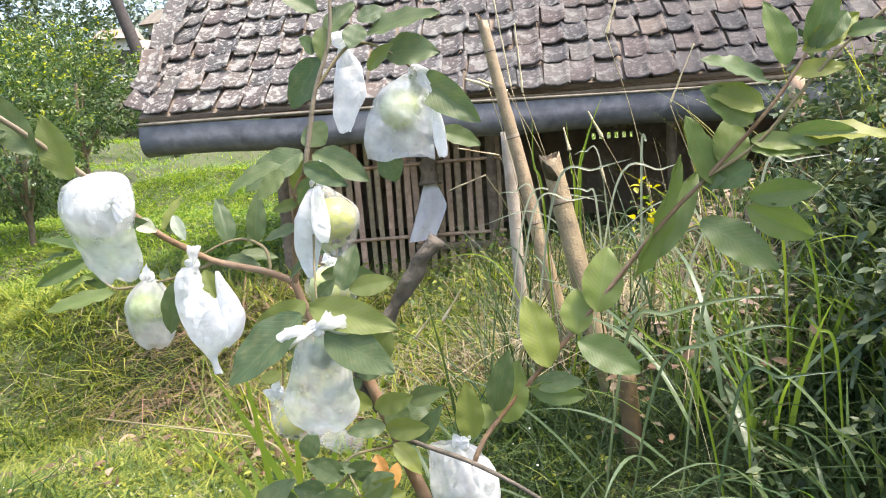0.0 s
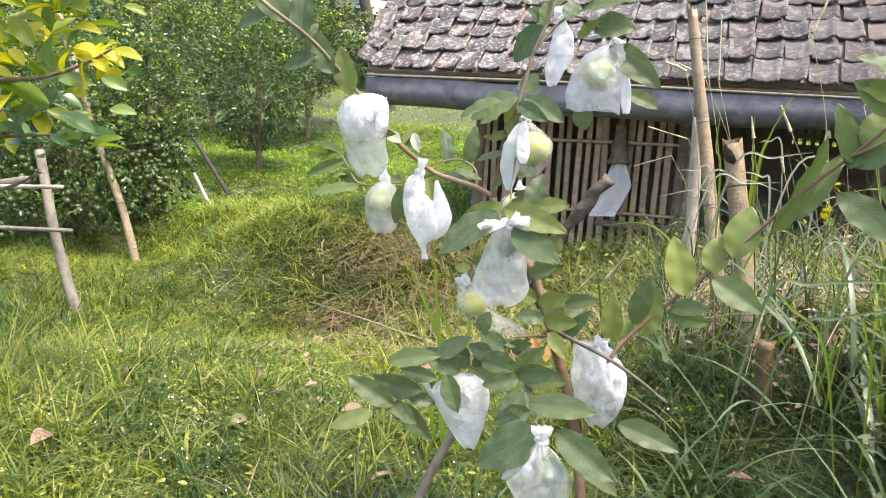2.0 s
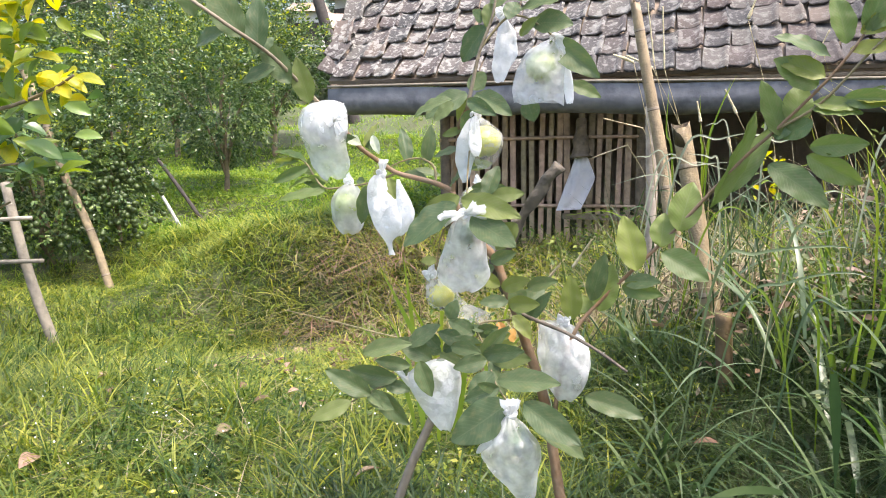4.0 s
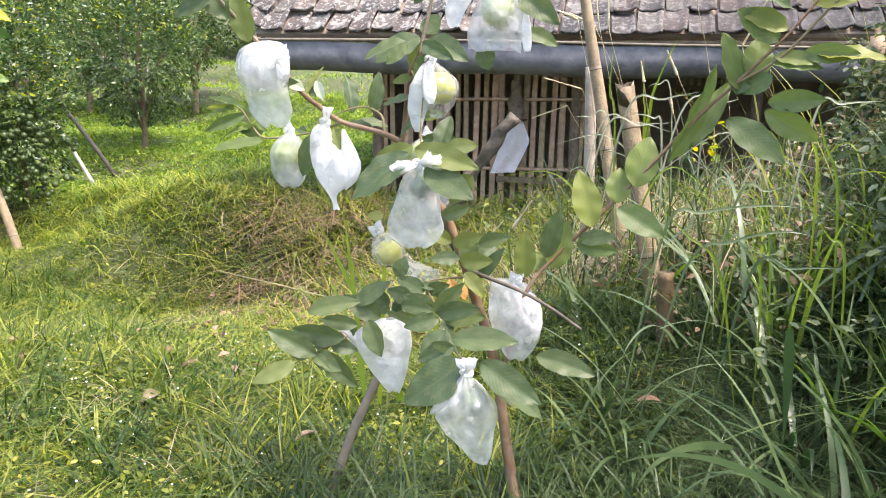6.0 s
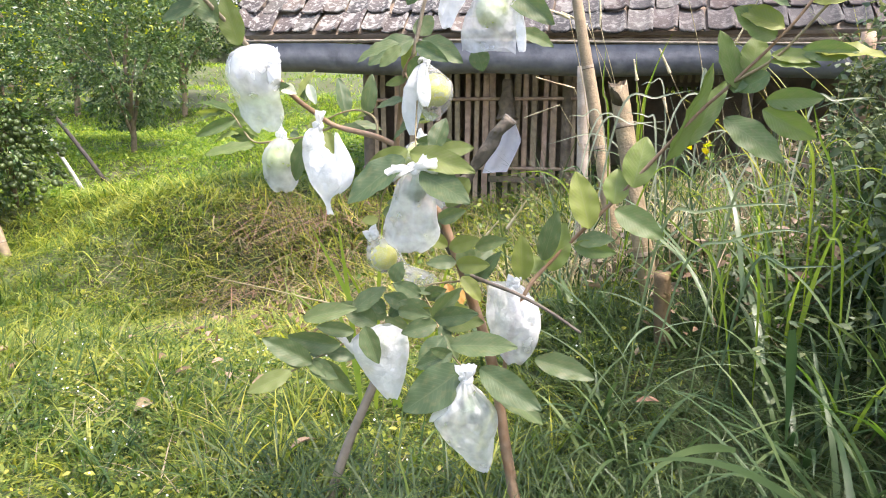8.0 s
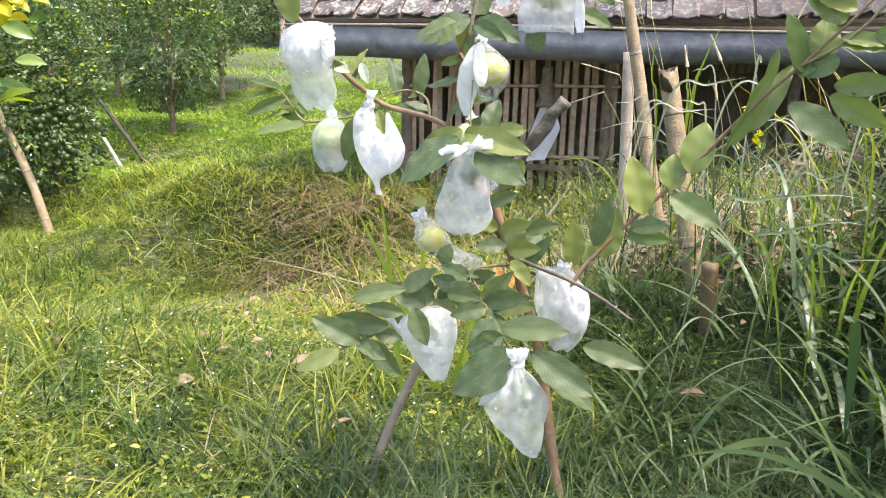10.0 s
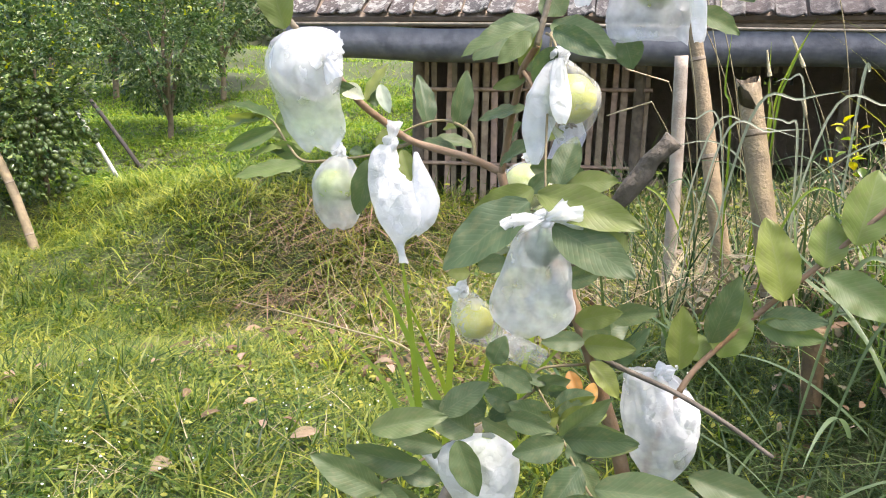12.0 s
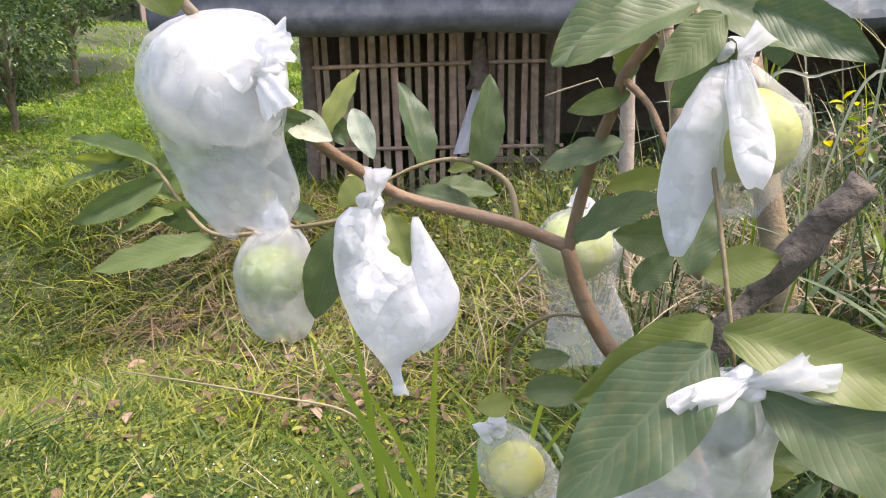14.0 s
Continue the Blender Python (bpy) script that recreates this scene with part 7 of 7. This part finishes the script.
# foxtail heads before the hut
M["seed"] = material("seed_head", (0.55, 0.47, 0.30), 0.9, (0.38, 0.32, 0.18), 60, 0.6, 0.6, 200)
for a, b, c in (((0.35, 4.1, 0.6), (0.128, 4.1, 1.43), (-0.09, 3.85, 1.49)), ((0.3, 4.0, 0.6), (0.05, 3.95, 1.33), (-0.175, 4.1, 1.245)), ((-0.1, 3.4, 0.3), (-0.16, 3.2, 0.70), (-0.06, 3.15, 0.86)), ((-0.2, 3.3, 0.3), (-0.3, 3.2, 0.62), (-0.20, 3.15, 0.75)), ((0.9, 3.4, 0.6), (0.62, 3.3, 1.5), (0.56, 3.3, 1.62)), ((0.6, 3.6, 0.6), (0.20, 3.5, 1.75), (0.06, 3.5, 1.82)), ((1.1, 3.2, 0.6), (0.86, 3.0, 1.62), (0.96, 3.0, 1.85)), ((0.9, 3.3, 0.6), (0.64, 3.2, 1.94), (0.70, 3.2, 2.12)), ((0.4, 3.3, 0.5), (0.22, 3.2, 1.75), (0.165, 3.2, 2.13)), ((0.5, 3.4, 0.5), (0.27, 3.2, 1.72), (0.25, 3.2, 2.02)), ((0.3, 3.4, 0.5), (0.12, 3.2, 1.76), (0.02, 3.2, 1.80)), ((0.5, 3.1, 0.6), (0.447, 3.0, 1.46), (0.428, 3.0, 1.555)), ((0.66, 3.1, 0.6), (0.572, 3.0, 1.385), (0.59, 3.0, 1.315))):
    o = tagged(empty("foxtail", a), "pale foxtail seed head on a thin stalk", "grass", "foxtail stalks")
    q = [Vector(v) - Vector(a) for v in (a, b, c)]
    part("stalk", tube(bmesh.new(), [q[0], q[0].lerp(q[1], 0.6) + Vector((0.03, 0, 0.05)), q[1]], 0.0025, 0.002, 5, 6), "dry_grass", o)
    part("seed_head", tube(bmesh.new(), [q[1], q[1].lerp(q[2], 0.3), q[1].lerp(q[2], 0.7), q[2]], 0.004 if (q[2] - q[1]).length > 0.24 else 0.0075, 0.003, 9, 12, 0.9), "seed", o)

# white sack hung on the hut wall, with a dark post behind it
sack = tagged(empty("hanging_sack", (-0.56, 6.5, 1.0)), "white plastic sack hung on the slat wall", "sack")
bm = bmesh.new()
rows = []
for j in range(17):
    t = j / 16
    left, right = -0.05 - 0.18 * t, 0.02 + 0.19 * min(1, t * 2.2) - 0.20 * t ** 1.3
    row = []
    for i in range(15):
        u = i / 14
        row.append(bm.verts.new((left + (right - left) * u, -0.02 - 0.09 * t + 0.016 * math.sin(u * 8 + t * 3) + 0.012 * noise.noise(Vector((u * 4, t * 4, 2))), 0.20 - 0.57 * t + 0.02 * u * t)))
    rows.append(row)
for a, b in zip(rows, rows[1:]):
    for i in range(14):
        bm.faces.new((a[i], a[i + 1], b[i + 1], b[i]))
bmesh.ops.solidify(bm, geom=bm.faces[:], thickness=0.006)
part("sheet", bm, "sack_cloth", sack)
part("tie", tube(bmesh.new(), [(-0.01, 0.0, 0.14), (-0.02, 0.02, 0.3), (-0.02, 0.03, 0.52)], 0.105, 0.035, 12, 6, 0.5), "old_wood", sack, "dark rag tied over the sack")

# crumpled pale plastic caught in the growth on the bank
sheet = tagged(empty("plastic_sheet", (1.78, 3.2, 1.12)), "crumpled pale plastic sheet caught on the shrubs", "plastic sheet")
part("film", film_skin([(-0.14, 0, 0.20, 0.02, 0.02), (-0.09, 0, 0.21, 0.06, 0.05), (-0.03, 0, 0.19, 0.05, 0.06), (0.03, 0, 0.17, 0.075, 0.06), (0.08, 0, 0.13, 0.04, 0.04), (0.13, 0, 0.10, 0.02, 0.02)], 61, 9, 0.6), "sack_cloth", sheet)

# sprig of small yellow leaves before the hut
yel = tagged(empty("yellow_weed", (0.776, 3.05, 0.68)), "weed with small bright yellow leaves", "weed")
part("stem", tube(bmesh.new(), [(0, 0, 0), (0.02, 0, 0.35), (0, 0, 0.62)], 0.006, 0.003, 6, 5), "twig", yel)
ry = random.Random(6)
for k in range(22):
    ob = new("leaf", NEAR_LEAF[k % 3 > 0])
    ob.parent = yel
    ln = ry.uniform(0.03, 0.055)
    ob.matrix_basis = Matrix.Translation((ry.gauss(0, 0.045), ry.gauss(0, 0.05), ry.uniform(0.40, 0.62))) @ Euler((ry.uniform(-0.6, 0.9), ry.uniform(-0.6, 0.6), ry.uniform(0, 6.28))).to_matrix().to_4x4() @ Matrix.Diagonal((ln * 0.6, ln, ln, 1))

# dead leaves on the lawn
M["pale_leaf"] = material("pale_dead_leaf", (0.33, 0.235, 0.155), 0.8, (0.20, 0.13, 0.085), 30, 0.6, 0.3, 60, vary=0.3, back=0.15)
DEAD = [simple_leaf("pale_leaf"), simple_leaf("dead_leaf")]
rl = random.Random(9)


def dead_leaf(x, y, ln, lift=0.03, kind=0):
    ob = new("dead_leaf", DEAD[kind])
    ob.matrix_basis = Matrix.Translation((x, y, ground_z(x, y) + lift)) @ Euler((rl.uniform(-0.25, 0.25), rl.uniform(-0.4, 0.4), rl.uniform(0, 6.28))).to_matrix().to_4x4() @ Matrix.Diagonal((ln * 0.4, ln * 0.85, ln * 0.9, 1))
    tagged(ob, "curled brown dead leaf lying in the grass", "dead leaf", "fallen leaves on the lawn")


for x, y, ln in ((-3.03, 5.05, 0.16), (-1.5, 1.98, 0.14), (-2.1, 1.5, 0.17), (-2.6, 4.6, 0.14), (-2.2, 4.9, 0.15), (-1.9, 4.4, 0.13), (-2.45, 5.3, 0.16), (-3.6, 4.9, 0.13), (-2.9, 4.2, 0.12), (-1.5, 4.1, 0.12), (-1.2, 3.5, 0.12), (-0.75, 1.7, 0.12), (0.28, 1.3, 0.13), (0.62, 1.12, 0.14)):
    dead_leaf(x, y, ln, 0.06)
for k in range(60):
    dead_leaf(rl.uniform(-3.2, -0.6), rl.uniform(2.2, 5.5), rl.uniform(0.07, 0.13), 0.05, rl.randrange(2))
for k in range(9):
    dead_leaf(rl.uniform(0.4, 1.6), rl.uniform(1.1, 2.6), rl.uniform(0.09, 0.13), 0.10, 1)
